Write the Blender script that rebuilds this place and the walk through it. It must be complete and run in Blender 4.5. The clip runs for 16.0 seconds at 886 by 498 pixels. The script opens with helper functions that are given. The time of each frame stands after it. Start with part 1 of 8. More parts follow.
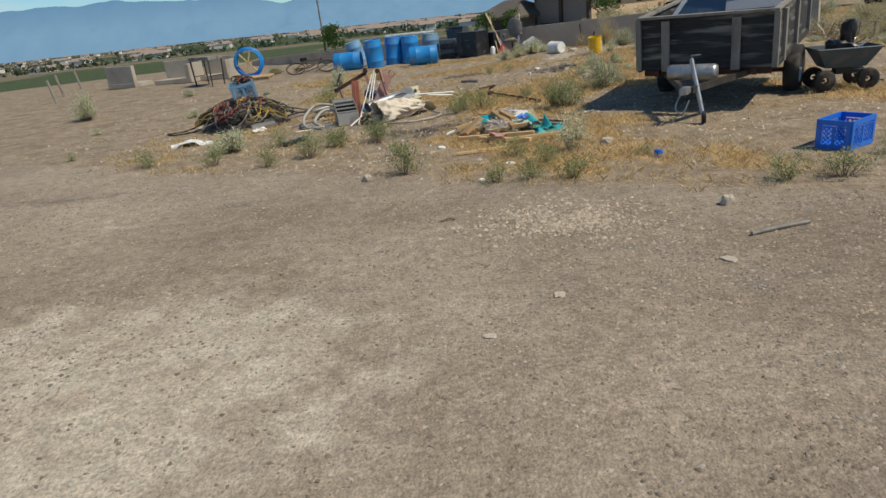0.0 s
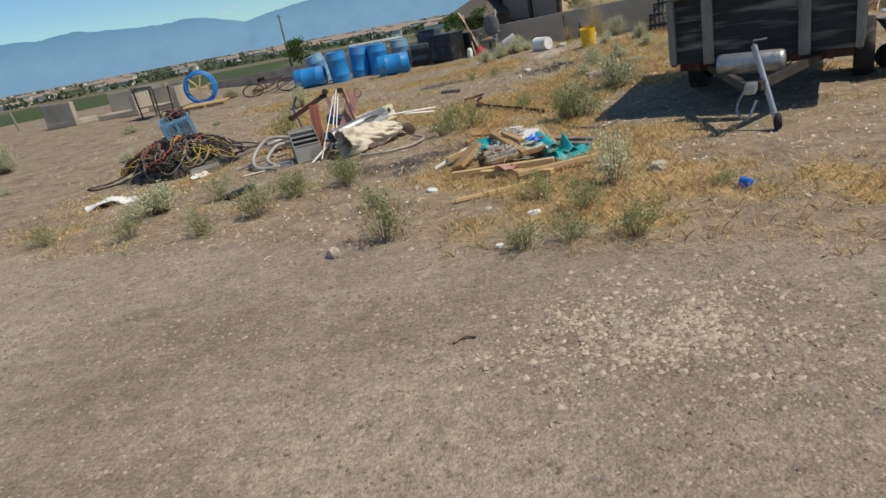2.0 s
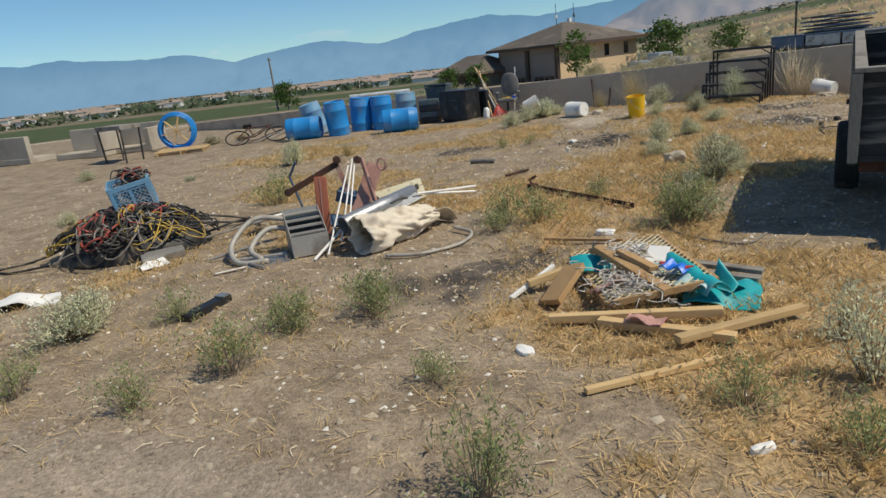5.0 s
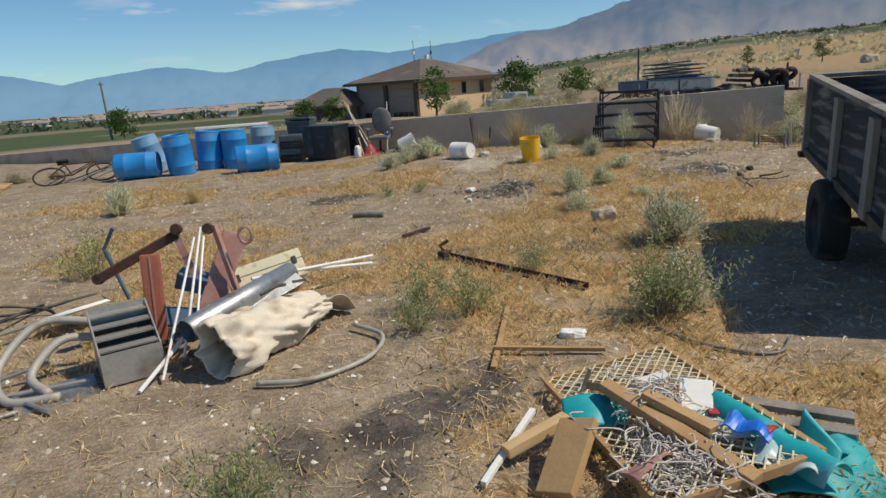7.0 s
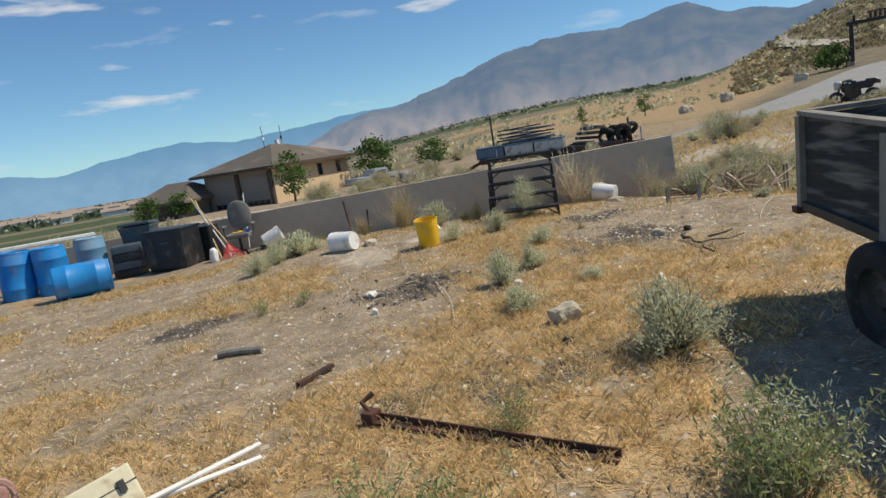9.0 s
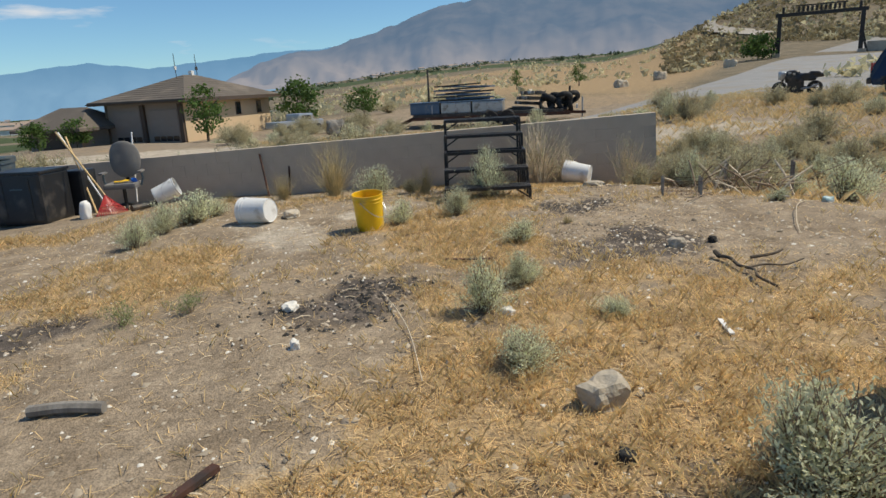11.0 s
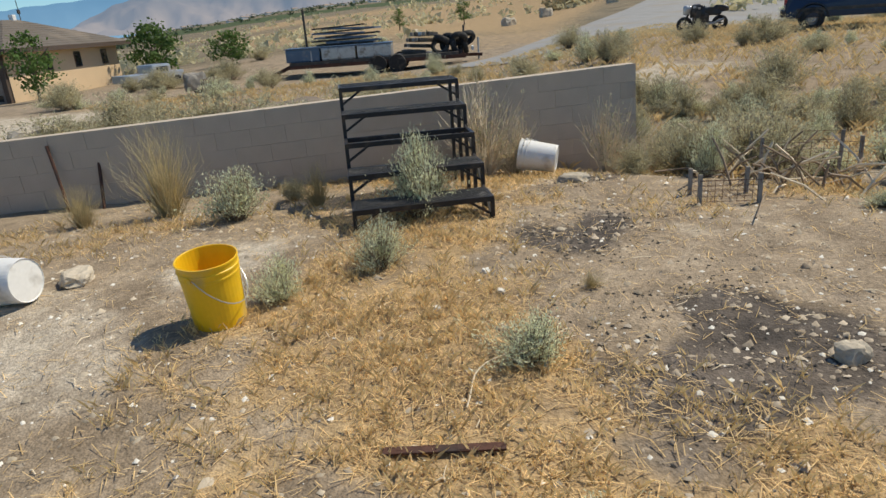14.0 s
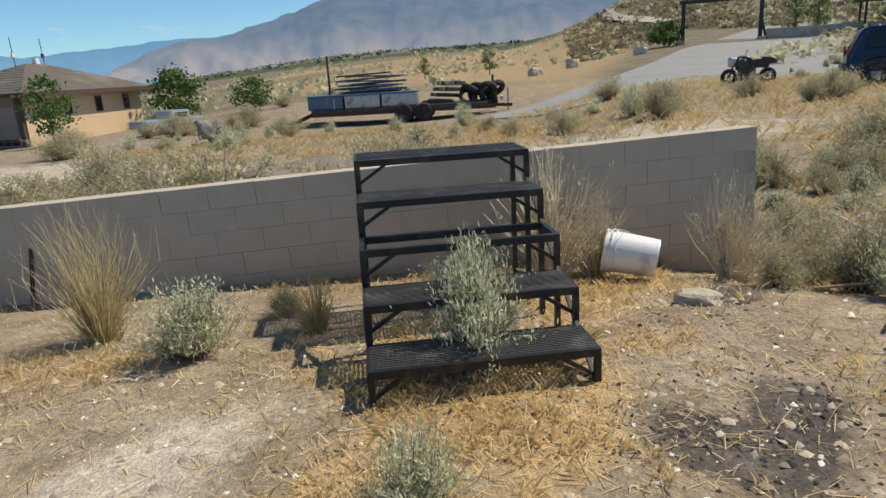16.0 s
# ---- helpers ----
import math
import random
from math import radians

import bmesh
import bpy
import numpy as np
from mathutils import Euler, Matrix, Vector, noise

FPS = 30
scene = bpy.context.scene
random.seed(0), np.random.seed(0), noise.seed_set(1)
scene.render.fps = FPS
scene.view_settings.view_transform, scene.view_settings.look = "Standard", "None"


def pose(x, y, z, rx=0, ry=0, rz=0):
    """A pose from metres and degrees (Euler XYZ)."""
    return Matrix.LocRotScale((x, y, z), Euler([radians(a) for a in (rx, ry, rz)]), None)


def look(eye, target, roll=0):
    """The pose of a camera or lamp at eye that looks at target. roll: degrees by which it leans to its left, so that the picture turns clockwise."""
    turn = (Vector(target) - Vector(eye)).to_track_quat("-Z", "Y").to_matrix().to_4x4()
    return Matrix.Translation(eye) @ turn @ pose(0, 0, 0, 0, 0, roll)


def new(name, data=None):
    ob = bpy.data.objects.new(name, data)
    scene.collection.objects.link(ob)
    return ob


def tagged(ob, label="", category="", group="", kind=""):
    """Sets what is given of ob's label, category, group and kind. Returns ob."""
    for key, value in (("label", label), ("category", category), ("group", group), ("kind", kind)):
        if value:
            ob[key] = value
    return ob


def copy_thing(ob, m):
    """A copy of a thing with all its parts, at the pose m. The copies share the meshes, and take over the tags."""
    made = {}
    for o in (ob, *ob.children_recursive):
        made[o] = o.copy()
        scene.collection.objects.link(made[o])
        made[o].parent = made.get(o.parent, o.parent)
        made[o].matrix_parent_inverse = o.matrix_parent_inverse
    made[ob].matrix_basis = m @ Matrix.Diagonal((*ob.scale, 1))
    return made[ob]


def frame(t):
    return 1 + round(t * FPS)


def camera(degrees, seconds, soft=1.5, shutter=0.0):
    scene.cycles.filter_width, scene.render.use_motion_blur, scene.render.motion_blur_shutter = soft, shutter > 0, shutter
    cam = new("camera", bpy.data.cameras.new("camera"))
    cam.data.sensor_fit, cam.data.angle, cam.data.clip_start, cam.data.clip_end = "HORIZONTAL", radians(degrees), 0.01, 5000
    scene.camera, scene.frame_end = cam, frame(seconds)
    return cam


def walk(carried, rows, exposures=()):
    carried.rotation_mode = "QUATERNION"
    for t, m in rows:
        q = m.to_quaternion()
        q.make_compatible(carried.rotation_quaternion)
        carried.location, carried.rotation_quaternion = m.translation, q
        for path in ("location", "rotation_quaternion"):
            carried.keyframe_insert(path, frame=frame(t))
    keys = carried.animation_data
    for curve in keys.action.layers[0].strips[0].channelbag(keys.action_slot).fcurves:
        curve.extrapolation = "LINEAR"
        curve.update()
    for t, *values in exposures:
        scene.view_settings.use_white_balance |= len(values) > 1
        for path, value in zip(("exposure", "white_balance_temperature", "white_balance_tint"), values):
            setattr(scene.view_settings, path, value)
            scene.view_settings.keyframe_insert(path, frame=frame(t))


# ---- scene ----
cam = camera(68.3, 16.0)
PATH = [
    (0, (0.556, 0.525, 1.714), (0.461, 2.398, 1.019), -5.9),
    (0.5, (0.519, 1.228, 1.67), (0.548, 3.092, 0.948), -10.4),
    (0.8, (0.573, 1.563, 1.654), (0.547, 3.464, 1.033), -9.5),
    (1, (0.562, 1.791, 1.641), (0.618, 3.684, 1.0), -6.3),
    (1.5, (0.431, 2.221, 1.651), (0.319, 4.122, 1.041), -8.8),
    (2, (0.407, 2.784, 1.637), (0.359, 4.66, 0.946), -10.4),
    (2.5, (0.382, 3.236, 1.678), (0.255, 5.132, 1.057), -10.6),
    (3, (0.205, 3.685, 1.674), (0.174, 5.612, 1.138), -9.9),
    (3.5, (0.091, 4.168, 1.664), (-0.039, 6.056, 1.017), -6.6),
    (4, (0.096, 4.647, 1.676), (0.01, 6.587, 1.199), -7.1),
    (4.2, (0.008, 4.773, 1.686), (-0.002, 6.706, 1.172), -7.9),
    (6.5, (-0.374, 6.891, 1.677), (-0.257, 8.802, 1.101), -4.4),
    (7, (-0.414, 7.369, 1.68), (0.079, 9.241, 1.179), -3.9),
    (7.5, (-0.268, 7.852, 1.664), (0.38, 9.696, 1.238), -6.8),
    (8, (-0.155, 8.309, 1.643), (0.61, 10.13, 1.332), -8.9),
    (8.5, (-0.153, 8.873, 1.669), (0.735, 10.637, 1.354), -10.0),
    (10.8, (0.564, 11.278, 1.719), (1.532, 12.972, 1.281), -1.6),
    (11, (0.68, 11.499, 1.727), (1.766, 13.107, 1.243), -3.1),
    (11.5, (1.0, 12.038, 1.682), (2.09, 13.673, 1.308), -3.5),
    (12, (1.268, 12.582, 1.724), (2.476, 14.139, 1.384), -4.8),
    (12.5, (1.493, 13.128, 1.725), (2.774, 14.588, 1.248), -6.4),
    (13, (1.948, 13.57, 1.76), (3.143, 15.067, 1.185), -3.8),
    (13.5, (2.365, 13.993, 1.714), (3.585, 15.463, 1.119), -8.3),
    (14, (2.617, 14.507, 1.776), (3.917, 15.873, 1.111), -4.2),
    (14.5, (2.995, 14.948, 1.744), (4.125, 16.471, 1.11), -5.4),
    (15, (3.271, 15.383, 1.751), (4.437, 16.875, 1.109), -5.5),
    (15.5, (3.621, 15.804, 1.765), (4.785, 17.293, 1.11), -4.3),
    (16, (3.937, 16.221, 1.756), (5.23, 17.652, 1.226), -3.4),
]
walk(cam, [(t, look(e, g, r)) for t, e, g, r in PATH], ((0, -0.28), (3, -0.24), (7, -0.22), (8.5, -0.05), (10.5, -0.06), (12, -0.07), (14, 0.02), (16, 0.1)))
# ---------- light ----------
SUN = Vector((0.75, -0.30, 0.0)).normalized()
SUN_EL = 54.0
sun_dir = Vector((SUN.x * math.cos(radians(SUN_EL)), SUN.y * math.cos(radians(SUN_EL)), math.sin(radians(SUN_EL))))
sun = new("sun", bpy.data.lights.new("sun", "SUN"))
sun.data.energy, sun.data.angle, sun.data.color = 4.35, radians(0.53), (1.0, 0.91, 0.73)
sun.matrix_world = look(sun_dir * 60, (0, 0, 0))

world = bpy.data.worlds.new("sky")
scene.world = world
world.use_nodes = True
wn, wl = world.node_tree.nodes, world.node_tree.links
wn.clear()
w_out, w_bg = wn.new("ShaderNodeOutputWorld"), wn.new("ShaderNodeBackground")
w_sky = wn.new("ShaderNodeTexSky")
w_sky.sky_type, w_sky.sun_disc = "NISHITA", False
w_sky.sun_elevation, w_sky.sun_rotation = radians(SUN_EL), math.atan2(SUN.x, SUN.y)
w_sky.altitude, w_sky.air_density, w_sky.dust_density, w_sky.ozone_density = 1400, 1.0, 0.1, 2.0
w_bg.inputs["Strength"].default_value = 0.098
wl.new(w_bg.outputs[0], w_out.inputs[0])
# fair-weather cloud streaks over the whole sky
w_tc, w_map = wn.new("ShaderNodeTexCoord"), wn.new("ShaderNodeMapping")
w_map.inputs["Scale"].default_value = (2.6, 2.6, 13.0)
w_map.inputs["Location"].default_value = (0.35, 1.2, 0.0)
w_noise, w_ramp, w_mix = wn.new("ShaderNodeTexNoise"), wn.new("ShaderNodeValToRGB"), wn.new("ShaderNodeMixRGB")
w_noise.inputs["Scale"].default_value, w_noise.inputs["Detail"].default_value, w_noise.inputs["Roughness"].default_value = 1.7, 7, 0.55
w_ramp.color_ramp.elements[0].position, w_ramp.color_ramp.elements[1].position = 0.63, 0.82
w_ramp.color_ramp.elements[1].color = (0.75, 0.75, 0.75, 1)
w_mix.inputs[2].default_value = (7.5, 7.8, 8.2, 1)
wl.new(w_tc.outputs["Generated"], w_map.inputs[0])
wl.new(w_map.outputs[0], w_noise.inputs["Vector"])
wl.new(w_noise.outputs[0], w_ramp.inputs[0])
wl.new(w_ramp.outputs[0], w_mix.inputs[0])
w_tint = wn.new("ShaderNodeMixRGB")
w_tint.blend_type = "MULTIPLY"
w_tint.inputs[0].default_value = 1
w_tint.inputs[2].default_value = (0.76, 1.03, 1.16, 1)
wl.new(w_sky.outputs[0], w_tint.inputs[1])
wl.new(w_tint.outputs[0], w_mix.inputs[1])
# small puffs low in the sky
w_map2, w_noise2, w_ramp2, w_mix2 = wn.new("ShaderNodeMapping"), wn.new("ShaderNodeTexNoise"), wn.new("ShaderNodeValToRGB"), wn.new("ShaderNodeMixRGB")
w_map2.inputs["Scale"].default_value = (5.0, 5.0, 27.0)
w_map2.inputs["Location"].default_value = (0.4, 0.1, 0.3)
w_noise2.inputs["Scale"].default_value, w_noise2.inputs["Detail"].default_value, w_noise2.inputs["Roughness"].default_value = 1.0, 6, 0.5
w_ramp2.color_ramp.elements[0].position, w_ramp2.color_ramp.elements[1].position = 0.605, 0.70
w_ramp2.color_ramp.elements[1].color = (0.85, 0.85, 0.85, 1)
w_mix2.inputs[2].default_value = (8.2, 8.2, 8.2, 1)
wl.new(w_tc.outputs["Generated"], w_map2.inputs[0])
wl.new(w_map2.outputs[0], w_noise2.inputs["Vector"])
wl.new(w_noise2.outputs[0], w_ramp2.inputs[0])
wl.new(w_ramp2.outputs[0], w_mix2.inputs[0])
wl.new(w_mix.outputs[0], w_mix2.inputs[1])
wl.new(w_mix2.outputs[0], w_bg.inputs[0])


# ---------- materials ----------
def mat(name, col, rough=0.7, metal=0.0, scale=6.0, var=0.25, bump=0.15, fine=60.0, dirt=None, amount=0.4, dscale=3.0, spec=0.5, stretch=None, rand=0.0):
    """Base colour varied at two scales, fine relief, and patches of a second colour where dirt or wear shows."""
    m = bpy.data.materials.new(name)
    m.use_nodes = True
    n, l = m.node_tree.nodes, m.node_tree.links
    b = n["Principled BSDF"]
    b.inputs["Roughness"].default_value, b.inputs["Metallic"].default_value = rough, metal
    b.inputs["Specular IOR Level"].default_value = spec
    tc, mp = n.new("ShaderNodeTexCoord"), n.new("ShaderNodeMapping")
    l.new(tc.outputs["Object"], mp.inputs[0])
    if stretch:
        mp.inputs["Scale"].default_value = stretch
    def tex(s, d=4):
        t = n.new("ShaderNodeTexNoise")
        t.inputs["Scale"].default_value, t.inputs["Detail"].default_value = s, d
        l.new(mp.outputs[0], t.inputs["Vector"])
        return t
    big, small = tex(scale), tex(fine, 3)
    add = n.new("ShaderNodeMath")
    add.operation = "ADD"
    l.new(big.outputs[0], add.inputs[0])
    l.new(small.outputs[0], add.inputs[1])
    rng = n.new("ShaderNodeMapRange")
    rng.inputs[1].default_value, rng.inputs[2].default_value = 0.6, 1.4
    rng.inputs[3].default_value, rng.inputs[4].default_value = 1 - var, 1 + var
    l.new(add.outputs[0], rng.inputs[0])
    val = rng.outputs[0]
    if rand:
        oi, r2, mu = n.new("ShaderNodeObjectInfo"), n.new("ShaderNodeMapRange"), n.new("ShaderNodeMath")
        r2.inputs[3].default_value, r2.inputs[4].default_value = 1 - rand, 1 + rand
        l.new(oi.outputs["Random"], r2.inputs[0])
        mu.operation = "MULTIPLY"
        l.new(val, mu.inputs[0])
        l.new(r2.outputs[0], mu.inputs[1])
        val = mu.outputs[0]
    mul = n.new("ShaderNodeMixRGB")
    mul.blend_type = "MULTIPLY"
    mul.inputs[0].default_value = 1
    mul.inputs[1].default_value = (*col, 1)
    l.new(val, mul.inputs[2])
    out = mul.outputs[0]
    if dirt:
        dn, rp, mx = tex(dscale, 6), n.new("ShaderNodeValToRGB"), n.new("ShaderNodeMixRGB")
        rp.color_ramp.elements[0].position, rp.color_ramp.elements[1].position = 0.62 - amount * 0.35, 0.80 - amount * 0.3
        l.new(dn.outputs[0], rp.inputs[0])
        l.new(rp.outputs[0], mx.inputs[0])
        l.new(out, mx.inputs[1])
        mx.inputs[2].default_value = (*dirt, 1)
        out = mx.outputs[0]
    l.new(out, b.inputs["Base Color"])
    if bump:
        bp = n.new("ShaderNodeBump")
        bp.inputs["Strength"].default_value, bp.inputs["Distance"].default_value = bump, 0.01
        l.new(add.outputs[0], bp.inputs["Height"])
        l.new(bp.outputs[0], b.inputs["Normal"])
    return m


def leaf_mat(name, col, var=0.35, rough=0.75):
    m = mat(name, col, rough, 0, 9.0, var, 0.0, 40.0, spec=0.2, rand=0.12)
    n, l = m.node_tree.nodes, m.node_tree.links
    geo, rg, hs = n.new("ShaderNodeNewGeometry"), n.new("ShaderNodeMapRange"), n.new("ShaderNodeHueSaturation")
    rg.inputs[3].default_value, rg.inputs[4].default_value = 0.75, 1.3
    l.new(geo.outputs["Random Per Island"], rg.inputs[0])
    l.new(rg.outputs[0], hs.inputs["Value"])
    b = n["Principled BSDF"]
    src = b.inputs["Base Color"].links[0].from_socket
    l.new(src, hs.inputs["Color"])
    l.new(hs.outputs[0], b.inputs["Base Color"])
    tr, mx = n.new("ShaderNodeBsdfTranslucent"), n.new("ShaderNodeMixShader")
    l.new(hs.outputs[0], tr.inputs["Color"])
    mx.inputs[0].default_value = 0.4
    l.new(b.outputs[0], mx.inputs[1])
    l.new(tr.outputs[0], mx.inputs[2])
    l.new(mx.outputs[0], n["Material Output"].inputs[0])
    return m


def per_piece(m, lo, hi):
    """Lets each loose piece of a scattered mesh take its own lightness."""
    n, l = m.node_tree.nodes, m.node_tree.links
    geo, rg, hs = n.new("ShaderNodeNewGeometry"), n.new("ShaderNodeMapRange"), n.new("ShaderNodeHueSaturation")
    rg.inputs[3].default_value, rg.inputs[4].default_value = lo, hi
    l.new(geo.outputs["Random Per Island"], rg.inputs[0])
    l.new(rg.outputs[0], hs.inputs["Value"])
    b = n["Principled BSDF"]
    src = b.inputs["Base Color"].links[0].from_socket
    l.new(src, hs.inputs["Color"])
    l.new(hs.outputs[0], b.inputs["Base Color"])
    return m


def zoned(name):
    """The ground: five soils blended by the weights stored on the sheet, each with its own grain."""
    m = bpy.data.materials.new(name)
    m.use_nodes = True
    n, l = m.node_tree.nodes, m.node_tree.links
    b = n["Principled BSDF"]
    b.inputs["Roughness"].default_value, b.inputs["Specular IOR Level"].default_value = 0.95, 0.15
    geo = n.new("ShaderNodeNewGeometry")
    def tex(s, d=5, r=0.6):
        t = n.new("ShaderNodeTexNoise")
        t.inputs["Scale"].default_value, t.inputs["Detail"].default_value, t.inputs["Roughness"].default_value = s, d, r
        l.new(geo.outputs["Position"], t.inputs["Vector"])
        return t
    wide, mid, grain = tex(0.35), tex(2.3, 6), tex(38.0, 4, 0.7)
    vor = n.new("ShaderNodeTexVoronoi")
    vor.inputs["Scale"].default_value = 75.0
    l.new(geo.outputs["Position"], vor.inputs["Vector"])
    att, att2 = n.new("ShaderNodeVertexColor"), n.new("ShaderNodeVertexColor")
    att.layer_name, att2.layer_name = "soil", "cover"
    sp, sp2 = n.new("ShaderNodeSeparateColor"), n.new("ShaderNodeSeparateColor")
    l.new(att.outputs[0], sp.inputs[0])
    l.new(att2.outputs[0], sp2.inputs[0])
    def two(c1, c2, src, lo=0.35, hi=0.65):
        r = n.new("ShaderNodeValToRGB")
        r.color_ramp.elements[0].position, r.color_ramp.elements[1].position = lo, hi
        r.color_ramp.elements[0].color, r.color_ramp.elements[1].color = (*c1, 1), (*c2, 1)
        l.new(src, r.inputs[0])
        return r.outputs[0]
    def blend(fac, a, c):
        x = n.new("ShaderNodeMixRGB")
        l.new(fac, x.inputs[0])
        l.new(a, x.inputs[1])
        l.new(c, x.inputs[2])
        return x.outputs[0]
    def ragged(w, amt=0.55):
        """A weight with edges broken up by noise."""
        a, s, c = n.new("ShaderNodeMath"), n.new("ShaderNodeMath"), n.new("ShaderNodeMapRange")
        a.operation, s.operation = "MULTIPLY", "ADD"
        l.new(mid.outputs[0], a.inputs[0])
        a.inputs[1].default_value = amt
        l.new(a.outputs[0], s.inputs[0])
        l.new(w, s.inputs[1])
        c.inputs[1].default_value, c.inputs[2].default_value = 0.5 + amt * 0.3, 0.5 + amt * 0.7
        l.new(s.outputs[0], c.inputs[0])
        return c.outputs[0]
    dirt = two((0.235, 0.182, 0.126), (0.36, 0.288, 0.206), mid.outputs[0])
    gravel = two((0.25, 0.20, 0.148), (0.40, 0.33, 0.252), wide.outputs[0], 0.38, 0.64)
    straw = two((0.295, 0.208, 0.118), (0.44, 0.315, 0.172), mid.outputs[0])
    pale = two((0.41, 0.345, 0.265), (0.53, 0.465, 0.37), mid.outputs[0])
    char = two((0.07, 0.06, 0.052), (0.17, 0.14, 0.115), mid.outputs[0])
    field = two((0.045, 0.07, 0.03), (0.10, 0.12, 0.05), wide.outputs[0])
    far = two((0.15, 0.13, 0.09), (0.25, 0.20, 0.132), wide.outputs[0])
    c = blend(ragged(sp.outputs[0]), dirt, gravel)
    c = blend(ragged(sp2.outputs[2], 0.3), c, far)
    c = blend(ragged(sp.outputs[1]), c, straw)
    c = blend(ragged(sp.outputs[2]), c, pale)
    c = blend(ragged(sp2.outputs[0]), c, char)
    c = blend(ragged(sp2.outputs[1], 0.2), c, field)
    rg, mu = n.new("ShaderNodeMapRange"), n.new("ShaderNodeMixRGB")
    rg.inputs[1].default_value, rg.inputs[2].default_value, rg.inputs[3].default_value, rg.inputs[4].default_value = 0.3, 0.7, 0.62, 1.34
    l.new(grain.outputs[0], rg.inputs[0])
    mu.blend_type = "MULTIPLY"
    mu.inputs[0].default_value = 1
    l.new(c, mu.inputs[1])
    l.new(rg.outputs[0], mu.inputs[2])
    clod, cr, mu2 = tex(8.5, 5, 0.65), n.new("ShaderNodeMapRange"), n.new("ShaderNodeMixRGB")
    cr.inputs[1].default_value, cr.inputs[2].default_value, cr.inputs[3].default_value, cr.inputs[4].default_value = 0.34, 0.66, 0.80, 1.18
    l.new(clod.outputs[0], cr.inputs[0])
    mu2.blend_type = "MULTIPLY"
    mu2.inputs[0].default_value = 1
    l.new(mu.outputs[0], mu2.inputs[1])
    l.new(cr.outputs[0], mu2.inputs[2])
    l.new(mu2.outputs[0], b.inputs["Base Color"])
    ad, bp = n.new("ShaderNodeMath"), n.new("ShaderNodeBump")
    ad.operation = "ADD"
    l.new(grain.outputs[0], ad.inputs[0])
    l.new(vor.outputs["Distance"], ad.inputs[1])
    bp.inputs["Strength"].default_value, bp.inputs["Distance"].default_value = 0.5, 0.010
    l.new(ad.outputs[0], bp.inputs["Height"])
    l.new(bp.outputs[0], b.inputs["Normal"])
    return m


def hill_mat(name, c1, c2, glow, gcol, sc):
    """Far hills: scrub and rock, paler low down, with haze put into a blue emission."""
    m = bpy.data.materials.new(name)
    m.use_nodes = True
    n, l = m.node_tree.nodes, m.node_tree.links
    b = n["Principled BSDF"]
    b.inputs["Roughness"].default_value, b.inputs["Specular IOR Level"].default_value = 1, 0
    geo, t, r = n.new("ShaderNodeNewGeometry"), n.new("ShaderNodeTexNoise"), n.new("ShaderNodeValToRGB")
    t.inputs["Scale"].default_value, t.inputs["Detail"].default_value = sc, 8
    l.new(geo.outputs["Position"], t.inputs["Vector"])
    r.color_ramp.elements[0].position, r.color_ramp.elements[1].position = 0.4, 0.62
    r.color_ramp.elements[0].color, r.color_ramp.elements[1].color = (*c1, 1), (*c2, 1)
    l.new(t.outputs[0], r.inputs[0])
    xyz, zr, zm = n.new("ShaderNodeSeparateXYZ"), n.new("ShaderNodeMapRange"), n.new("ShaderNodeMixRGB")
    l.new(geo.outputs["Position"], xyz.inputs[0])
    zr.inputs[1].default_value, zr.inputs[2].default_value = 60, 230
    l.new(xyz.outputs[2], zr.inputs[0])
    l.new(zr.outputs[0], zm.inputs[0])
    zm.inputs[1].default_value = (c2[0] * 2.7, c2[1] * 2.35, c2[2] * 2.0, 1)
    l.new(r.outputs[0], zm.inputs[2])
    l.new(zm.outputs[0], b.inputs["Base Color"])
    # the slopes glow blue themselves, in place of hazy air
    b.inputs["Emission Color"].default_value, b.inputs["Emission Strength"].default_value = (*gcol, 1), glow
    return m


M_GROUND = zoned("soil")
M_BUNCH = leaf_mat("bunch grass blade", (0.62, 0.53, 0.31), 0.3)
M_TREAD = mat("dusty steel mesh", (0.085, 0.082, 0.078), 0.6, 0.3, 8, 0.3, 0.15, 90, (0.19, 0.17, 0.145), 0.35, 7)
M_ASPHALT = mat("old asphalt", (0.27, 0.265, 0.255), 0.9, 0, 0.8, 0.2, 0.2, 30, (0.27, 0.24, 0.2), 0.35, 0.3)
# bluish base and strong blue emission imitate haze over the far range
M_FARMT = hill_mat("far mountain with haze glow", (0.022, 0.036, 0.05), (0.03, 0.046, 0.06), 0.58, (0.22, 0.47, 0.75), 0.010)
# scrub colours, plus a weaker blue emission as painted haze
M_NEARMT = hill_mat("scrub mountain with haze glow", (0.035, 0.036, 0.034), (0.075, 0.064, 0.052), 0.32, (0.31, 0.50, 0.77), 0.009)
M_BLOCK = mat("concrete block", (0.50, 0.425, 0.34), 0.92, 0, 3.0, 0.14, 0.35, 90, (0.31, 0.27, 0.23), 0.35, 1.5, 0.2, rand=0.018)
M_MORTAR = mat("mortar", (0.50, 0.425, 0.34), 0.95, 0, 5.0, 0.2, 0.4, 80)
M_CONC = mat("cast concrete", (0.45, 0.40, 0.33), 0.9, 0, 2.0, 0.15, 0.3, 60, (0.33, 0.28, 0.22), 0.4, 1.2)
M_BLACKSTEEL = mat("black painted steel", (0.022, 0.022, 0.025), 0.45, 0.3, 8, 0.3, 0.15, 90, (0.10, 0.075, 0.055), 0.25, 7)
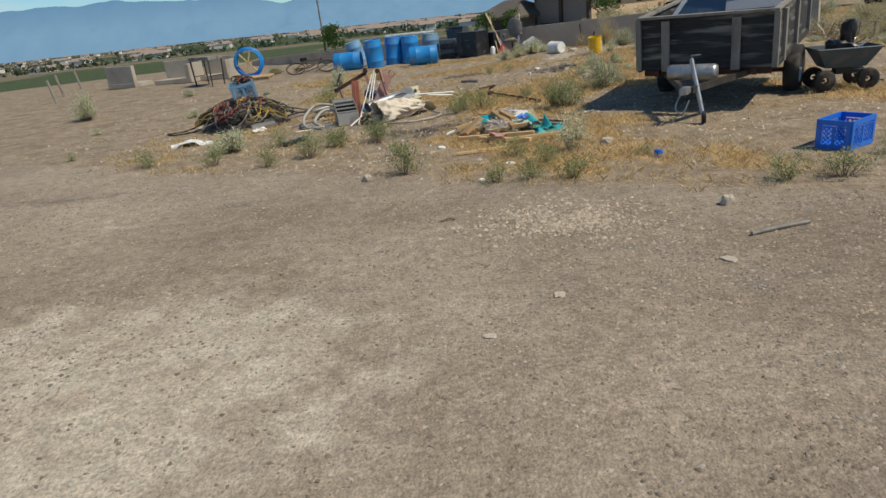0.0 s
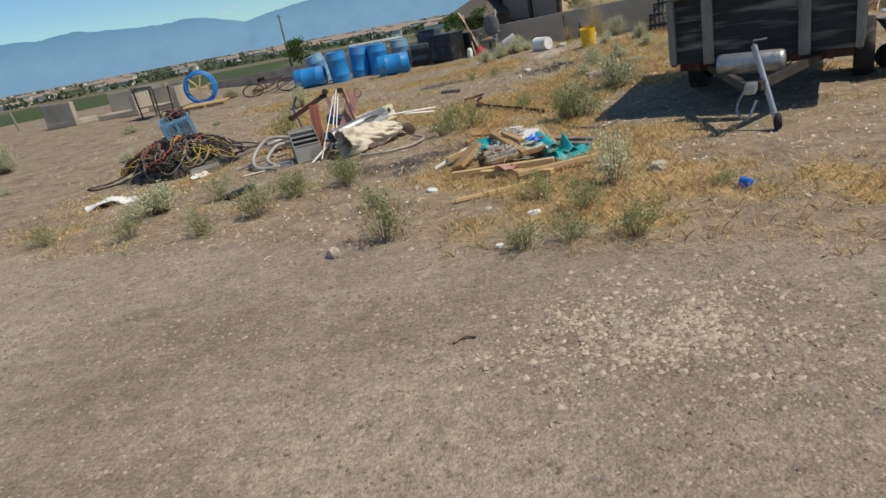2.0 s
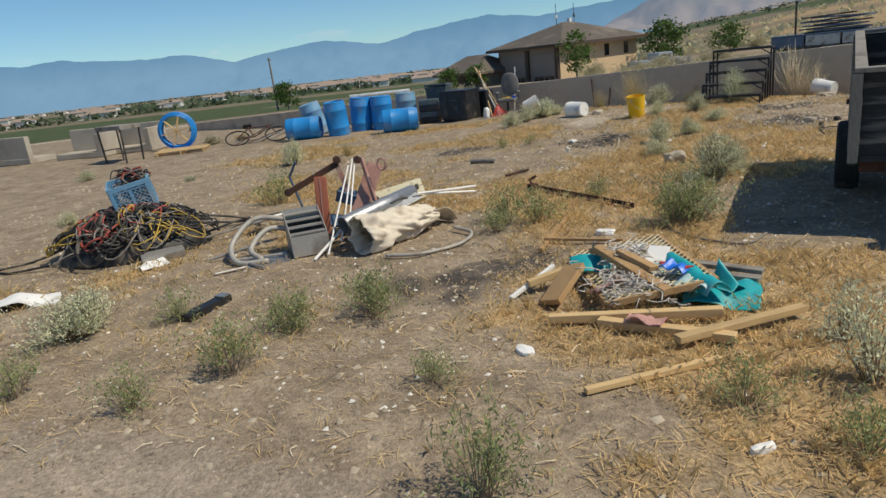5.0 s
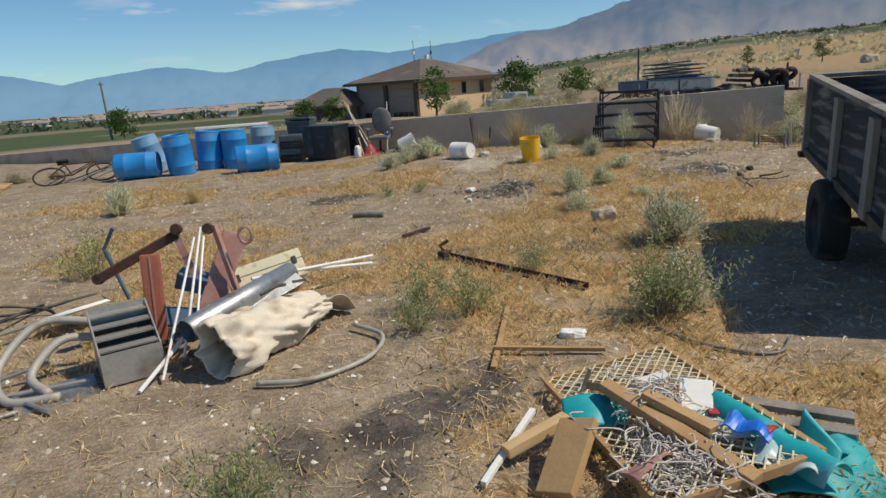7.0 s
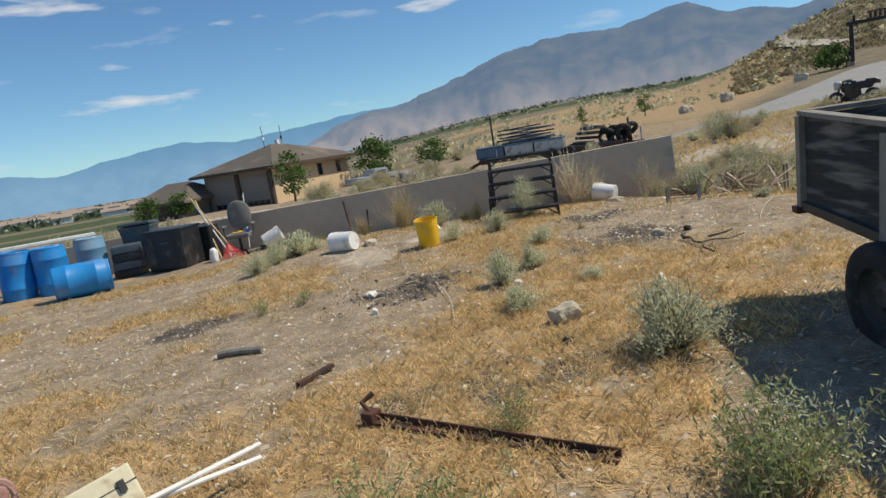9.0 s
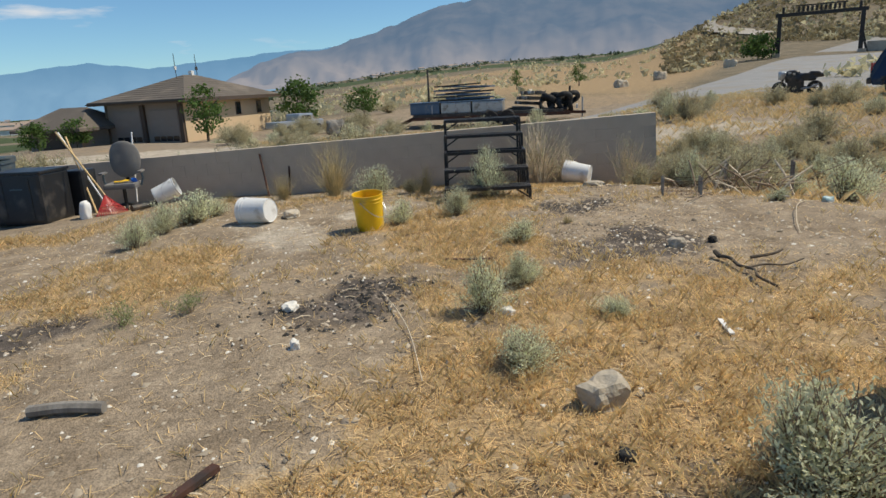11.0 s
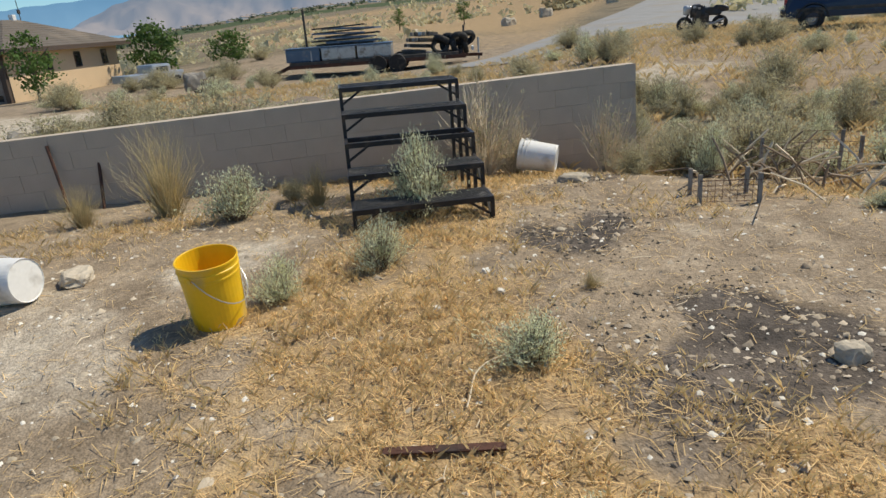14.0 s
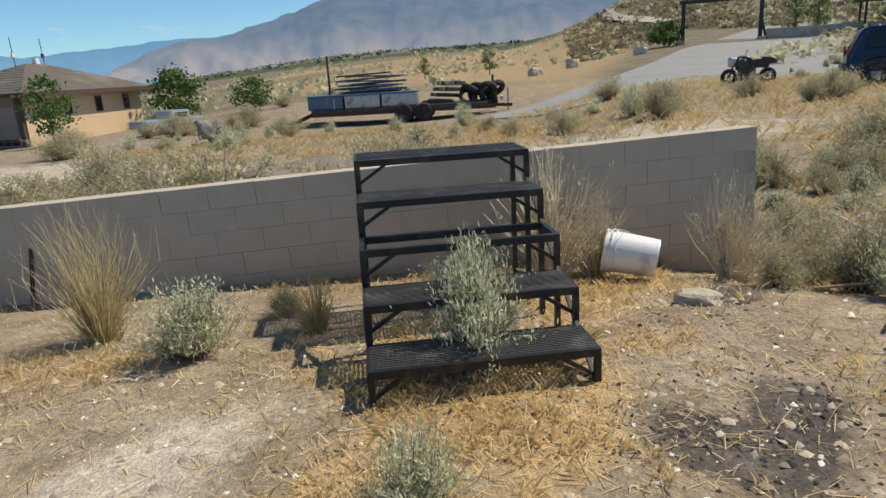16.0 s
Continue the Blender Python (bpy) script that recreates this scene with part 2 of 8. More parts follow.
M_YELLOW = mat("yellow plastic", (0.82, 0.50, 0.01), 0.42, 0, 3, 0.06, 0.05, 40, (0.55, 0.40, 0.16), 0.22, 5)
M_WHITEP = mat("white plastic", (0.78, 0.77, 0.74), 0.45, 0, 4, 0.06, 0.05, 40, (0.45, 0.42, 0.37), 0.2, 6)
M_WIRE = mat("galvanised wire", (0.55, 0.55, 0.55), 0.4, 0.8, 9, 0.2, 0.1)
M_BARREL = mat("blue barrel plastic", (0.02, 0.25, 0.62), 0.45, 0, 2.0, 0.12, 0.08, 30, (0.16, 0.27, 0.45), 0.25, 2.5)
M_BARREL2 = mat("faded barrel plastic", (0.16, 0.34, 0.52), 0.5, 0, 2.0, 0.12, 0.08, 30, (0.32, 0.38, 0.42), 0.4, 2.5)
M_BLACKP = mat("black plastic", (0.016, 0.017, 0.019), 0.42, 0, 3, 0.25, 0.1, 50, (0.09, 0.08, 0.07), 0.2, 4)
M_GREYBIN = mat("slate plastic", (0.06, 0.09, 0.11), 0.5, 0, 3, 0.15, 0.1, 50, (0.13, 0.13, 0.12), 0.25, 4)
M_RUBBER = mat("tyre rubber", (0.022, 0.021, 0.02), 0.85, 0, 6, 0.25, 0.2, 60, (0.12, 0.10, 0.08), 0.2, 5)
M_OLDWOOD = mat("weathered dark plywood", (0.042, 0.044, 0.046), 0.85, 0, 5, 0.4, 0.35, 50, (0.23, 0.22, 0.20), 0.30, 9, 0.25, (0.14, 0.14, 1.3), rand=0.1)
M_STAKE = mat("grey weathered wood", (0.27, 0.25, 0.22), 0.9, 0, 6, 0.25, 0.3, 60, (0.15, 0.13, 0.11), 0.3, 5, 0.25, (1, 1, 0.2))
M_PINE = mat("pine lumber", (0.60, 0.42, 0.21), 0.75, 0, 5, 0.2, 0.2, 40, (0.42, 0.29, 0.15), 0.3, 4, 0.3, (0.15, 1, 1), rand=0.15)
M_PLY = mat("tan fibreboard", (0.43, 0.27, 0.125), 0.8, 0, 4, 0.15, 0.15, 60, (0.36, 0.21, 0.09), 0.3, 3)
M_TEAL = mat("teal tarpaulin", (0.01, 0.36, 0.40), 0.5, 0, 5, 0.15, 0.2, 30, (0.22, 0.45, 0.46), 0.25, 4)
M_PALETEAL = mat("faded film", (0.38, 0.55, 0.55), 0.4, 0, 6, 0.2, 0.2, 30, (0.62, 0.66, 0.64), 0.5, 6)
M_BLUE = mat("blue plastic", (0.015, 0.17, 0.70), 0.4, 0, 3, 0.1, 0.06, 40, (0.10, 0.24, 0.55), 0.15, 5)
M_CANVAS = mat("cream canvas", (0.70, 0.62, 0.50), 0.9, 0, 6, 0.12, 0.4, 90, (0.42, 0.32, 0.23), 0.28, 4)
M_CREAM = mat("cream enamel", (0.72, 0.66, 0.46), 0.5, 0, 4, 0.08, 0.08, 40, (0.40, 0.28, 0.16), 0.2, 9)
M_TERRA = mat("terracotta vinyl", (0.40, 0.13, 0.075), 0.6, 0, 5, 0.15, 0.12, 40, (0.30, 0.16, 0.12), 0.35, 6)
M_PINK = mat("faded red vinyl", (0.40, 0.21, 0.17), 0.65, 0, 5, 0.15, 0.12, 40, (0.50, 0.33, 0.28), 0.4, 6)
M_RUST = mat("rusted iron", (0.10, 0.045, 0.03), 0.85, 0.2, 8, 0.35, 0.35, 50, (0.05, 0.035, 0.03), 0.4, 6)
M_GALV = mat("galvanised sheet", (0.42, 0.43, 0.44), 0.45, 0.75, 5, 0.2, 0.12, 40, (0.20, 0.18, 0.16), 0.3, 6)
M_ALU = mat("dull aluminium", (0.40, 0.38, 0.35), 0.5, 0.55, 4, 0.15, 0.1, 40, (0.20, 0.17, 0.14), 0.3, 4)
M_DARKMETAL = mat("dark sheet metal", (0.06, 0.057, 0.052), 0.6, 0.4, 5, 0.25, 0.15, 40, (0.13, 0.1, 0.08), 0.3, 5)
M_CONDUIT = mat("grey flexible conduit", (0.44, 0.41, 0.36), 0.6, 0.2, 6, 0.15, 0.3, 90, (0.30, 0.25, 0.2), 0.3, 6)
M_CABLEK = mat("black cable", (0.018, 0.017, 0.016), 0.6, 0, 6, 0.3, 0.1, 40, (0.12, 0.10, 0.08), 0.35, 6)
M_CABLEY = mat("yellow cable", (0.50, 0.33, 0.06), 0.6, 0, 6, 0.2, 0.1, 40, (0.22, 0.16, 0.08), 0.3, 6)
M_CABLEG = mat("grey cable", (0.22, 0.20, 0.175), 0.6, 0, 6, 0.2, 0.1, 40, (0.1, 0.08, 0.07), 0.3, 6)
M_CABLER = mat("red cable", (0.35, 0.07, 0.05), 0.6, 0, 6, 0.2, 0.1, 40)
M_NET = mat("pale twine", (0.60, 0.55, 0.49), 0.9, 0, 6, 0.25, 0.1, 40)
M_RAG = mat("pink rag", (0.50, 0.27, 0.23), 0.9, 0, 6, 0.3, 0.3, 60)
M_PAPER = mat("white board", (0.80, 0.79, 0.76), 0.7, 0, 4, 0.05, 0.05, 40, (0.55, 0.5, 0.43), 0.1, 5)
M_GREYCLOTH = mat("grey upholstery", (0.17, 0.165, 0.16), 0.9, 0, 5, 0.15, 0.3, 120, (0.26, 0.24, 0.21), 0.25, 4)
M_REDP = mat("red plastic", (0.42, 0.04, 0.035), 0.5, 0, 5, 0.15, 0.1, 40)
M_ROCK = mat("pale limestone", (0.50, 0.435, 0.34), 0.92, 0, 7, 0.2, 0.7, 40, (0.32, 0.27, 0.20), 0.3, 5, 0.2, rand=0.12)
M_CHIP = per_piece(mat("stone chip", (0.42, 0.36, 0.275), 0.92, 0, 7, 0.2, 0.4, 40, (0.28, 0.23, 0.18), 0.35, 5, 0.2), 0.6, 1.3)
M_WROCK = mat("white plaster lump", (0.72, 0.69, 0.62), 0.9, 0, 7, 0.1, 0.5, 40)
M_PEBBLE2 = per_piece(mat("pale gravel stone", (0.44, 0.37, 0.285), 0.9, 0, 1.5, 0.25, 0.2, 40, (0.36, 0.31, 0.25), 0.4, 3, 0.2), 0.65, 1.3)
M_PEBBLE = per_piece(mat("gravel stone", (0.345, 0.28, 0.215), 0.9, 0, 1.5, 0.3, 0.2, 40, (0.30, 0.27, 0.24), 0.4, 3, 0.2), 0.5, 1.35)
M_SAGE = leaf_mat("sage leaf", (0.68, 0.69, 0.47))
M_SAGEDARK = leaf_mat("green weed leaf", (0.33, 0.37, 0.165))
M_SCRUB = leaf_mat("dry scrub leaf", (0.50, 0.455, 0.29))
M_TWIG = mat("dry twig", (0.24, 0.18, 0.12), 0.9, 0, 9, 0.3, 0.1)
M_DEADTWIG = mat("bleached twig", (0.68, 0.57, 0.41), 0.9, 0, 9, 0.3, 0.1)
M_STRAW = leaf_mat("dry grass blade", (0.73, 0.55, 0.28), 0.3)
M_LITTER = leaf_mat("straw litter", (0.72, 0.53, 0.275), 0.3)
M_TREE = leaf_mat("tree leaf", (0.10, 0.165, 0.045))
M_BARK = mat("bark", (0.11, 0.085, 0.06), 0.95, 0, 9, 0.3, 0.5)
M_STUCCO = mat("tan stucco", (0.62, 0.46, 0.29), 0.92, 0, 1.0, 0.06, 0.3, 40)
# darker stucco copy: shade of the garage side and wing put into colour
M_STUCCO_SHADE = mat("taupe stucco, shade in colour", (0.30, 0.25, 0.21), 0.92, 0, 1.0, 0.06, 0.3, 40)
M_SHINGLE = mat("brown roof shingle", (0.13, 0.11, 0.09), 0.92, 0, 0.8, 0.15, 0.4, 14, (0.2, 0.165, 0.13), 0.3, 0.6)
M_TRIM = mat("dark brown trim", (0.08, 0.055, 0.04), 0.7, 0, 3, 0.15, 0.1)
M_GLASS = mat("dark window glass", (0.02, 0.024, 0.028), 0.08, 0, 3, 0.1, 0.0)
M_GARAGE = mat("garage door", (0.27, 0.23, 0.20), 0.7, 0, 2, 0.06, 0.1)
M_BLUECAR = mat("dark blue car paint", (0.008, 0.022, 0.06), 0.25, 0.2, 3, 0.1, 0.0, 40, (0.1, 0.09, 0.08), 0.08, 3)
M_SILVER = mat("silver paint", (0.45, 0.46, 0.47), 0.3, 0.5, 3, 0.1, 0.0)
M_BLACKIRON = mat("dark timber", (0.03, 0.027, 0.025), 0.7, 0, 3, 0.2, 0.2)
M_BLUEHOSE = mat("blue poly pipe", (0.02, 0.24, 0.62), 0.45, 0, 4, 0.12, 0.05)
M_CHAR = mat("charcoal", (0.03, 0.028, 0.026), 0.95, 0, 9, 0.4, 0.6, 40, (0.20, 0.18, 0.16), 0.2, 9)
M_BLUESHEET = mat("slate blue panel", (0.07, 0.12, 0.19), 0.4, 0, 3, 0.12, 0.05, 40, (0.2, 0.21, 0.22), 0.2, 4)
M_LAWN = mat("far shed white", (0.70, 0.68, 0.64), 0.8, 0, 0.5, 0.1, 0.0)
M_FARROOF = mat("far roof brown", (0.26, 0.20, 0.16), 0.9, 0, 0.5, 0.2, 0.0, rand=0.3)
M_HILLBRUSH = leaf_mat("olive-brown hillside brush", (0.26, 0.22, 0.125))
M_FARTREE = leaf_mat("far foliage", (0.10, 0.13, 0.075))


# ---------- builders ----------
def mesh_ob(name, bm, material, parent=None, label="", smooth=False):
    me = bpy.data.meshes.new(name)
    bm.to_mesh(me)
    bm.free()
    me.materials.append(material)
    if smooth:
        for p in me.polygons:
            p.use_smooth = True
    ob = new(name, me)
    if parent is not None:
        ob.parent = parent
    if label:
        ob["label"] = label
    return ob


def part(name, bm, material, parent, label="", smooth=False):
    return mesh_ob(name, bm, material, parent, label, smooth)


def thing(name, x, y, rz=0.0, z=None, label="", category="", group="", kind="", rx=0.0, ry=0.0):
    ob = new(name)
    ob.matrix_basis = pose(x, y, ground_z(x, y) if z is None else z, rx, ry, rz)
    return tagged(ob, label, category, group, kind)


def box(bm, sx, sy, sz, m=None, bev=0.0):
    """A box centred on x and y that stands on z = 0 of the pose m."""
    m = m or Matrix()
    r = bmesh.ops.create_cube(bm, size=1, matrix=m @ Matrix.Translation((0, 0, sz / 2)) @ Matrix.Diagonal((sx, sy, sz, 1)))
    if bev:
        es = list({e for v in r["verts"] for e in v.link_edges})
        bmesh.ops.bevel(bm, geom=es, offset=bev, segments=2, affect="EDGES", profile=0.7)
    return bm


def bx(sx, sy, sz, m=None, bev=0.0):
    return box(bmesh.new(), sx, sy, sz, m, bev)


def lathe(profile, n=24, m=None, bm=None, close=False):
    """A surface turned round z from rows of radius and height."""
    bm = bm or bmesh.new()
    m = m or Matrix()
    rings = []
    for r, z in profile:
        if r < 1e-4:
            rings.append([bm.verts.new(m @ Vector((0, 0, z)))])
        else:
            rings.append([bm.verts.new(m @ Vector((r * math.cos(2 * math.pi * i / n), r * math.sin(2 * math.pi * i / n), z))) for i in range(n)])
    for a, b in zip(rings, rings[1:]):
        for i in range(n):
            j = (i + 1) % n
            if len(a) == 1 and len(b) > 1:
                bm.faces.new((a[0], b[j], b[i]))
            elif len(b) == 1 and len(a) > 1:
                bm.faces.new((a[i], a[j], b[0]))
            elif len(a) > 1:
                bm.faces.new((a[i], a[j], b[j], b[i]))
    return bm


def tube(points, r, n=6, bm=None, r2=None):
    """A round bar swept along points, tapering to r2, with closed ends."""
    bm = bm or bmesh.new()
    pts = [Vector(p) for p in points]
    rings = []
    up = Vector((0.13, 0.27, 0.95))
    for i, p in enumerate(pts):
        d = (pts[min(i + 1, len(pts) - 1)] - pts[max(i - 1, 0)])
        d = d.normalized() if d.length > 1e-9 else Vector((0, 0, 1))
        s = d.cross(up)
        if s.length < 1e-3:
            s = d.cross(Vector((1, 0, 0)))
        s.normalize()
        u = s.cross(d)
        rr = r if r2 is None else r + (r2 - r) * i / max(1, len(pts) - 1)
        rings.append([bm.verts.new(p + (s * math.cos(2 * math.pi * k / n) + u * math.sin(2 * math.pi * k / n)) * rr) for k in range(n)])
    for a, b in zip(rings, rings[1:]):
        for k in range(n):
            bm.faces.new((a[k], a[(k + 1) % n], b[(k + 1) % n], b[k]))
    bm.faces.new(rings[0][::-1])
    bm.faces.new(rings[-1])
    return bm


def bar(bm, a, b, w, d=None):
    """A square bar from a to b."""
    a, b = Vector(a), Vector(b)
    q = (b - a).to_track_quat("Z", "Y").to_matrix().to_4x4()
    return box(bm, w, d or w, (b - a).length, Matrix.Translation(a) @ q)


def smooth_path(ctrl, steps=6):
    """A rounded line through a few points."""
    p = [Vector(c) for c in ctrl]
    p = [p[0] * 2 - p[1], *p, p[-1] * 2 - p[-2]]
    out = []
    for i in range(1, len(p) - 2):
        for k in range(steps):
            t = k / steps
            a, b, c, d = p[i - 1], p[i], p[i + 1], p[i + 2]
            out.append(0.5 * ((2 * b) + (c - a) * t + (2 * a - 5 * b + 4 * c - d) * t * t + (3 * b - a - 3 * c + d) * t ** 3))
    return out + [p[-2]]


def sheet(w, h, nx, ny, lift, m=None, thick=0.006, seed=0, amp=0.05, fq=3.0):
    """A crumpled sheet: lift(u, v) gives its height, and noise its creases."""
    bm = bmesh.new()
    m = m or Matrix()
    top, bot = {}, {}
    for i in range(nx + 1):
        for j in range(ny + 1):
            u, v = i / nx, j / ny
            q = Vector(((u - 0.5) * w * fq, (v - 0.5) * h * fq, seed * 7.3))
            k = noise.noise_vector(q) * amp
            p = Vector(((u - 0.5) * w + k.x * 0.6, (v - 0.5) * h + k.y * 0.6, max(0.004, lift(u, v) + k.z)))
            top[i, j], bot[i, j] = bm.verts.new(m @ (p + Vector((0, 0, thick)))), bm.verts.new(m @ p)
    for i in range(nx):
        for j in range(ny):
            bm.faces.new((top[i, j], top[i + 1, j], top[i + 1, j + 1], top[i, j + 1]))
            bm.faces.new((bot[i, j], bot[i, j + 1], bot[i + 1, j + 1], bot[i + 1, j]))
    for i in range(nx):
        for j, s in ((0, 1), (ny, -1)):
            f = (bot[i, j], bot[i + 1, j], top[i + 1, j], top[i, j])
            bm.faces.new(f if s > 0 else f[::-1])
    for j in range(ny):
        for i, s in ((0, -1), (nx, 1)):
            f = (bot[i, j], bot[i, j + 1], top[i, j + 1], top[i, j])
            bm.faces.new(f if s > 0 else f[::-1])
    return bm


def rock_bm(sx, sy, sz, seed, sub=2, m=None):
    bm = bmesh.new()
    bmesh.ops.create_icosphere(bm, subdivisions=sub, radius=1)
    for v in bm.verts:
        q = v.co.copy()
        k = 1 + 0.32 * noise.noise(q * 1.3 + Vector((seed * 3.1, 0, seed))) + 0.14 * noise.noise(q * 3.7 + Vector((seed, 5, 0)))
        c = Vector((max(-0.8, min(0.8, q.x)), max(-0.8, min(0.8, q.y)), max(-0.62, min(0.72, q.z)))) * k
        v.co = (m or Matrix()) @ Vector((c.x * sx, c.y * sy, (c.z + 0.5) * sz))
    return bm


def raw(name, verts, faces, material, parent=None, smooth=False):
    me = bpy.data.meshes.new(name)
    me.from_pydata(verts, [], faces)
    me.materials.append(material)
    if smooth:
        me.polygons.foreach_set("use_smooth", np.ones(len(me.polygons), bool))
    ob = new(name, me)
    if parent is not None:
        ob.parent = parent
    return ob


def tri_mesh(name, v, f, material):
    """A mesh straight from arrays of places and triangles, for what is scattered by the thousand."""
    me = bpy.data.meshes.new(name)
    me.vertices.add(len(v))
    me.vertices.foreach_set("co", np.asarray(v, np.float32).ravel())
    me.loops.add(f.size)
    me.loops.foreach_set("vertex_index", np.asarray(f, np.int32).ravel())
    me.polygons.add(len(f))
    me.polygons.foreach_set("loop_start", np.arange(0, f.size, f.shape[1], dtype=np.int32))
    me.update(calc_edges=True)
    me.validate()
    me.materials.append(material)
    return new(name, me)


# ---------- the lie of the land ----------
def sm(v):
    v = np.clip(v, 0, 1)
    return v * v * (3 - 2 * v)


WALL_A, WALL_B = np.array((9.98, 18.70)), np.array((-9.6, 34.0))
WALL_D = (WALL_B - WALL_A) / np.linalg.norm(WALL_B - WALL_A)
WALL_N = np.array((WALL_D[1], -WALL_D[0]))      # to the far side


def land(x, y):
    """Height of the ground at arrays x, y, without its small bumps."""
    x, y = np.asarray(x, float), np.asarray(y, float)
    z = 0.2 * sm((x + 1) / 6) * sm((y - 8) / 9)
    z = z - 0.75 * np.exp(-((x - 26) / 9) ** 2 - ((y - 43) / 8) ** 2)
    past = (x - WALL_A[0]) * WALL_N[0] + (y - WALL_A[1]) * WALL_N[1]
    along = (x - WALL_A[0]) * WALL_D[0] + (y - WALL_A[1]) * WALL_D[1]
    z = z - 0.17 * sm((past + 2.2) / 2.0)
    z = z - 0.30 * sm((x - 8.2) / 2.2) * (1 - sm((x - 16) / 12))
    r = np.hypot(x - 1, y - 12)
    az = np.degrees(np.arctan2(x - 1, y - 12))
    left = np.interp(r, (0, 26, 60, 100, 250, 600, 1500, 4600), (0, 0, -1.5, -3.2, -9, -16, -28, -62))
    right = np.interp(r, (0, 45, 100, 250, 600, 1500, 4600), (0, 0, 0.7, 4, 14, 42, 150))
    gate = np.interp(r, (0, 45, 115, 180, 260, 400, 600, 1500, 4600), (0, 0, 3.2, 10, 24, 34, 44, 70, 160))
    wr = sm((az - 4) / 36) * (1 - sm((az - 95) / 40))
    wg = sm((az - 48) / 14) * (1 - sm((az - 95) / 40))
    wl = (1 - sm((az - 4) / 36)) * sm((az + 110) / 30)
    z = z + 0.38 * sm((az - 47) / 9) * (1 - sm((az - 100) / 30)) * sm((x - 13) / 8) * (1 - sm((r - 32) / 25))
    hill = 75 * np.exp(-((az - 86) / 22) ** 2) * sm((r - 160) / 900) * (az > 0)
    wave = sm((r - 60) / 200) * (1.2 * np.sin(x * 0.021 + 1.1) * np.cos(y * 0.017) + 0.5 * np.sin(x * 0.06) * np.sin(y * 0.05 + 2))
    return z + wl * left + wr * (1 - wg) * right + wg * gate + hill + wave * (wr + wg * 0.3 + 0.2)


def bumps(x, y):
    q = Vector((x * 0.9, y * 0.9, 0.3))
    return 0.035 * noise.noise(q) + 0.014 * noise.noise(q * 3.7) + 0.006 * noise.noise(q * 11)


def ground_z(x, y):
    r = math.hypot(x - 1, y - 12)
    return float(land(x, y)) + bumps(x, y) * max(0.0, 1 - max(0.0, r - 16) / 14) * (0.45 if y < 7.45 - 0.48 * x else 1.0)


def edge(x, y):
    """Above zero on the gravel side of the drive's ragged edge."""
    return 7.45 - 0.48 * x - y + 0.28 * noise.noise(Vector((x * 0.8, y * 0.8, 4.0)))


STRAW = ((5.1, 17.75, 0.6, 0.5, 0.75), (5.9, 18.75, 0.4, 0.7, 0.5), (4.5, 16.9, 0.8, 0.9, 0.9), (4.0, 15.9, 0.6, 0.8, 0.8), (3.1, 14.0, 0.8, 0.9, 0.7), (2.6, 12.6, 0.9, 0.7, 0.5), (1.7, 17.8, 0.7, 1.2, 0.5), (1.2, 11.6, 0.8, 0.7, 0.5), (1.6, 8.4, 1.2, 0.7, 0.15), (0.6, 8.2, 0.9, 0.6, 0.2), (6.0, 19.2, 0.9, 0.6, 0.5), (4.4, 20.4, 1.0, 0.6, 0.6), (5.9, 18.0, 0.9, 0.4, 0.5), (-1.6, 9.6, 0.9, 0.6, 0.4))
CHAR = ((2.8, 16.0, 0.85, 0.62), (0.6, 17.2, 0.7, 0.45), (2.3, 13.0, 0.9, 0.45), (5.5, 15.5, 1.2, 0.75), (6.5, 17.2, 0.75, 0.5), (8.05, 18.05, 0.6, 0.3), (-0.2, 10.3, 0.5, 0.7), (1.4, 13.3, 0.4, 0.3), (0.2, 10.6, 0.8, 0.5))


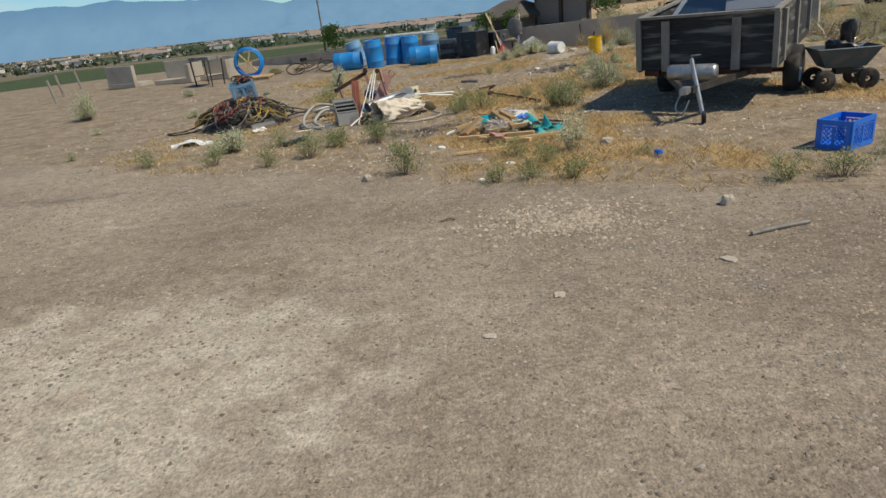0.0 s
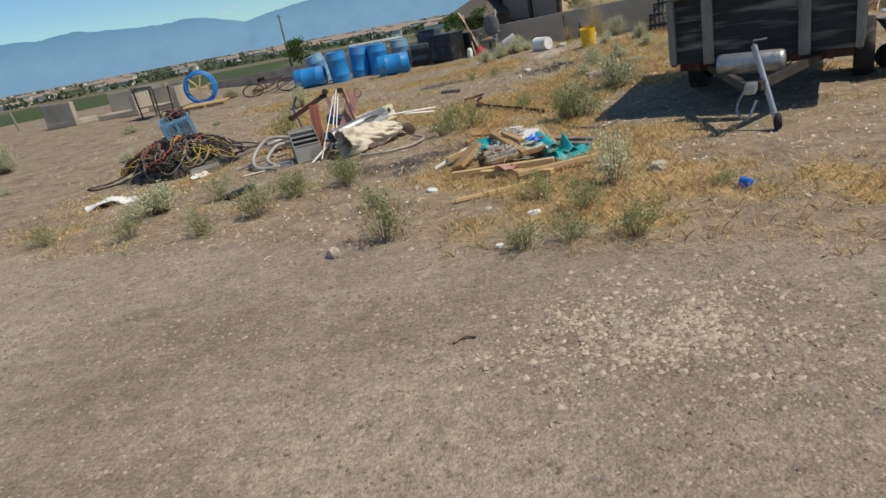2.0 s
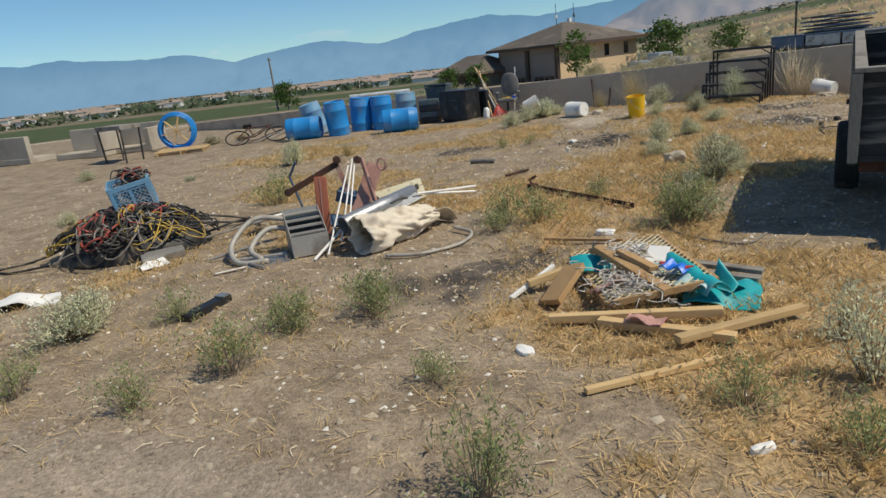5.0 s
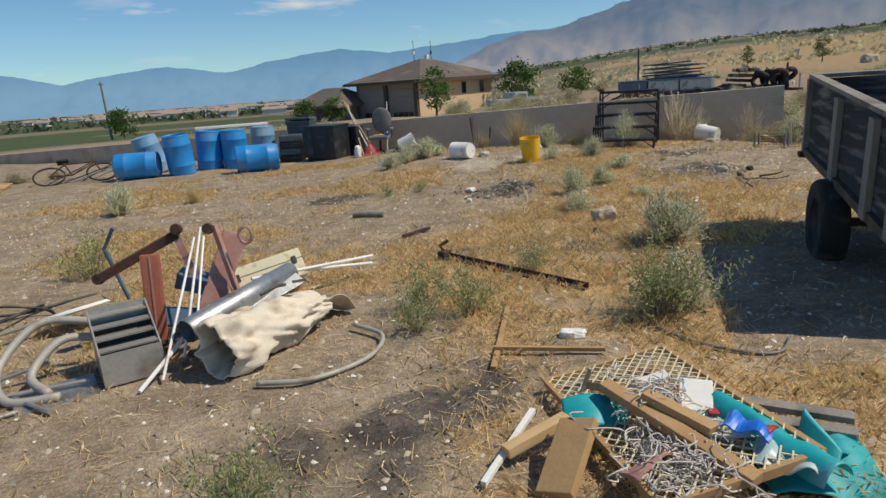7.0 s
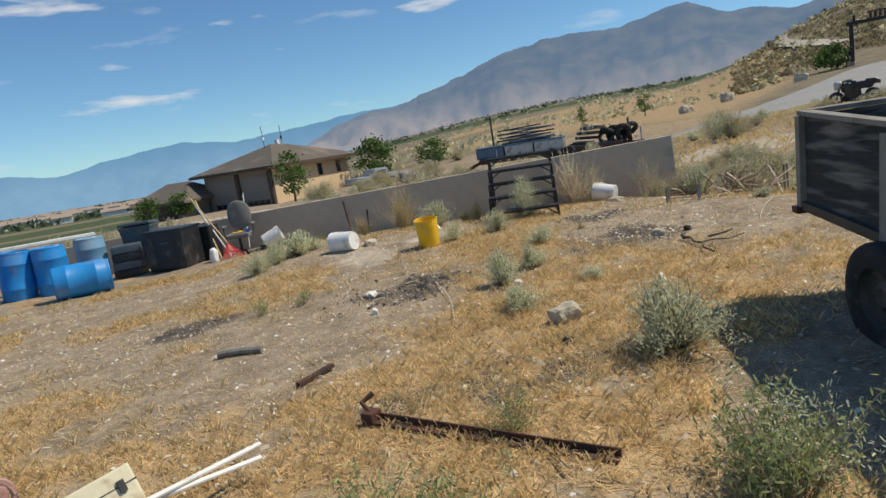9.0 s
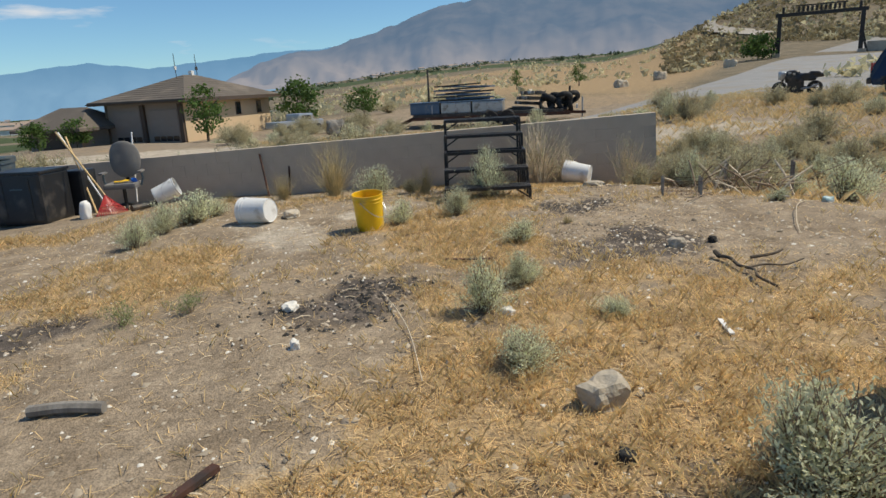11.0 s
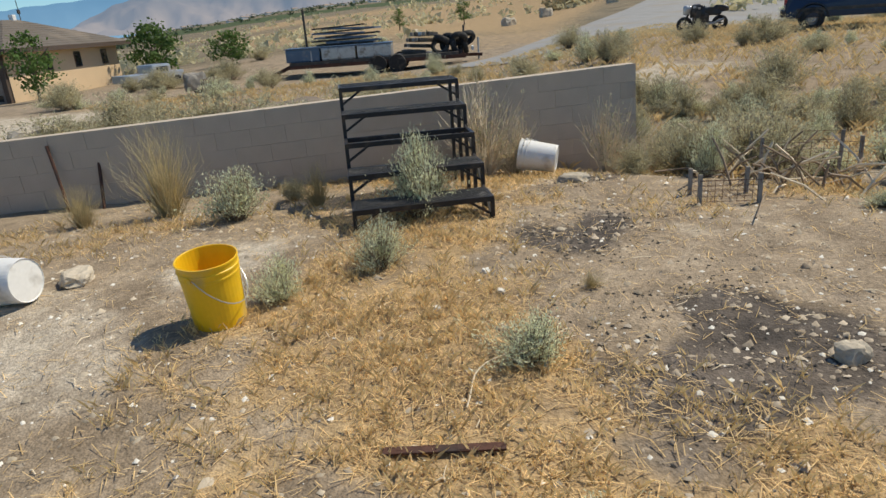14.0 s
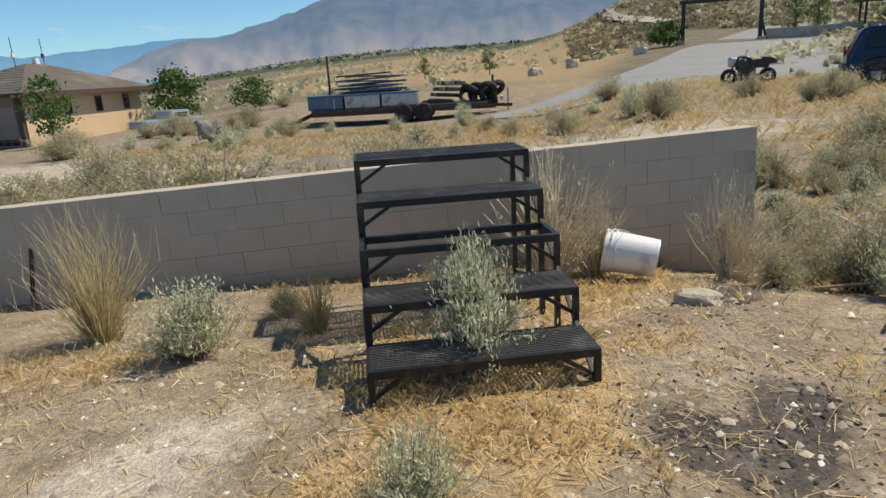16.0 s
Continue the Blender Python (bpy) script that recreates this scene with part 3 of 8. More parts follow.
def zones(x, y):
    """Weights of gravel, straw, pale track, char, crop field and far scrub at a place."""
    r = math.hypot(x - 1, y - 12)
    az = math.degrees(math.atan2(x - 1, y - 12))
    past = (x - WALL_A[0]) * WALL_N[0] + (y - WALL_A[1]) * WALL_N[1]
    along = (x - WALL_A[0]) * WALL_D[0] + (y - WALL_A[1]) * WALL_D[1]
    e = edge(x, y)
    gravel = min(1.0, max(0.0, 0.5 + e * 1.5)) if r < 60 else 0.0
    n1 = noise.noise(Vector((x * 0.33, y * 0.33, 9.0))) + 0.5 * noise.noise(Vector((x * 1.1, y * 1.1, 3.0)))
    straw = min(1.0, max(0.0, 0.27 + n1 * 1.9)) * min(1.0, max(0.0, 0.5 - e * 0.9))
    straw *= 1.0 if x > -2.5 else max(0.12, 1 + (x + 2.5) * 0.3)
    # worn patches round the heaps, by the bushes on the drive side and right of the stair
    straw *= 1 - 0.9 * math.exp(-(((x - 6.6) / 2.0) ** 2 + ((y - 15.3) / 2.4) ** 2))
    straw *= 1 - 0.7 * math.exp(-(((x + 0.6) / 1.3) ** 2 + ((y - 10.0) / 1.4) ** 2))
    straw *= 1 - 0.8 * math.exp(-(((x - 2.0) / 0.9) ** 2 + ((y - 16.3) / 1.2) ** 2)) - 0.7 * math.exp(-(((x - 0.9) / 0.8) ** 2 + ((y - 14.8) / 1.0) ** 2)) * (x < 2)
    straw *= 1 - 0.6 * math.exp(-(((x - 3.2) / 1.7) ** 2 + ((y - 8.1) / 1.4) ** 2))
    for a, b, c, d, k in STRAW:
        straw = min(1.0, straw + k * math.exp(-(((x - a) / c) ** 2 + ((y - b) / d) ** 2)))
    straw *= 1 - 0.9 * math.exp(-(((x - 7.9) / 1.1) ** 2 + ((y - 17.7) / 0.9) ** 2))
    straw = min(1.0, straw * max(0.2, 1.0 + 0.95 * noise.noise(Vector((x * 2.3, y * 2.3, 5.0)))))
    char = 1.2 * max([math.exp(-(((x - a) / c) ** 2 + ((y - b) / d) ** 2) * 1.3) for a, b, c, d in CHAR]) * min(1.0, max(0.25, 0.85 + 1.1 * noise.noise(Vector((x * 2.1, y * 2.1, 6.0))))) if r < 14 else 0.0
    pale = 0.0
    if past > 0.3 and r < 70:
        pale = math.exp(-((past - 9.0) / 2.7) ** 2) * min(1.0, max(0.0, (along + 10) / 8))
        straw *= 0.55
    pale = max(pale, 0.7 * math.exp(-(((x - 3.3) / 0.7) ** 2 + ((y - 18.6) / 1.6) ** 2)), 0.8 * math.exp(-(((x - 4.6) / 0.7) ** 2 + ((y - 18.9) / 0.55) ** 2)))
    pale = max(pale, 0.42 * math.exp(-(((x - 7.3) / 1.2) ** 2 + ((y - 16.4) / 0.8) ** 2)), 0.4 * math.exp(-(((x + 3.2) / 1.2) ** 2 + ((y - 8.6) / 0.5) ** 2)))
    pale = max(pale, 0.78 * math.exp(-(((x + 1.7) / 2.4) ** 2 + ((y - 3.4) / 1.8) ** 2)), 0.55 * math.exp(-(((x + 2.9) / 0.9) ** 2 + ((y - 6.6) / 0.22) ** 2)))
    if y < 9:
        char = max(char, 0.52 * math.exp(-(((x + 4.3) / 1.6) ** 2 + ((y - 7.9) / 0.5) ** 2)), 0.48 * math.exp(-(((x + 1.6) / 1.3) ** 2 + ((y - 6.95) / 0.35) ** 2)), 0.50 * math.exp(-(((x - 2.6) / 1.6) ** 2 + ((y - 2.4) / 1.5) ** 2)))
    field = far = 0.0
    if r > 45:
        far = min(1.0, (r - 45) / 25)
        gold = 0.5 + 0.9 * noise.noise(Vector((x * 0.008, y * 0.008, 2.0)))
        straw = max(0.0, min(1.0, gold + 0.35)) * min(1.0, max(0.0, (az - 18) / 12)) * (1.0 if r < 420 else 0.15) * min(1.0, max(0.12, (62 - az) / 10))
        if az < 14 and r > 70:
            cell = noise.cell(Vector((x / 150 + 0.2 * y / 150, y / 95, 1.0)))
            field = 1.0 if cell > 0.45 or r < 210 else 0.0
            pale = 0.8 if -0.2 < cell < 0.0 else 0.0
        if r > 560 and az < 56:
            field = 0.6 if noise.noise(Vector((x * 0.004, y * 0.0012, 5.0))) > -0.08 else 0.1
    return gravel, straw, pale, char, field, far


# ---------- setting ----------
def spread(c, near, step, grow, far):
    a = [i * step for i in range(int(near / step) + 1)]
    s = step
    while a[-1] < far:
        s *= grow
        a.append(a[-1] + s)
    return [c - v for v in a[:0:-1]] + [c + v for v in a]


def build_ground():
    xs, ys = spread(1.5, 11, 0.16, 1.13, 4700), spread(12.0, 12, 0.16, 1.13, 4700)
    gx, gy = np.meshgrid(xs, ys)
    gz = land(gx, gy)
    r = np.hypot(gx - 1, gy - 12)
    nx, ny = len(xs), len(ys)
    soil, cover = np.zeros((ny, nx, 4), np.float32), np.zeros((ny, nx, 4), np.float32)
    soil[..., 3] = cover[..., 3] = 1
    for j in range(ny):
        for i in range(nx):
            x, y = xs[i], ys[j]
            if r[j, i] < 30:
                gz[j, i] = ground_z(x, y)
            g, s, p, c, f, w = zones(x, y)
            soil[j, i, :3] = (g, s, p)
            cover[j, i, :3] = (c, f, w)
    v = np.stack((gx, gy, gz), -1).reshape(-1, 3)
    idx = np.arange(nx * ny).reshape(ny, nx)
    f = np.stack((idx[:-1, :-1], idx[:-1, 1:], idx[1:, 1:], idx[1:, :-1]), -1).reshape(-1, 4)
    ob = tri_mesh("ground", v, f, M_GROUND)
    me = ob.data
    me.polygons.foreach_set("use_smooth", np.ones(len(me.polygons), bool))
    for name, arr in (("soil", soil), ("cover", cover)):
        a = me.color_attributes.new(name, "FLOAT_COLOR", "POINT")
        a.data.foreach_set("color", arr.ravel())
    return tagged(ob, "dry yard of dirt, straw and grey gravel running to the valley", "ground", kind="structure")


build_ground()


def mountain(name, profile, az0, az1, r0, r1, foot, material, label, rough, seed):
    """A range whose skyline follows a profile of bearing and height angle, with spurs and gullies down to its foot."""
    n, k = int((az1 - az0) * 5), 26
    v, f = [], []
    pa, pe = [p[0] for p in profile], [p[1] for p in profile]
    for i in range(n + 1):
        az = az0 + (az1 - az0) * i / n
        top = math.tan(radians(np.interp(az, pa, pe))) * r1 + 1.7
        for j in range(k + 1):
            t = j / k
            r = r0 + (r1 - r0) * t
            x, y = r * math.sin(radians(az)), r * math.cos(radians(az))
            rid = noise.fractal(Vector((az * 0.22 + seed, t * 2.2, seed)), 1.0, 2.0, 6)
            z = foot + (top - foot) * (0.35 * t + 0.65 * t * t) + rid * rough * (t * (1.15 - t) * 2.2 + (0.10 if j == k else 0))
            v.append((x, y, z))
    for i in range(n):
        for j in range(k):
            a = i * (k + 1) + j
            f.append((a, a + k + 1, a + k + 2, a + 1))
    ob = raw(name, v, f, material, smooth=True)
    return tagged(ob, label, "mountain", kind="structure")


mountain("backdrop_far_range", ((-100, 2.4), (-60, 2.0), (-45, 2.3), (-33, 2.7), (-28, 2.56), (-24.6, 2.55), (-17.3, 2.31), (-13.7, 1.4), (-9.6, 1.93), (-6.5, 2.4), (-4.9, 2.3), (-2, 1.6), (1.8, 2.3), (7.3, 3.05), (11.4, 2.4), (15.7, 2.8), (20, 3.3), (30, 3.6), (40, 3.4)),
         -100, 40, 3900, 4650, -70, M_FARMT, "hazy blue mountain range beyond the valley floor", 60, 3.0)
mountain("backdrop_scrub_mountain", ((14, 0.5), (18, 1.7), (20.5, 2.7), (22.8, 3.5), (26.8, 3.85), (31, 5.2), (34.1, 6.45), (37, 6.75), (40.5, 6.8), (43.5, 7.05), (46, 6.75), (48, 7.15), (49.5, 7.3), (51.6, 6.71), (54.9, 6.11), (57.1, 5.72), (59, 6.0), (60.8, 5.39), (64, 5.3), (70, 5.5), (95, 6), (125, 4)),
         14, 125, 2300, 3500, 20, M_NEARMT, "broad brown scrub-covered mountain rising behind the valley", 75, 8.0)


def build_road():
    """The asphalt road, from beyond the motorcycle through the gate and up the hill."""
    mid = smooth_path(((23, 34.5, 0), (34, 36.5, 0), (48, 40, 0), (66, 46, 0), (90, 55, 0), (118, 62, 0), (150, 66, 0), (200, 70, 0)), 8)
    v, f = [], []
    for i, p in enumerate(mid):
        d = (mid[min(i + 1, len(mid) - 1)] - mid[max(i - 1, 0)]).normalized()
        s = Vector((d.y, -d.x, 0))
        t = i / len(mid)
        lw, rw = 1.6 + 3.4 * min(1, t * 3), 2.6 + 11 * min(1, t * 3.2)
        for k in range(7):
            q = p + s * (-lw + (lw + rw) * k / 6)
            v.append((q.x, q.y, float(land(q.x, q.y)) + 0.05))
    for i in range(len(mid) - 1):
        for k in range(6):
            a = i * 7 + k
            f.append((a, a + 1, a + 8, a + 7))
    tagged(raw("road", v, f, M_ASPHALT, smooth=True), "pale grey worn asphalt road passing under the gate", "road", kind="structure")
    up = smooth_path([(1 + r * math.sin(radians(a)), 12 + r * math.cos(radians(a)), 0) for a, r in ((60.2, 165), (59.0, 182), (57.2, 208), (56.2, 236), (56.7, 262), (58.6, 280), (61.5, 296))], 8)
    v, f = [], []
    for i, p in enumerate(up):
        d = (up[min(i + 1, len(up) - 1)] - up[max(i - 1, 0)]).normalized()
        s = Vector((d.y, -d.x, 0))
        for k in (-1, 0, 1):
            q = p + s * 1.9 * k
            v.append((q.x, q.y, float(land(q.x, q.y)) + 0.9))
    for i in range(len(up) - 1):
        for k in (0, 1):
            a = i * 3 + k
            f.append((a, a + 1, a + 4, a + 3))
    tagged(raw("road_hill", v, f, M_CONC, smooth=True), "pale dirt road bending up the distant hillside", "road", kind="structure")


build_road()

WALL_LEN = float(np.linalg.norm(WALL_B - WALL_A))
WALL_TOP, WALL_FALL = 1.11, 0.0395


def build_wall():
    """A low block wall: mortar core with a row of single blocks a course, its top falling slightly along its run."""
    w = new("wall_north")
    m = Matrix.Translation((WALL_A[0], WALL_A[1], WALL_TOP)) @ Matrix.Rotation(math.atan2(WALL_D[1], WALL_D[0]), 4, "Z") @ Matrix.Rotation(math.atan(WALL_FALL), 4, "Y")
    w.matrix_basis = m
    tagged(w, "low grey concrete block wall along the yard's far side", "wall", kind="structure")
    rows, bl, bh, th = 8, 0.40, 0.20, 0.20
    part("core", bx(WALL_LEN - 0.02, th - 0.014, rows * bh - 0.008, Matrix.Translation((WALL_LEN / 2, 0, -rows * bh + 0.002))), M_MORTAR, w)
    variants = []
    for k in range(5):
        bm = bx(bl - 0.003, th, bh - 0.003, None, 0.002)
        for v in bm.verts:
            v.co += noise.noise_vector(v.co * 9 + Vector((k * 3, 0, 0))) * 0.003
        me = bpy.data.meshes.new("block")
        bm.to_mesh(me)
        bm.free()
        me.materials.append(M_BLOCK)
        variants.append(me)
    rng = random.Random(4)
    rest_v, rest_f = [], []
    for c in range(int(WALL_LEN / bl)):
        for r in range(rows):
            x = (c + 0.5) * bl + (0.0 if r % 2 == 0 else bl / 2)
            if x + bl / 2 > WALL_LEN:
                continue
            p = Vector((x, rng.uniform(-0.002, 0.002), -(r + 1) * bh + 0.004))
            me = variants[rng.randrange(5)]
            if c < 42:
                b = new("block", me)
                b.parent = w
                b.location = p
            else:
                o = len(rest_v)
                rest_v += [v.co + p for v in me.vertices]
                rest_f += [tuple(i + o for i in q.vertices) for q in me.polygons]
    rest = raw("block_rest", rest_v, rest_f, M_BLOCK, w)
    rest["kind"] = "stuff"
    # half blocks that finish the odd courses at the free end
    for r in range(1, rows, 2):
        part("half_block", bx(bl / 2 - 0.008, th, bh - 0.008, Matrix.Translation((bl / 4, 0, -(r + 1) * bh + 0.004)), 0.004), M_BLOCK, w)


build_wall()


# ---------- the stair rack ----------
def stair_rack():
    x0, y0 = 6.016, 18.26
    ang = -36.0
    t = thing("stair_rack", x0, y0, ang, 0.191, "black steel five-step stand with mesh treads by the wall", "stairs")
    W, run, rise, depth = 1.12, 0.343, 0.207, 0.30
    for k in range(5):
        yk, zk = k * run, 0.20 + k * rise
        dep = depth if k < 4 else 0.42
        fr = bmesh.new()
        for a, b in (((-W / 2, yk, zk), (W / 2, yk, zk)), ((-W / 2, yk + dep, zk), (W / 2, yk + dep, zk))):
            bar(fr, (a[0], a[1], a[2] - 0.02), (b[0], b[1], b[2] - 0.02), 0.032, 0.042)
        for s in (-1, 1):
            bar(fr, (s * W / 2, yk - 0.015, zk - 0.02), (s * W / 2, yk + dep + 0.015, zk - 0.02), 0.03, 0.04)
        part("tread_frame", fr, M_BLACKSTEEL, t)
        g = bmesh.new()
        for i in range(46):
            xx = -W / 2 + 0.02 + (W - 0.04) * i / 45
            box(g, 0.009, dep, 0.006, Matrix.Translation((xx, yk + dep / 2, zk - 0.008)))
        for j in range(14):
            box(g, W, 0.008, 0.006, Matrix.Translation((0, yk + 0.02 + (dep - 0.04) * j / 13, zk - 0.004)))
        if k != 2:
            part("tread_mesh", g, M_TREAD, t, "black expanded-metal mesh")
        else:
            g.free()
        for s in (-1, 1):
            for yy in ((yk, yk + dep) if k in (0, 4) else (yk,)):
                part("leg", bar(bmesh.new(), (s * W / 2, yy, -0.10), (s * W / 2, yy, zk - 0.03), 0.032), M_BLACKSTEEL, t)
            part("brace", bar(bmesh.new(), (s * W / 2, yk + 0.02, zk - 0.16), (s * (W / 2 - 0.20), yk + 0.02, zk - 0.03), 0.02), M_BLACKSTEEL, t)
    for s in (-1, 1):
        part("side_rail", bar(bmesh.new(), (s * (W / 2 - 0.002), 0.02, 0.02), (s * (W / 2 - 0.002), 4 * run, 0.20 + 3.1 * rise), 0.022), M_BLACKSTEEL, t)


# ---------- buckets ----------
def bucket(name, material, label, m, bail=True, label_on=False):
    t = new(name)
    t.matrix_basis = m
    tagged(t, label, "bucket", "plastic buckets")
    pr = [(0, 0.006), (0.125, 0.006), (0.130, 0), (0.133, 0.012), (0.147, 0.285), (0.150, 0.287), (0.150, 0.297), (0.148, 0.300), (0.149, 0.318), (0.153, 0.320), (0.153, 0.330), (0.149, 0.333),
          (0.1505, 0.358), (0.155, 0.360), (0.155, 0.369), (0.149, 0.370), (0.146, 0.366), (0.143, 0.30), (0.129, 0.02), (0, 0.018)]
    part("body", lathe(pr, 40), material, t, smooth=False)
    if bail:
        pts = [(0.152 * math.cos(a), -0.02 - 0.150 * math.sin(a) * 1.0, 0.315 - 0.17 * math.sin(a)) for a in [math.pi * i / 16 for i in range(17)]]
        part("handle", tube(pts, 0.003, 5), M_WIRE, t, "thin wire bail")
    if label_on:
        bm = bmesh.new()
        rows = [[bm.verts.new(((0.1335 + 0.014 * z / 0.285 + 0.002) * math.cos(a), (0.1335 + 0.014 * z / 0.285 + 0.002) * math.sin(a), z)) for a in [radians(-60 + 5 * i) for i in range(15)]] for z in (0.05, 0.26)]
        for i in range(14):
            bm.faces.new((rows[0][i], rows[0][i + 1], rows[1][i + 1], rows[1][i]))
        part("label_strip", bm, M_PAPER, t, "worn white paper label")
    for s in (-1, 1):
        part("ear", lathe([(0, 0), (0.016, 0), (0.016, 0.012), (0, 0.012)], 10, Matrix.Translation((s * 0.149, 0, 0.315)) @ Matrix.Rotation(s * math.pi / 2, 4, "Y")), material, t)
    return t


# ---------- barrels ----------
def barrel(material, label, m, closed=True):
    t = new("plastic_barrel")
    t.matrix_basis = m
    tagged(t, label, "barrel", "blue barrels")
    h, r = 0.90, 0.29
    pr = [(0, 0.012), (r * 0.9, 0.01), (r * 0.95, 0), (r * 0.97, 0.02), (r, 0.06), (r, 0.20), (r + 0.008, 0.215), (r + 0.008, 0.235), (r, 0.25), (r + 0.003, 0.45), (r, 0.65), (r + 0.008, 0.665), (r + 0.008, 0.685), (r, 0.70), (r * 0.985, 0.83), (r * 0.93, 0.87), (r * 0.95, 0.885), (r * 0.93, h), (r * 0.90, h)]
    pr += [(r * 0.88, h - 0.03), (0, h - 0.03)] if closed else [(r * 0.90, h - 0.03), (r * 0.95, 0.7), (r * 0.95, 0.06), (0, 0.05)]
    part("body", lathe(pr, 36), material, t, smooth=True)
    if closed:
        for s in (-1, 1):
            part("bung", lathe([(0.035, 0), (0.035, 0.022), (0.028, 0.026), (0, 0.026)], 14, Matrix.Translation((s * 0.17, 0, h - 0.03))), M_WHITEP if s > 0 else material, t)
    return t


def lying(x, y, rz, r=0.29, z=0.0, tip=0.0):
    """A round thing on its side, its axis along the bearing rz, its foot end at x, y."""
    return Matrix.Translation((x, y, ground_z(x, y) + r + z)) @ Matrix.Rotation(radians(rz), 4, "Z") @ Matrix.Rotation(radians(90 + tip), 4, "Y")


def standing(x, y, rz=0.0, rx=0.0, ry=0.0, z=0.0):
    return pose(x, y, ground_z(x, y) + z - 0.01, rx, ry, rz)


# ---------- the trailer ----------
TR_D = math.degrees(math.atan2(-0.557, 0.83))     # turn that lays x across and y along the trailer


def trailer():
    t = new("utility_trailer")
    t.matrix_basis = pose(3.165, 10.35, 0.0, 0, 0, TR_D)
    tagged(t, "dark weathered plank-sided utility trailer resting on its jack", "trailer")
    body = Matrix.Translation((0, 0, 0.56)) @ Matrix.Rotation(radians(4.6), 4, "X")
    W, L, H = 1.78, 2.66, 0.70
    def bp(name, bm, material, label=""):
        bmesh.ops.transform(bm, matrix=body, verts=bm.verts)
        return part(name, bm, material, t, label)
    bp("floor", bx(W, L, 0.05, Matrix.Translation((W / 2, L / 2, 0))), M_OLDWOOD)
    for s, x in ((0, 0.02), (1, W - 0.02)):
        bp("side_panel", bx(0.022, L - 0.02, 0.64, Matrix.Translation((x, L / 2, 0.05)), 0.004), M_OLDWOOD)
        bp("sill_rail", bx(0.05, L, 0.07, Matrix.Translation((x + (-0.02 if s == 0 else 0.02), L / 2, -0.025)), 0.006), M_DARKMETAL)
        for y in (0.52, 1.50):
            bp("stake", bx(0.045, 0.125, H - 0.02, Matrix.Translation((x + (-0.035 if s == 0 else 0.035), y, -0.02)), 0.004), M_STAKE)
        bp("top_rail", bx(0.085, L + 0.06, 0.035, Matrix.Translation((x, L / 2, H - 0.005)), 0.004), M_STAKE)
    bp("front_panel", bx(W - 0.08, 0.022, 0.64, Matrix.Translation((W / 2, 0.02, 0.05)), 0.004), M_OLDWOOD)
    bp("tail_panel", bx(W - 0.08, 0.022, 0.64, Matrix.Translation((W / 2, L - 0.02, 0.05)), 0.004), M_OLDWOOD)
    for x in (0.38, 1.30):
        bp("stake", bx(0.11, 0.04, H - 0.02, Matrix.Translation((x, -0.016, -0.02)), 0.004), M_STAKE)
    for y in (-0.005, L + 0.005):
        bp("top_rail", bx(W - 0.09, 0.085, 0.035, Matrix.Translation((W / 2, y, H - 0.003)), 0.004), M_STAKE)
    for x in (0.0, W):
        bp("corner_post", bx(0.07, 0.07, H - 0.01, Matrix.Translation((x, 0.0, 0)), 0.004), M_STAKE)
        bp("corner_post", bx(0.07, 0.07, H - 0.01, Matrix.Translation((x, L, 0)), 0.004), M_STAKE)
    for x in (0.25, W - 0.25):
        bp("frame_rail", bx(0.06, L, 0.09, Matrix.Translation((x, L / 2, -0.095))), M_RUST)
    bp("cross_member", bx(W - 0.1, 0.06, 0.08, Matrix.Translation((W / 2, 0.1, -0.1))), M_RUST)
    # drawbar, coupler and jack
    for s in (-1, 1):
        part("drawbar", bar(bmesh.new(), (W / 2 + s * 0.60, 0.25, 0.50), (W / 2 + 0.06 + s * 0.05, -0.98, 0.42), 0.06, 0.08), M_DARKMETAL, t)
    part("tank", lathe([(0, 0), (0.09, 0.015), (0.105, 0.05), (0.105, 0.60), (0.09, 0.635), (0, 0.65)], 22, Matrix.Translation((W / 2 - 0.36, -0.42, 0.57)) @ Matrix.Rotation(radians(90), 4, "Y")), M_GALV, t, "dull silver cylinder on the drawbar", True)
    part("coupler", bx(0.10, 0.24, 0.09, pose(W / 2 + 0.06, -1.06, 0.38), 0.03), M_GALV, t)
    jack = part("jack", tube(((W / 2 + 0.26, -0.98, 0.12), (W / 2 + 0.05, -0.80, 0.78)), 0.028, 12), M_GALV, t, "galvanised swivel jack")
    part("jack_crank", tube(((W / 2 + 0.05, -0.80, 0.78), (W / 2 + 0.04, -0.78, 0.82), (W / 2 + 0.16, -0.78, 0.83)), 0.009, 6), M_GALV, jack)
    part("jack_wheel", lathe([(0.02, -0.025), (0.075, -0.022), (0.08, 0), (0.075, 0.022), (0.02, 0.025)], 18, pose(W / 2 + 0.28, -1.0, 0.085, 0, 90, 20)), M_RUBBER, jack)
    part("chain", tube(smooth_path(((W / 2, -0.9, 0.42), (W / 2 - 0.08, -0.98, 0.22), (W / 2 + 0.02, -1.05, 0.12), (W / 2 + 0.10, -1.02, 0.30))), 0.012, 6), M_GALV, t)
    # axle and wheels
    part("axle", bar(bmesh.new(), (-0.02, 1.5, 0.34), (W + 0.02, 1.5, 0.34), 0.06), M_RUST, t)
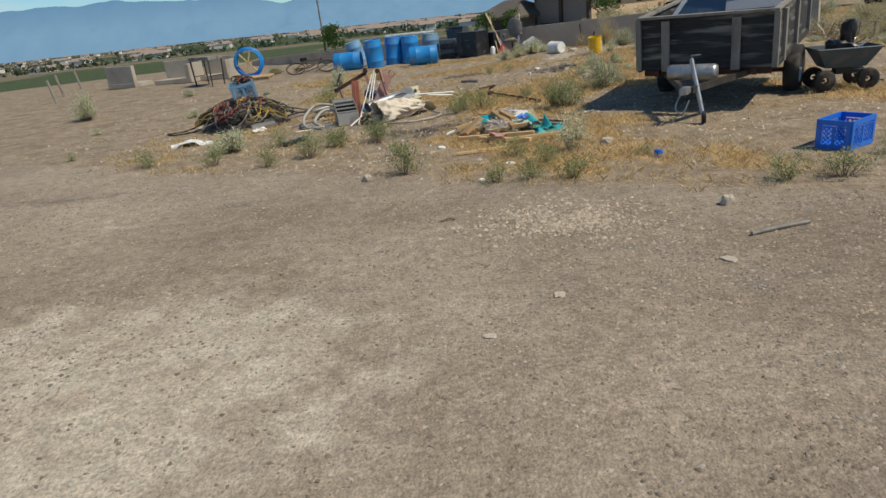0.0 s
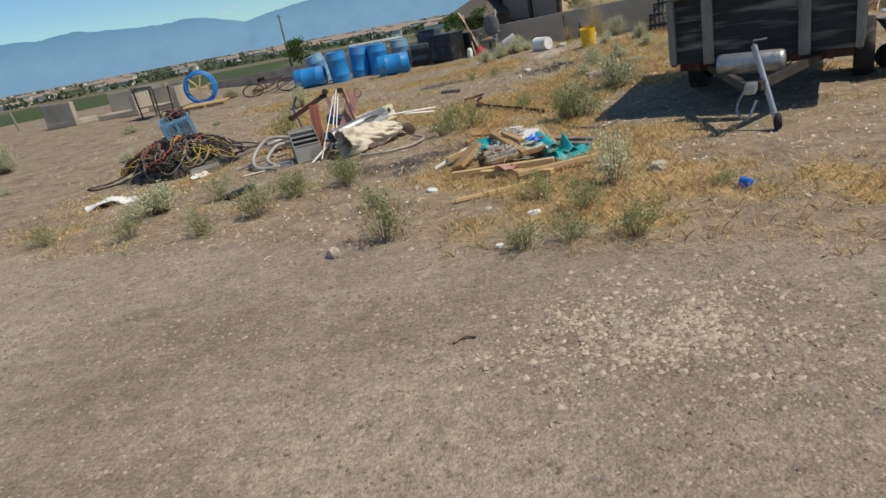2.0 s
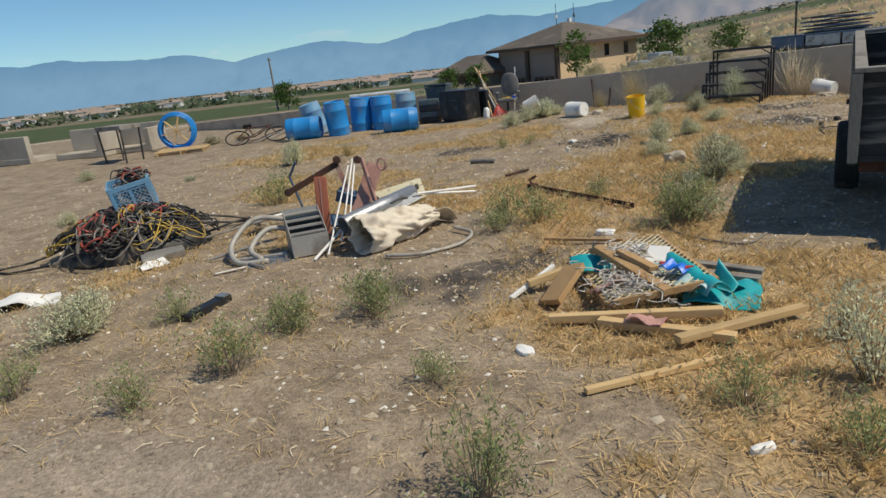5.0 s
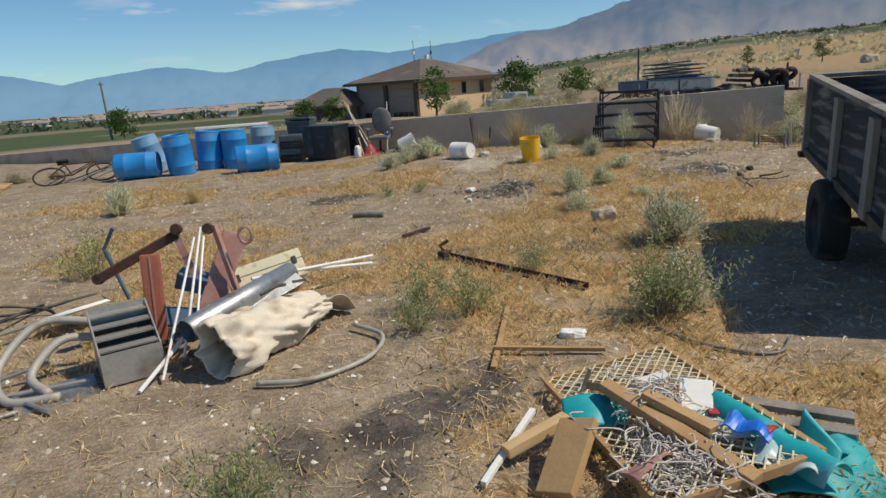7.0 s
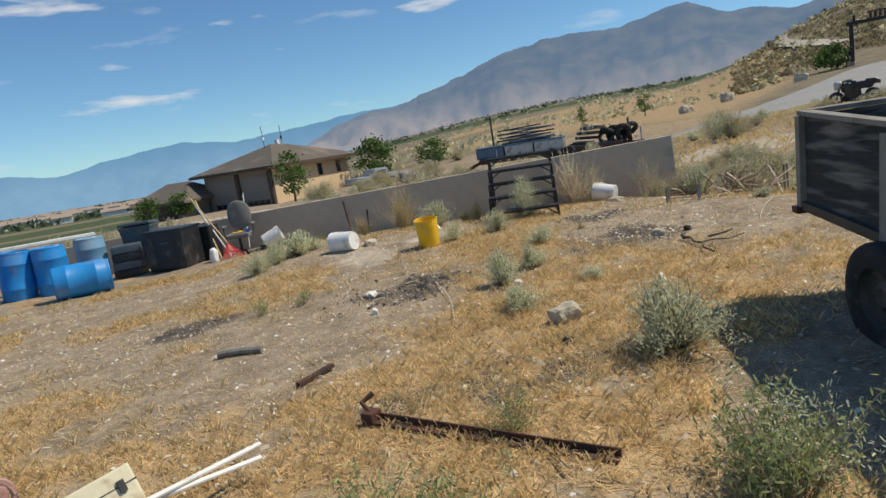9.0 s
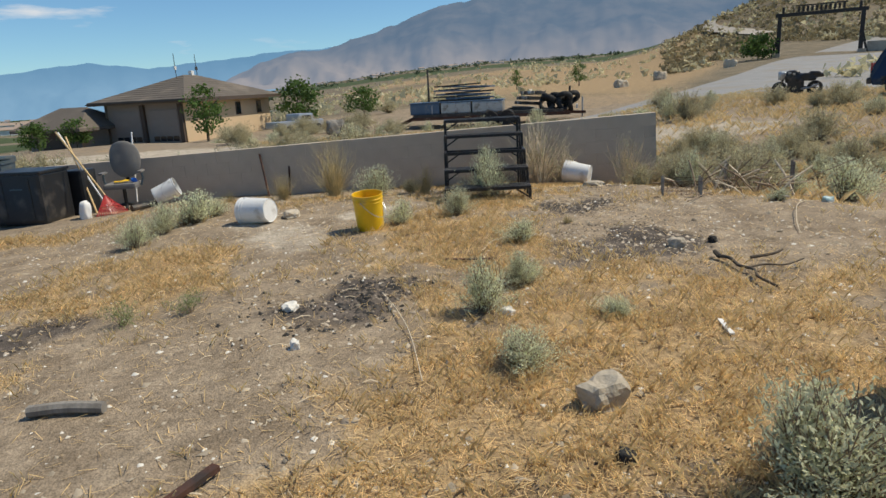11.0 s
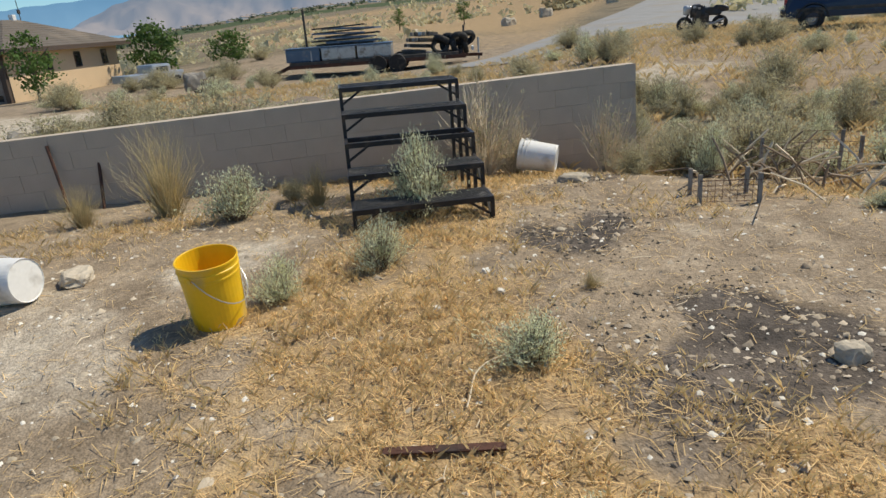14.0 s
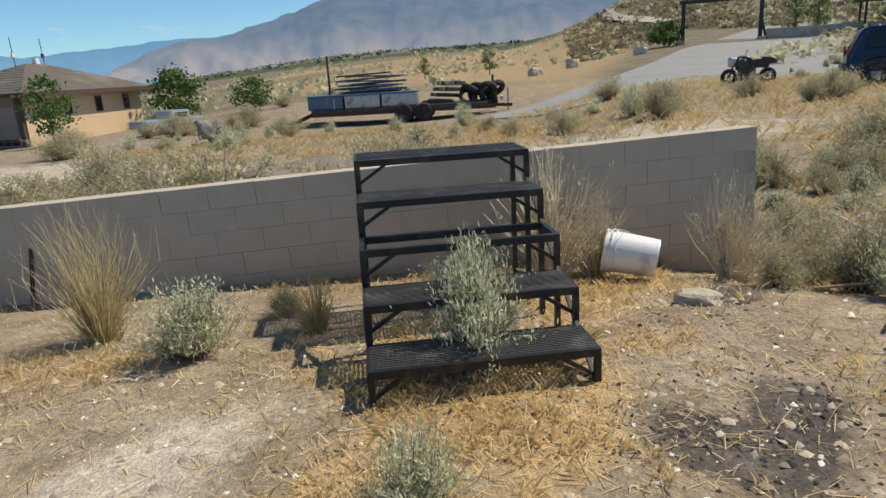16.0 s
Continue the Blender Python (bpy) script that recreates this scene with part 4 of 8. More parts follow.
    for x, s in ((-0.02, -1), (W + 0.02, 1)):
        hub = pose(x, 1.5, 0.345, 0, 90, 0)
        tyre = part("tyre", lathe([(0.19, -0.09), (0.27, -0.105), (0.33, -0.098), (0.345, -0.07), (0.35, 0), (0.345, 0.07), (0.33, 0.098), (0.27, 0.105), (0.19, 0.09)], 36, hub), M_RUBBER, t, "", True)
        part("rim", lathe([(0, s * 0.03), (0.06, s * 0.05), (0.10, s * 0.03), (0.17, s * 0.045), (0.195, s * 0.085), (0.20, s * 0.06)], 28, hub), M_WHITEP if s > 0 else M_DARKMETAL, tyre)
    for x in (0.12, W - 0.12):
        part("tail_light", bx(0.10, 0.03, 0.06, body @ Matrix.Translation((x, L + 0.05, 0.0)), 0.006), M_REDP, t)
    bp("bracket", bx(0.12, 0.10, 0.05, Matrix.Translation((0.0, L + 0.02, -0.05)), 0.006), M_RUST)
    # what lies in it
    o = thing("leaning_panel", 0, 0, 0, 0, "slate-blue gabled sheet with pale edge strips propped in the trailer", "panel")
    o.matrix_basis = t.matrix_basis @ body @ pose(0.18, 0.75, 0.50, -12, 0, 14)
    tri = ((0, 0), (0.98, 0), (0.98, 0.30), (0.30, 0.42))
    raw("panel", [(p, q, r) for q in (0, 0.02) for p, r in tri], [(0, 1, 2, 3), (7, 6, 5, 4), (0, 4, 5, 1), (1, 5, 6, 2), (2, 6, 7, 3), (3, 7, 4, 0)], M_BLUESHEET, o)
    for (p0, r0), (p1, r1) in ((tri[0], tri[3]), (tri[3], tri[2])):
        part("edge_strip", bar(bmesh.new(), (p0, 0.0, r0), (p1, 0.0, r1), 0.045, 0.06), M_PAPER, o)
    o = thing("silver_sheet", 0, 0, 0, 0, "pale silver sheet propped on the trailer's load", "sheet")
    o.matrix_basis = t.matrix_basis @ body @ pose(1.30, 0.95, 0.62, -38, 0, 8)
    part("sheet", bx(0.72, 0.02, 0.46, None, 0.006), M_SILVER, o)
    part("fold", bx(0.72, 0.06, 0.03, Matrix.Translation((0, 0.02, 0.45)), 0.008), M_PAPER, o)
    o = thing("scrap_box", 0, 0, 0, 0, "dark plastic tub of scrap in the trailer", "tub")
    o.matrix_basis = t.matrix_basis @ body @ pose(1.25, 1.7, 0.05, 0, 0, 15)
    part("tub", bx(0.7, 0.9, 0.62, None, 0.05), M_BLACKP, o)
    part("bag", rock_bm(0.3, 0.36, 0.3, 5, 3, Matrix.Translation((0, 0, 0.55))), M_GREYBIN, o)
    return t


# ---------- the house ----------
def house():
    cx, cy = 11.9, 58.3
    rd, ld = Vector((0.788, 0.616, 0)), Vector((-0.616, 0.788, 0))
    z0, eave = -1.4, 1.82
    t = new("house")
    t.matrix_basis = Matrix.Translation((cx, cy, 0)) @ Matrix(((rd.x, ld.x, 0, 0), (rd.y, ld.y, 0, 0), (0, 0, 1, 0), (0, 0, 0, 1)))
    tagged(t, "tan stucco house with a brown hipped shingle roof", "house")
    A, B = 10.6, 6.6
    # garage side away from the sun, its shade painted by the darker stucco
    part("wall", bx(0.25, B, eave - z0, Matrix.Translation((0.125, B / 2, z0))), M_STUCCO_SHADE, t, "taupe garage wall, shade put into its colour")
    part("wall", bx(A, 0.25, eave - z0, Matrix.Translation((A / 2, 0.115, z0 - 0.003))), M_STUCCO, t)
    part("wall", bx(A, 0.25, eave - z0, Matrix.Translation((A / 2, B - 0.125, z0 - 0.003))), M_STUCCO, t)
    part("wall", bx(0.25, B, eave - z0, Matrix.Translation((A - 0.125, B / 2, z0))), M_STUCCO, t)
    o, rz = 0.75, 1.72
    v = [(-o, -o, eave), (A + o, -o, eave), (A + o, B + o, eave), (-o, B + o, eave), (4.7, B / 2, eave + rz), (A - 4.6, B / 2, eave + rz)]
    v += [(p[0], p[1], eave - 0.22) for p in v[:4]]
    roof = raw("roof", v, [(0, 1, 5, 4), (1, 2, 5), (2, 3, 4, 5), (3, 0, 4), (6, 7, 1, 0), (7, 8, 2, 1), (8, 9, 3, 2), (9, 6, 0, 3), (9, 8, 7, 6)], M_SHINGLE, t)
    for k in range(12):
        q = k / 12
        e0, e1 = Vector((-o, -o, eave)).lerp(Vector((4.7, B / 2, eave + rz)), q), Vector((A + o, -o, eave)).lerp(Vector((A - 4.6, B / 2, eave + rz)), q)
        part("shingle_course", bar(bmesh.new(), e0 + Vector((0, 0, 0.004)), e1 + Vector((0, 0, 0.004)), 0.022), M_SHINGLE, roof)
        f0, f1 = Vector((-o, -o, eave)).lerp(Vector((4.7, B / 2, eave + rz)), q), Vector((-o, B + o, eave)).lerp(Vector((4.7, B / 2, eave + rz)), q)
        part("shingle_course", bar(bmesh.new(), f0 + Vector((0, 0, 0.004)), f1 + Vector((0, 0, 0.004)), 0.022), M_SHINGLE, roof)
    part("fascia", bar(bmesh.new(), (-o, -o - 0.02, eave - 0.11), (A + o, -o - 0.02, eave - 0.11), 0.06, 0.26), M_TRIM, t)
    part("fascia", bar(bmesh.new(), (-o - 0.02, -o, eave - 0.11), (-o - 0.02, B + o, eave - 0.11), 0.26, 0.06), M_TRIM, t)
    for k in range(3):
        w = part("window", bx(0.62, 0.08, 0.95, Matrix.Translation((3.4 + k * 2.8, -0.02, 0.45))), M_TRIM, t)
        part("pane", bx(0.50, 0.04, 0.83, Matrix.Translation((3.4 + k * 2.8, -0.055, 0.51))), M_GLASS, w)
    for y in (1.3, 4.4):
        d = part("garage_door", bx(0.10, 2.3, 2.2, Matrix.Translation((-0.03, y + 0.3, z0 + 0.3))), M_GARAGE, t)
        for k in range(4):
            part("door_panel", bx(0.03, 2.2, 0.5, Matrix.Translation((-0.09, y + 0.3, z0 + 0.36 + k * 0.56)), 0.01), M_GARAGE, d)
            part("pane", bx(0.03, 0.46, 0.34, Matrix.Translation((-0.112, y - 0.5 + k * 0.53, z0 + 0.44))), M_GLASS, d)
        part("pilaster", bx(0.22, 0.3, eave - z0 - 0.3, Matrix.Translation((-0.10, y - 1.1, z0))), M_TRIM, t)
    # low wing with its own hipped roof
    wx0, wx1, wy0, wy1, wz = -2.4, 1.6, 6.62, 11.2, 0.25
    # the wing shares the stucco darkened for shade
    part("wing_wall", bx(wx1 - wx0, wy1 - wy0, wz + 3.2, Matrix.Translation(((wx0 + wx1) / 2, (wy0 + wy1) / 2, -3.2))), M_STUCCO_SHADE, t)
    mx, my = (wx0 + wx1) / 2, (wy0 + wy1) / 2
    v = [(wx0 - o, wy0 - o, wz), (wx1 + o, wy0 - o, wz), (wx1 + o, wy1 + o, wz), (wx0 - o, wy1 + o, wz), (mx, my - 1.2, wz + 1.35), (mx, my + 1.2, wz + 1.35)]
    v += [(p[0], p[1], wz - 0.2) for p in v[:4]]
    raw("wing_roof", v, [(0, 1, 4), (1, 2, 5, 4), (2, 3, 5), (3, 0, 4, 5), (6, 7, 1, 0), (7, 8, 2, 1), (8, 9, 3, 2), (9, 6, 0, 3), (9, 8, 7, 6)], M_SHINGLE, t)
    part("wing_door", bx(0.08, 2.4, 2.1, Matrix.Translation((wx0 - 0.02, wy0 + 2.2, -1.9))), M_TRIM, t)
    for x in (3.9, 6.3):
        part("antenna", tube(((x, B / 2, eave + rz - 0.3), (x - 0.05, B / 2, eave + rz + 1.5)), 0.025, 6), M_DARKMETAL, t)
        part("antenna_head", bx(0.18, 0.10, 0.25, Matrix.Translation((x - 0.03, B / 2, eave + rz + 0.35))), M_DARKMETAL if x > 5 else M_WHITEP, t)
    part("vent", bx(0.3, 0.3, 0.35, Matrix.Translation((5.6, B / 2, eave + rz - 0.05)), 0.03), M_WHITEP, t)
    return t


# ---------- plants ----------
def shrub_meshes(seed, stems, height, spread_, leaves, leaf, stem_r=0.006, upright=0.5, blades=False, curl=0.3):
    """Stems and leaves of one shrub about its base, as two meshes in arrays."""
    rng = np.random.RandomState(seed)
    sv, sf, lv, lf = [], [], [], []
    for s in range(stems):
        a = rng.uniform(0, 2 * math.pi)
        lean = spread_ * math.sqrt(rng.uniform(0.02, 1)) * (0.72 + 0.55 * math.sin(a * 2 + seed) * math.sin(a * 3 + 2 * seed) + 0.18 * rng.normal())
        lean = max(0.03, lean)
        h = height * rng.uniform(0.35, 1.08) * (1 - 0.35 * min(1, lean / spread_) ** 2)
        base = Vector((math.cos(a), math.sin(a), 0)) * lean * 0.18
        tip = Vector((math.cos(a) * lean, math.sin(a) * lean, h))
        midp = base.lerp(tip, 0.5) + Vector((rng.normal() * 0.04, rng.normal() * 0.04, h * 0.12)) * curl * 3
        pts = [base, base.lerp(midp, 0.6) + Vector((0, 0, h * 0.08)), midp, tip]
        n0 = len(sv)
        for i, p in enumerate(pts):
            r = stem_r * (1 - 0.75 * i / 3)
            for k in range(3):
                sv.append((p.x + r * math.cos(k * 2.094), p.y + r * math.sin(k * 2.094), p.z))
        for i in range(3):
            for k in range(3):
                b0, b1 = n0 + i * 3 + k, n0 + i * 3 + (k + 1) % 3
                sf += [(b0, b1, b1 + 3), (b0, b1 + 3, b0 + 3)]
        for q in range(leaves):
            t = rng.uniform(0.25, 1.02)
            p = pts[1].lerp(pts[2], min(1, t * 2 - 0.5)) if t < 0.6 else pts[2].lerp(pts[3], (t - 0.6) / 0.42)
            p = p + Vector(rng.normal(size=3)) * leaf * 0.9
            p.z = max(0.01, p.z)
            d = (Vector(rng.normal(size=3)) + Vector((0, 0, 0.9 * upright)) + (tip - base).normalized() * upright).normalized()
            w = d.cross(Vector(rng.normal(size=3))).normalized()
            L, wd = leaf * rng.uniform(0.7, 1.4), leaf * rng.uniform(0.11, 0.21)
            o = len(lv)
            lv += [p - w * wd * 0.4, p + w * wd * 0.4, p + d * L * 0.6 + w * wd, p + d * L, p + d * L * 0.6 - w * wd]
            lf += [(o, o + 1, o + 2), (o, o + 2, o + 4), (o + 2, o + 3, o + 4)]
    return sv, sf, lv, lf


PROTO = {}


def shrub(kind, x, y, size, seed=0, flat=1.0):
    """Places one of a few grown shrubs, turned and scaled."""
    name, label, group, variants = KINDS[kind]
    v = variants[seed % len(variants)]
    if kind == "sage" and flat < 1.4:
        size, flat = size * 1.06, flat * 0.76
    key = (kind, seed % len(variants))
    m = Matrix.Translation((x, y, ground_z(x, y) - 0.015)) @ Matrix.Rotation(seed * 2.399, 4, "Z") @ Matrix.Diagonal((size, size, size * flat, 1))
    if key in PROTO:
        return copy_thing(PROTO[key], m)
    sv, sf, lv, lf = shrub_meshes(**v["grow"])
    t = new(name)
    tagged(t, label, "plant" if "grass" in name else "shrub", group)
    raw("branching", sv, sf, v["stem"], t)["kind"] = "stuff"
    if lv:
        raw("foliage", lv, lf, v["leaf"], t)["kind"] = "stuff"
    t.matrix_basis = m
    PROTO[key] = t
    return t


KINDS = {
    "sage": ("sagebrush", "grey-green sagebrush growing from dry ground", "sagebrush", [
        dict(grow=dict(seed=s, stems=170, height=0.50, spread_=0.36, leaves=32, leaf=0.026, upright=0.9), stem=M_TWIG, leaf=M_SAGE) for s in (11, 12, 13, 14)]),
    "weed": ("weed", "scraggly green weed sprawling on dry ground", "weeds", [
        dict(grow=dict(seed=s, stems=30, height=0.30, spread_=0.40, leaves=26, leaf=0.026, stem_r=0.0035, upright=0.2, curl=0.6), stem=M_TWIG, leaf=M_SAGEDARK) for s in (21, 22, 23)]),
    "wisp": ("sage_sprout", "sparse pale green sage sprout on straw", "sage sprouts", [
        dict(grow=dict(seed=s, stems=38, height=0.50, spread_=0.30, leaves=24, leaf=0.026, stem_r=0.004, curl=0.4), stem=M_TWIG, leaf=M_SAGE) for s in (61, 62)]),
    "scrub": ("scrub_bush", "olive-tan dry scrub bush", "scrub bushes", [
        dict(grow=dict(seed=s, stems=130, height=0.8, spread_=0.75, leaves=56, leaf=0.042, stem_r=0.007), stem=M_TWIG, leaf=M_SCRUB) for s in (31, 32, 33)]),
    "dead": ("dead_shrub", "bleached leafless shrub by the wall", "dead shrubs", [
        dict(grow=dict(seed=s, stems=120, height=1.0, spread_=0.55, leaves=8, leaf=0.035, stem_r=0.0085, upright=0.9), stem=M_DEADTWIG, leaf=M_SCRUB) for s in (41, 42)]),
    "grass": ("bunch_grass", "tall straw-coloured bunch grass", "bunch grass", [
        dict(grow=dict(seed=s, stems=340, height=0.8, spread_=0.50, leaves=0, leaf=0.09, stem_r=0.0027, upright=1.5, curl=0.5), stem=M_BUNCH, leaf=M_STRAW) for s in (51, 52)]),
}


def tree(x, y, h, w, seed, label, clumps=46, far=False):
    t = thing("tree", x, y, 0, None, label, "tree")
    rng = random.Random(seed)
    tr = bmesh.new()
    tube([(0, 0, -0.3), (0.05 * h * 0.2, 0, h * 0.3), (0, 0.02 * h, h * 0.75)], 0.03 * h, 7, tr, 0.008 * h)
    for k in range(7):
        a, z = k * 2.4, h * (0.22 + 0.07 * k)
        tube([(0, 0, z), (w * 0.28 * math.cos(a), w * 0.28 * math.sin(a), z + h * 0.14), (w * 0.42 * math.cos(a), w * 0.42 * math.sin(a), z + h * 0.24)], 0.012 * h, 5, tr, 0.004 * h)
    part("trunk", tr, M_BARK, t)
    r = np.random.RandomState(seed)
    lv, lf = [], []
    for c in range(clumps):
        q = r.uniform(0.0, 1)
        a = r.uniform(0, 6.283)
        rad = w * 0.5 * math.sqrt(r.uniform(0.05, 1)) * math.sin(math.pi * (0.16 + 0.8 * q)) ** 0.7
        cc = np.array((rad * math.cos(a), rad * math.sin(a), h * (0.2 + 0.78 * q)))
        for k in range(26 if not far else 12):
            p = cc + r.normal(size=3) * np.array((0.11, 0.11, 0.075)) * w * 0.8
            d = r.normal(size=3)
            d /= np.linalg.norm(d)
            e = np.cross(d, r.normal(size=3))
            e /= np.linalg.norm(e)
            s = 0.045 * w * r.uniform(0.7, 1.5)
            o = len(lv)
            lv += [tuple(p - e * s * 0.5), tuple(p + d * s), tuple(p + e * s * 0.5), tuple(p - d * s * 0.6)]
            lf += [(o, o + 1, o + 2), (o, o + 2, o + 3)]
    raw("crown", lv, lf, M_TREE, t)
    return t


# ---------- placing the large things ----------
stair_rack()
trailer()
house()
bucket("bucket", M_YELLOW, "bright yellow plastic bucket standing empty on dry grass", standing(4.07, 17.95, 25, 2, -6) @ Matrix.Diagonal((1.12, 1.12, 1.13, 1)), True, True)
bucket("bucket", M_WHITEP, "white plastic bucket lying on its side in the grass", lying(3.42, 19.34, 125, 0.155, 0.01, 3) @ Matrix.Diagonal((1.12, 1.12, 1.12, 1)))
bucket("bucket", M_WHITEP, "white plastic bucket tipped over against sagebrush", lying(2.75, 22.75, -20, 0.14, 0.05, -22))
bucket("bucket", M_WHITEP, "white bucket with dark stains tipped on its side", lying(8.45, 18.72, 118, 0.15, 0.03, -8) @ Matrix.Diagonal((1.12, 1.12, 1.12, 1)))

barrel(M_BARREL, "blue plastic barrel lying on its side", lying(-3.55, 23.2, -5))
barrel(M_BARREL, "blue plastic barrel lying on its side in front of the others", lying(-0.98, 22.35, 0))
barrel(M_BARREL2, "faded blue plastic barrel standing among others", standing(-2.85, 24.2, 10, 0, -14))
barrel(M_BARREL, "open blue plastic barrel standing in a row", standing(-2.18, 23.15, 40, 0, -5), False)
barrel(M_BARREL, "blue plastic barrel standing in a row", standing(-1.62, 23.7, 70, 3, 0), False)
barrel(M_BARREL, "blue plastic barrel standing in a row", standing(-1.02, 23.55, 20))
barrel(M_BARREL2, "pale blue-grey lidded barrel standing behind", standing(-0.35, 24.5, 50))


def gp(x, y, h=0.0):
    return Vector((x, y, ground_z(x, y) + h))


def one(name, bm, material, label, category, m=None, group="", smooth=False):
    """A thing that is a single mesh."""
    ob = mesh_ob(name, bm, material, None, "", smooth)
    if m is not None:
        ob.matrix_basis = m
    return tagged(ob, label, category, group)


def plank(a, b, w, h, material, label, name="plank", group="planks", roll=0.0):
    """A sawn piece laid from a to b."""
    a, b = Vector(a), Vector(b)
    q = (b - a).to_track_quat("X", "Z").to_matrix().to_4x4()
    L = (b - a).length
    bm = bx(L, w, h, Matrix.Translation((L / 2, 0, 0)), min(w, h) * 0.12)
    for v in bm.verts:
        v.co += noise.noise_vector(v.co * 5 + a) * 0.004
    return one(name, bm, material, label, "plank", Matrix.Translation(a) @ q @ Matrix.Rotation(radians(roll), 4, "X"), group)


# ---------- bins, chair and tools by the wall ----------
def wheelie_bin(x, y, rz, material, label, s=1.0):
    t = thing("wheelie_bin", x, y, rz, None, label, "bin")
    bm = bmesh.new()
    for z0, z1, a0, a1 in ((0.06, 0.5, 0.46, 0.52), (0.5, 0.92, 0.52, 0.58), (0.92, 0.98, 0.61, 0.62)):
        r = bmesh.ops.create_cube(bm, size=1)
        for v in r["verts"]:
            k = a1 if v.co.z > 0 else a0
            v.co = Vector((v.co.x * k, v.co.y * k * 1.12, z1 if v.co.z > 0 else z0)) * s
    part("body", bm, material, t)
    lid = bx(0.62 * s, 0.70 * s, 0.06 * s, pose(0, 0, 0.985 * s, 3), 0.025)
    part("lid", lid, material, t)
    part("handle", tube(((-0.2 * s, -0.40 * s, 0.98 * s), (0.2 * s, -0.40 * s, 0.98 * s)), 0.018 * s, 8), material, t)
    for k in (-1, 1):
        part("wheel", lathe([(0, -0.03), (0.11, -0.03), (0.12, -0.02), (0.12, 0.02), (0.11, 0.03), (0, 0.03)], 20, pose(k * 0.26 * s, -0.26 * s, 0.12, 0, 90)), M_RUBBER, t)


wheelie_bin(0.62, 24.35, 160, M_GREYBIN, "slate-grey lidded refuse bin beside the barrels")


def compost_box(x, y, rz):
    t = thing("black_tank", x, y, rz, None, "large black moulded plastic box on bare dirt", "tank")
    body = bx(0.92, 0.80, 0.86, None, 0.07)
    t.scale = (0.86, 0.86, 0.9)
    part("body", body, M_BLACKP, t)
    for k in (-1, 1):
        part("rib", bx(0.05, 0.82, 0.66, Matrix.Translation((k * 0.24, 0, 0.1)), 0.012), M_BLACKP, t)
    part("label_bar", bx(0.22, 0.008, 0.022, Matrix.Translation((0.02, -0.412, 0.58))), M_GREYBIN, t, "worn grey lettering as a bar")
    part("rim", bx(0.96, 0.84, 0.05, Matrix.Translation((0, 0, 0.82)), 0.02), M_BLACKP, t)


compost_box(1.10, 23.05, -38)
for k in range(4):
    one("storage_tray", bx(0.52, 0.42, 0.15, None, 0.03), M_GREYBIN if k % 2 else M_BLACKP, "dark stacked plastic tray beside the black tank", "tray", pose(0.28, 23.45, ground_z(0.28, 23.45) + 0.155 * k, 0, 0, -20 + 4 * k), "stacked trays")
one("bin_side", bx(0.34, 0.40, 0.72, None, 0.05), M_BLACKP, "narrow black plastic bin behind the tank", "bin", pose(1.78, 23.35, ground_z(1.78, 23.35), 0, 0, -38))
one("white_jug", rock_bm(0.09, 0.08, 0.20, 3, 3), M_WHITEP, "small white plastic jug lying in dirt", "jug", pose(1.70, 22.45, ground_z(1.7, 22.45), 0, 0, 30), "", True)
plank(gp(-1.9, 24.35, 0.90), gp(-0.2, 24.55, 0.93), 0.22, 0.05, M_PAPER, "long white board laid across the barrels", "white_board", "")


def office_chair(x, y, rz):
    t = thing("office_chair", x, y, rz, None, "worn grey swivel office chair without its base", "chair")
    seat = bx(0.50, 0.48, 0.09, Matrix.Translation((0, 0, 0.38)), 0.035)
    part("seat", seat, M_GREYCLOTH, t)
    bk = bmesh.new()
    bmesh.ops.create_uvsphere(bk, u_segments=24, v_segments=14, radius=1)
    for v in bk.verts:
        v.co = Vector((v.co.x * 0.25, 0.27 + v.co.y * 0.045 + 0.05 * v.co.x ** 2, 0.83 + math.copysign(abs(v.co.z) ** 0.8, v.co.z) * 0.31))
    part("backrest", bk, M_GREYCLOTH, t, smooth=True)
    part("back_post", tube(((0, 0.20, 0.40), (0, 0.30, 0.50), (0, 0.29, 0.75)), 0.028, 8), M_BLACKP, t)
    for s in (-1, 1):
        part("armrest", bx(0.07, 0.26, 0.035, Matrix.Translation((s * 0.30, 0.02, 0.62)), 0.012), M_GREYCLOTH, t)
        part("arm_post", tube(((s * 0.27, 0.04, 0.40), (s * 0.31, 0.05, 0.52), (s * 0.30, 0.04, 0.62)), 0.018, 8), M_GREYBIN, t)
    part("column", tube(((0, 0, 0.06), (0, 0, 0.38)), 0.03, 10), M_BLACKP, t)
    for k in range(5):
        a = k * 1.2566
        part("foot", tube(((0, 0, 0.11), (0.27 * math.cos(a), 0.27 * math.sin(a), 0.05)), 0.025, 7), M_BLACKP, t)


office_chair(2.42, 23.5, -25)
one("yellow_rag", sheet(0.24, 0.15, 8, 6, lambda u, v: 0.02, None, 0.008, 4, 0.03, 9), M_YELLOW, "folded yellow cloth on the chair seat", "cloth", pose(2.40, 23.45, ground_z(2.42, 23.5) + 0.475))
one("blue_glove", rock_bm(0.05, 0.04, 0.05, 6), M_BLUE, "small blue rag on the chair's edge", "rag", pose(2.58, 23.42, ground_z(2.42, 23.5) + 0.475))


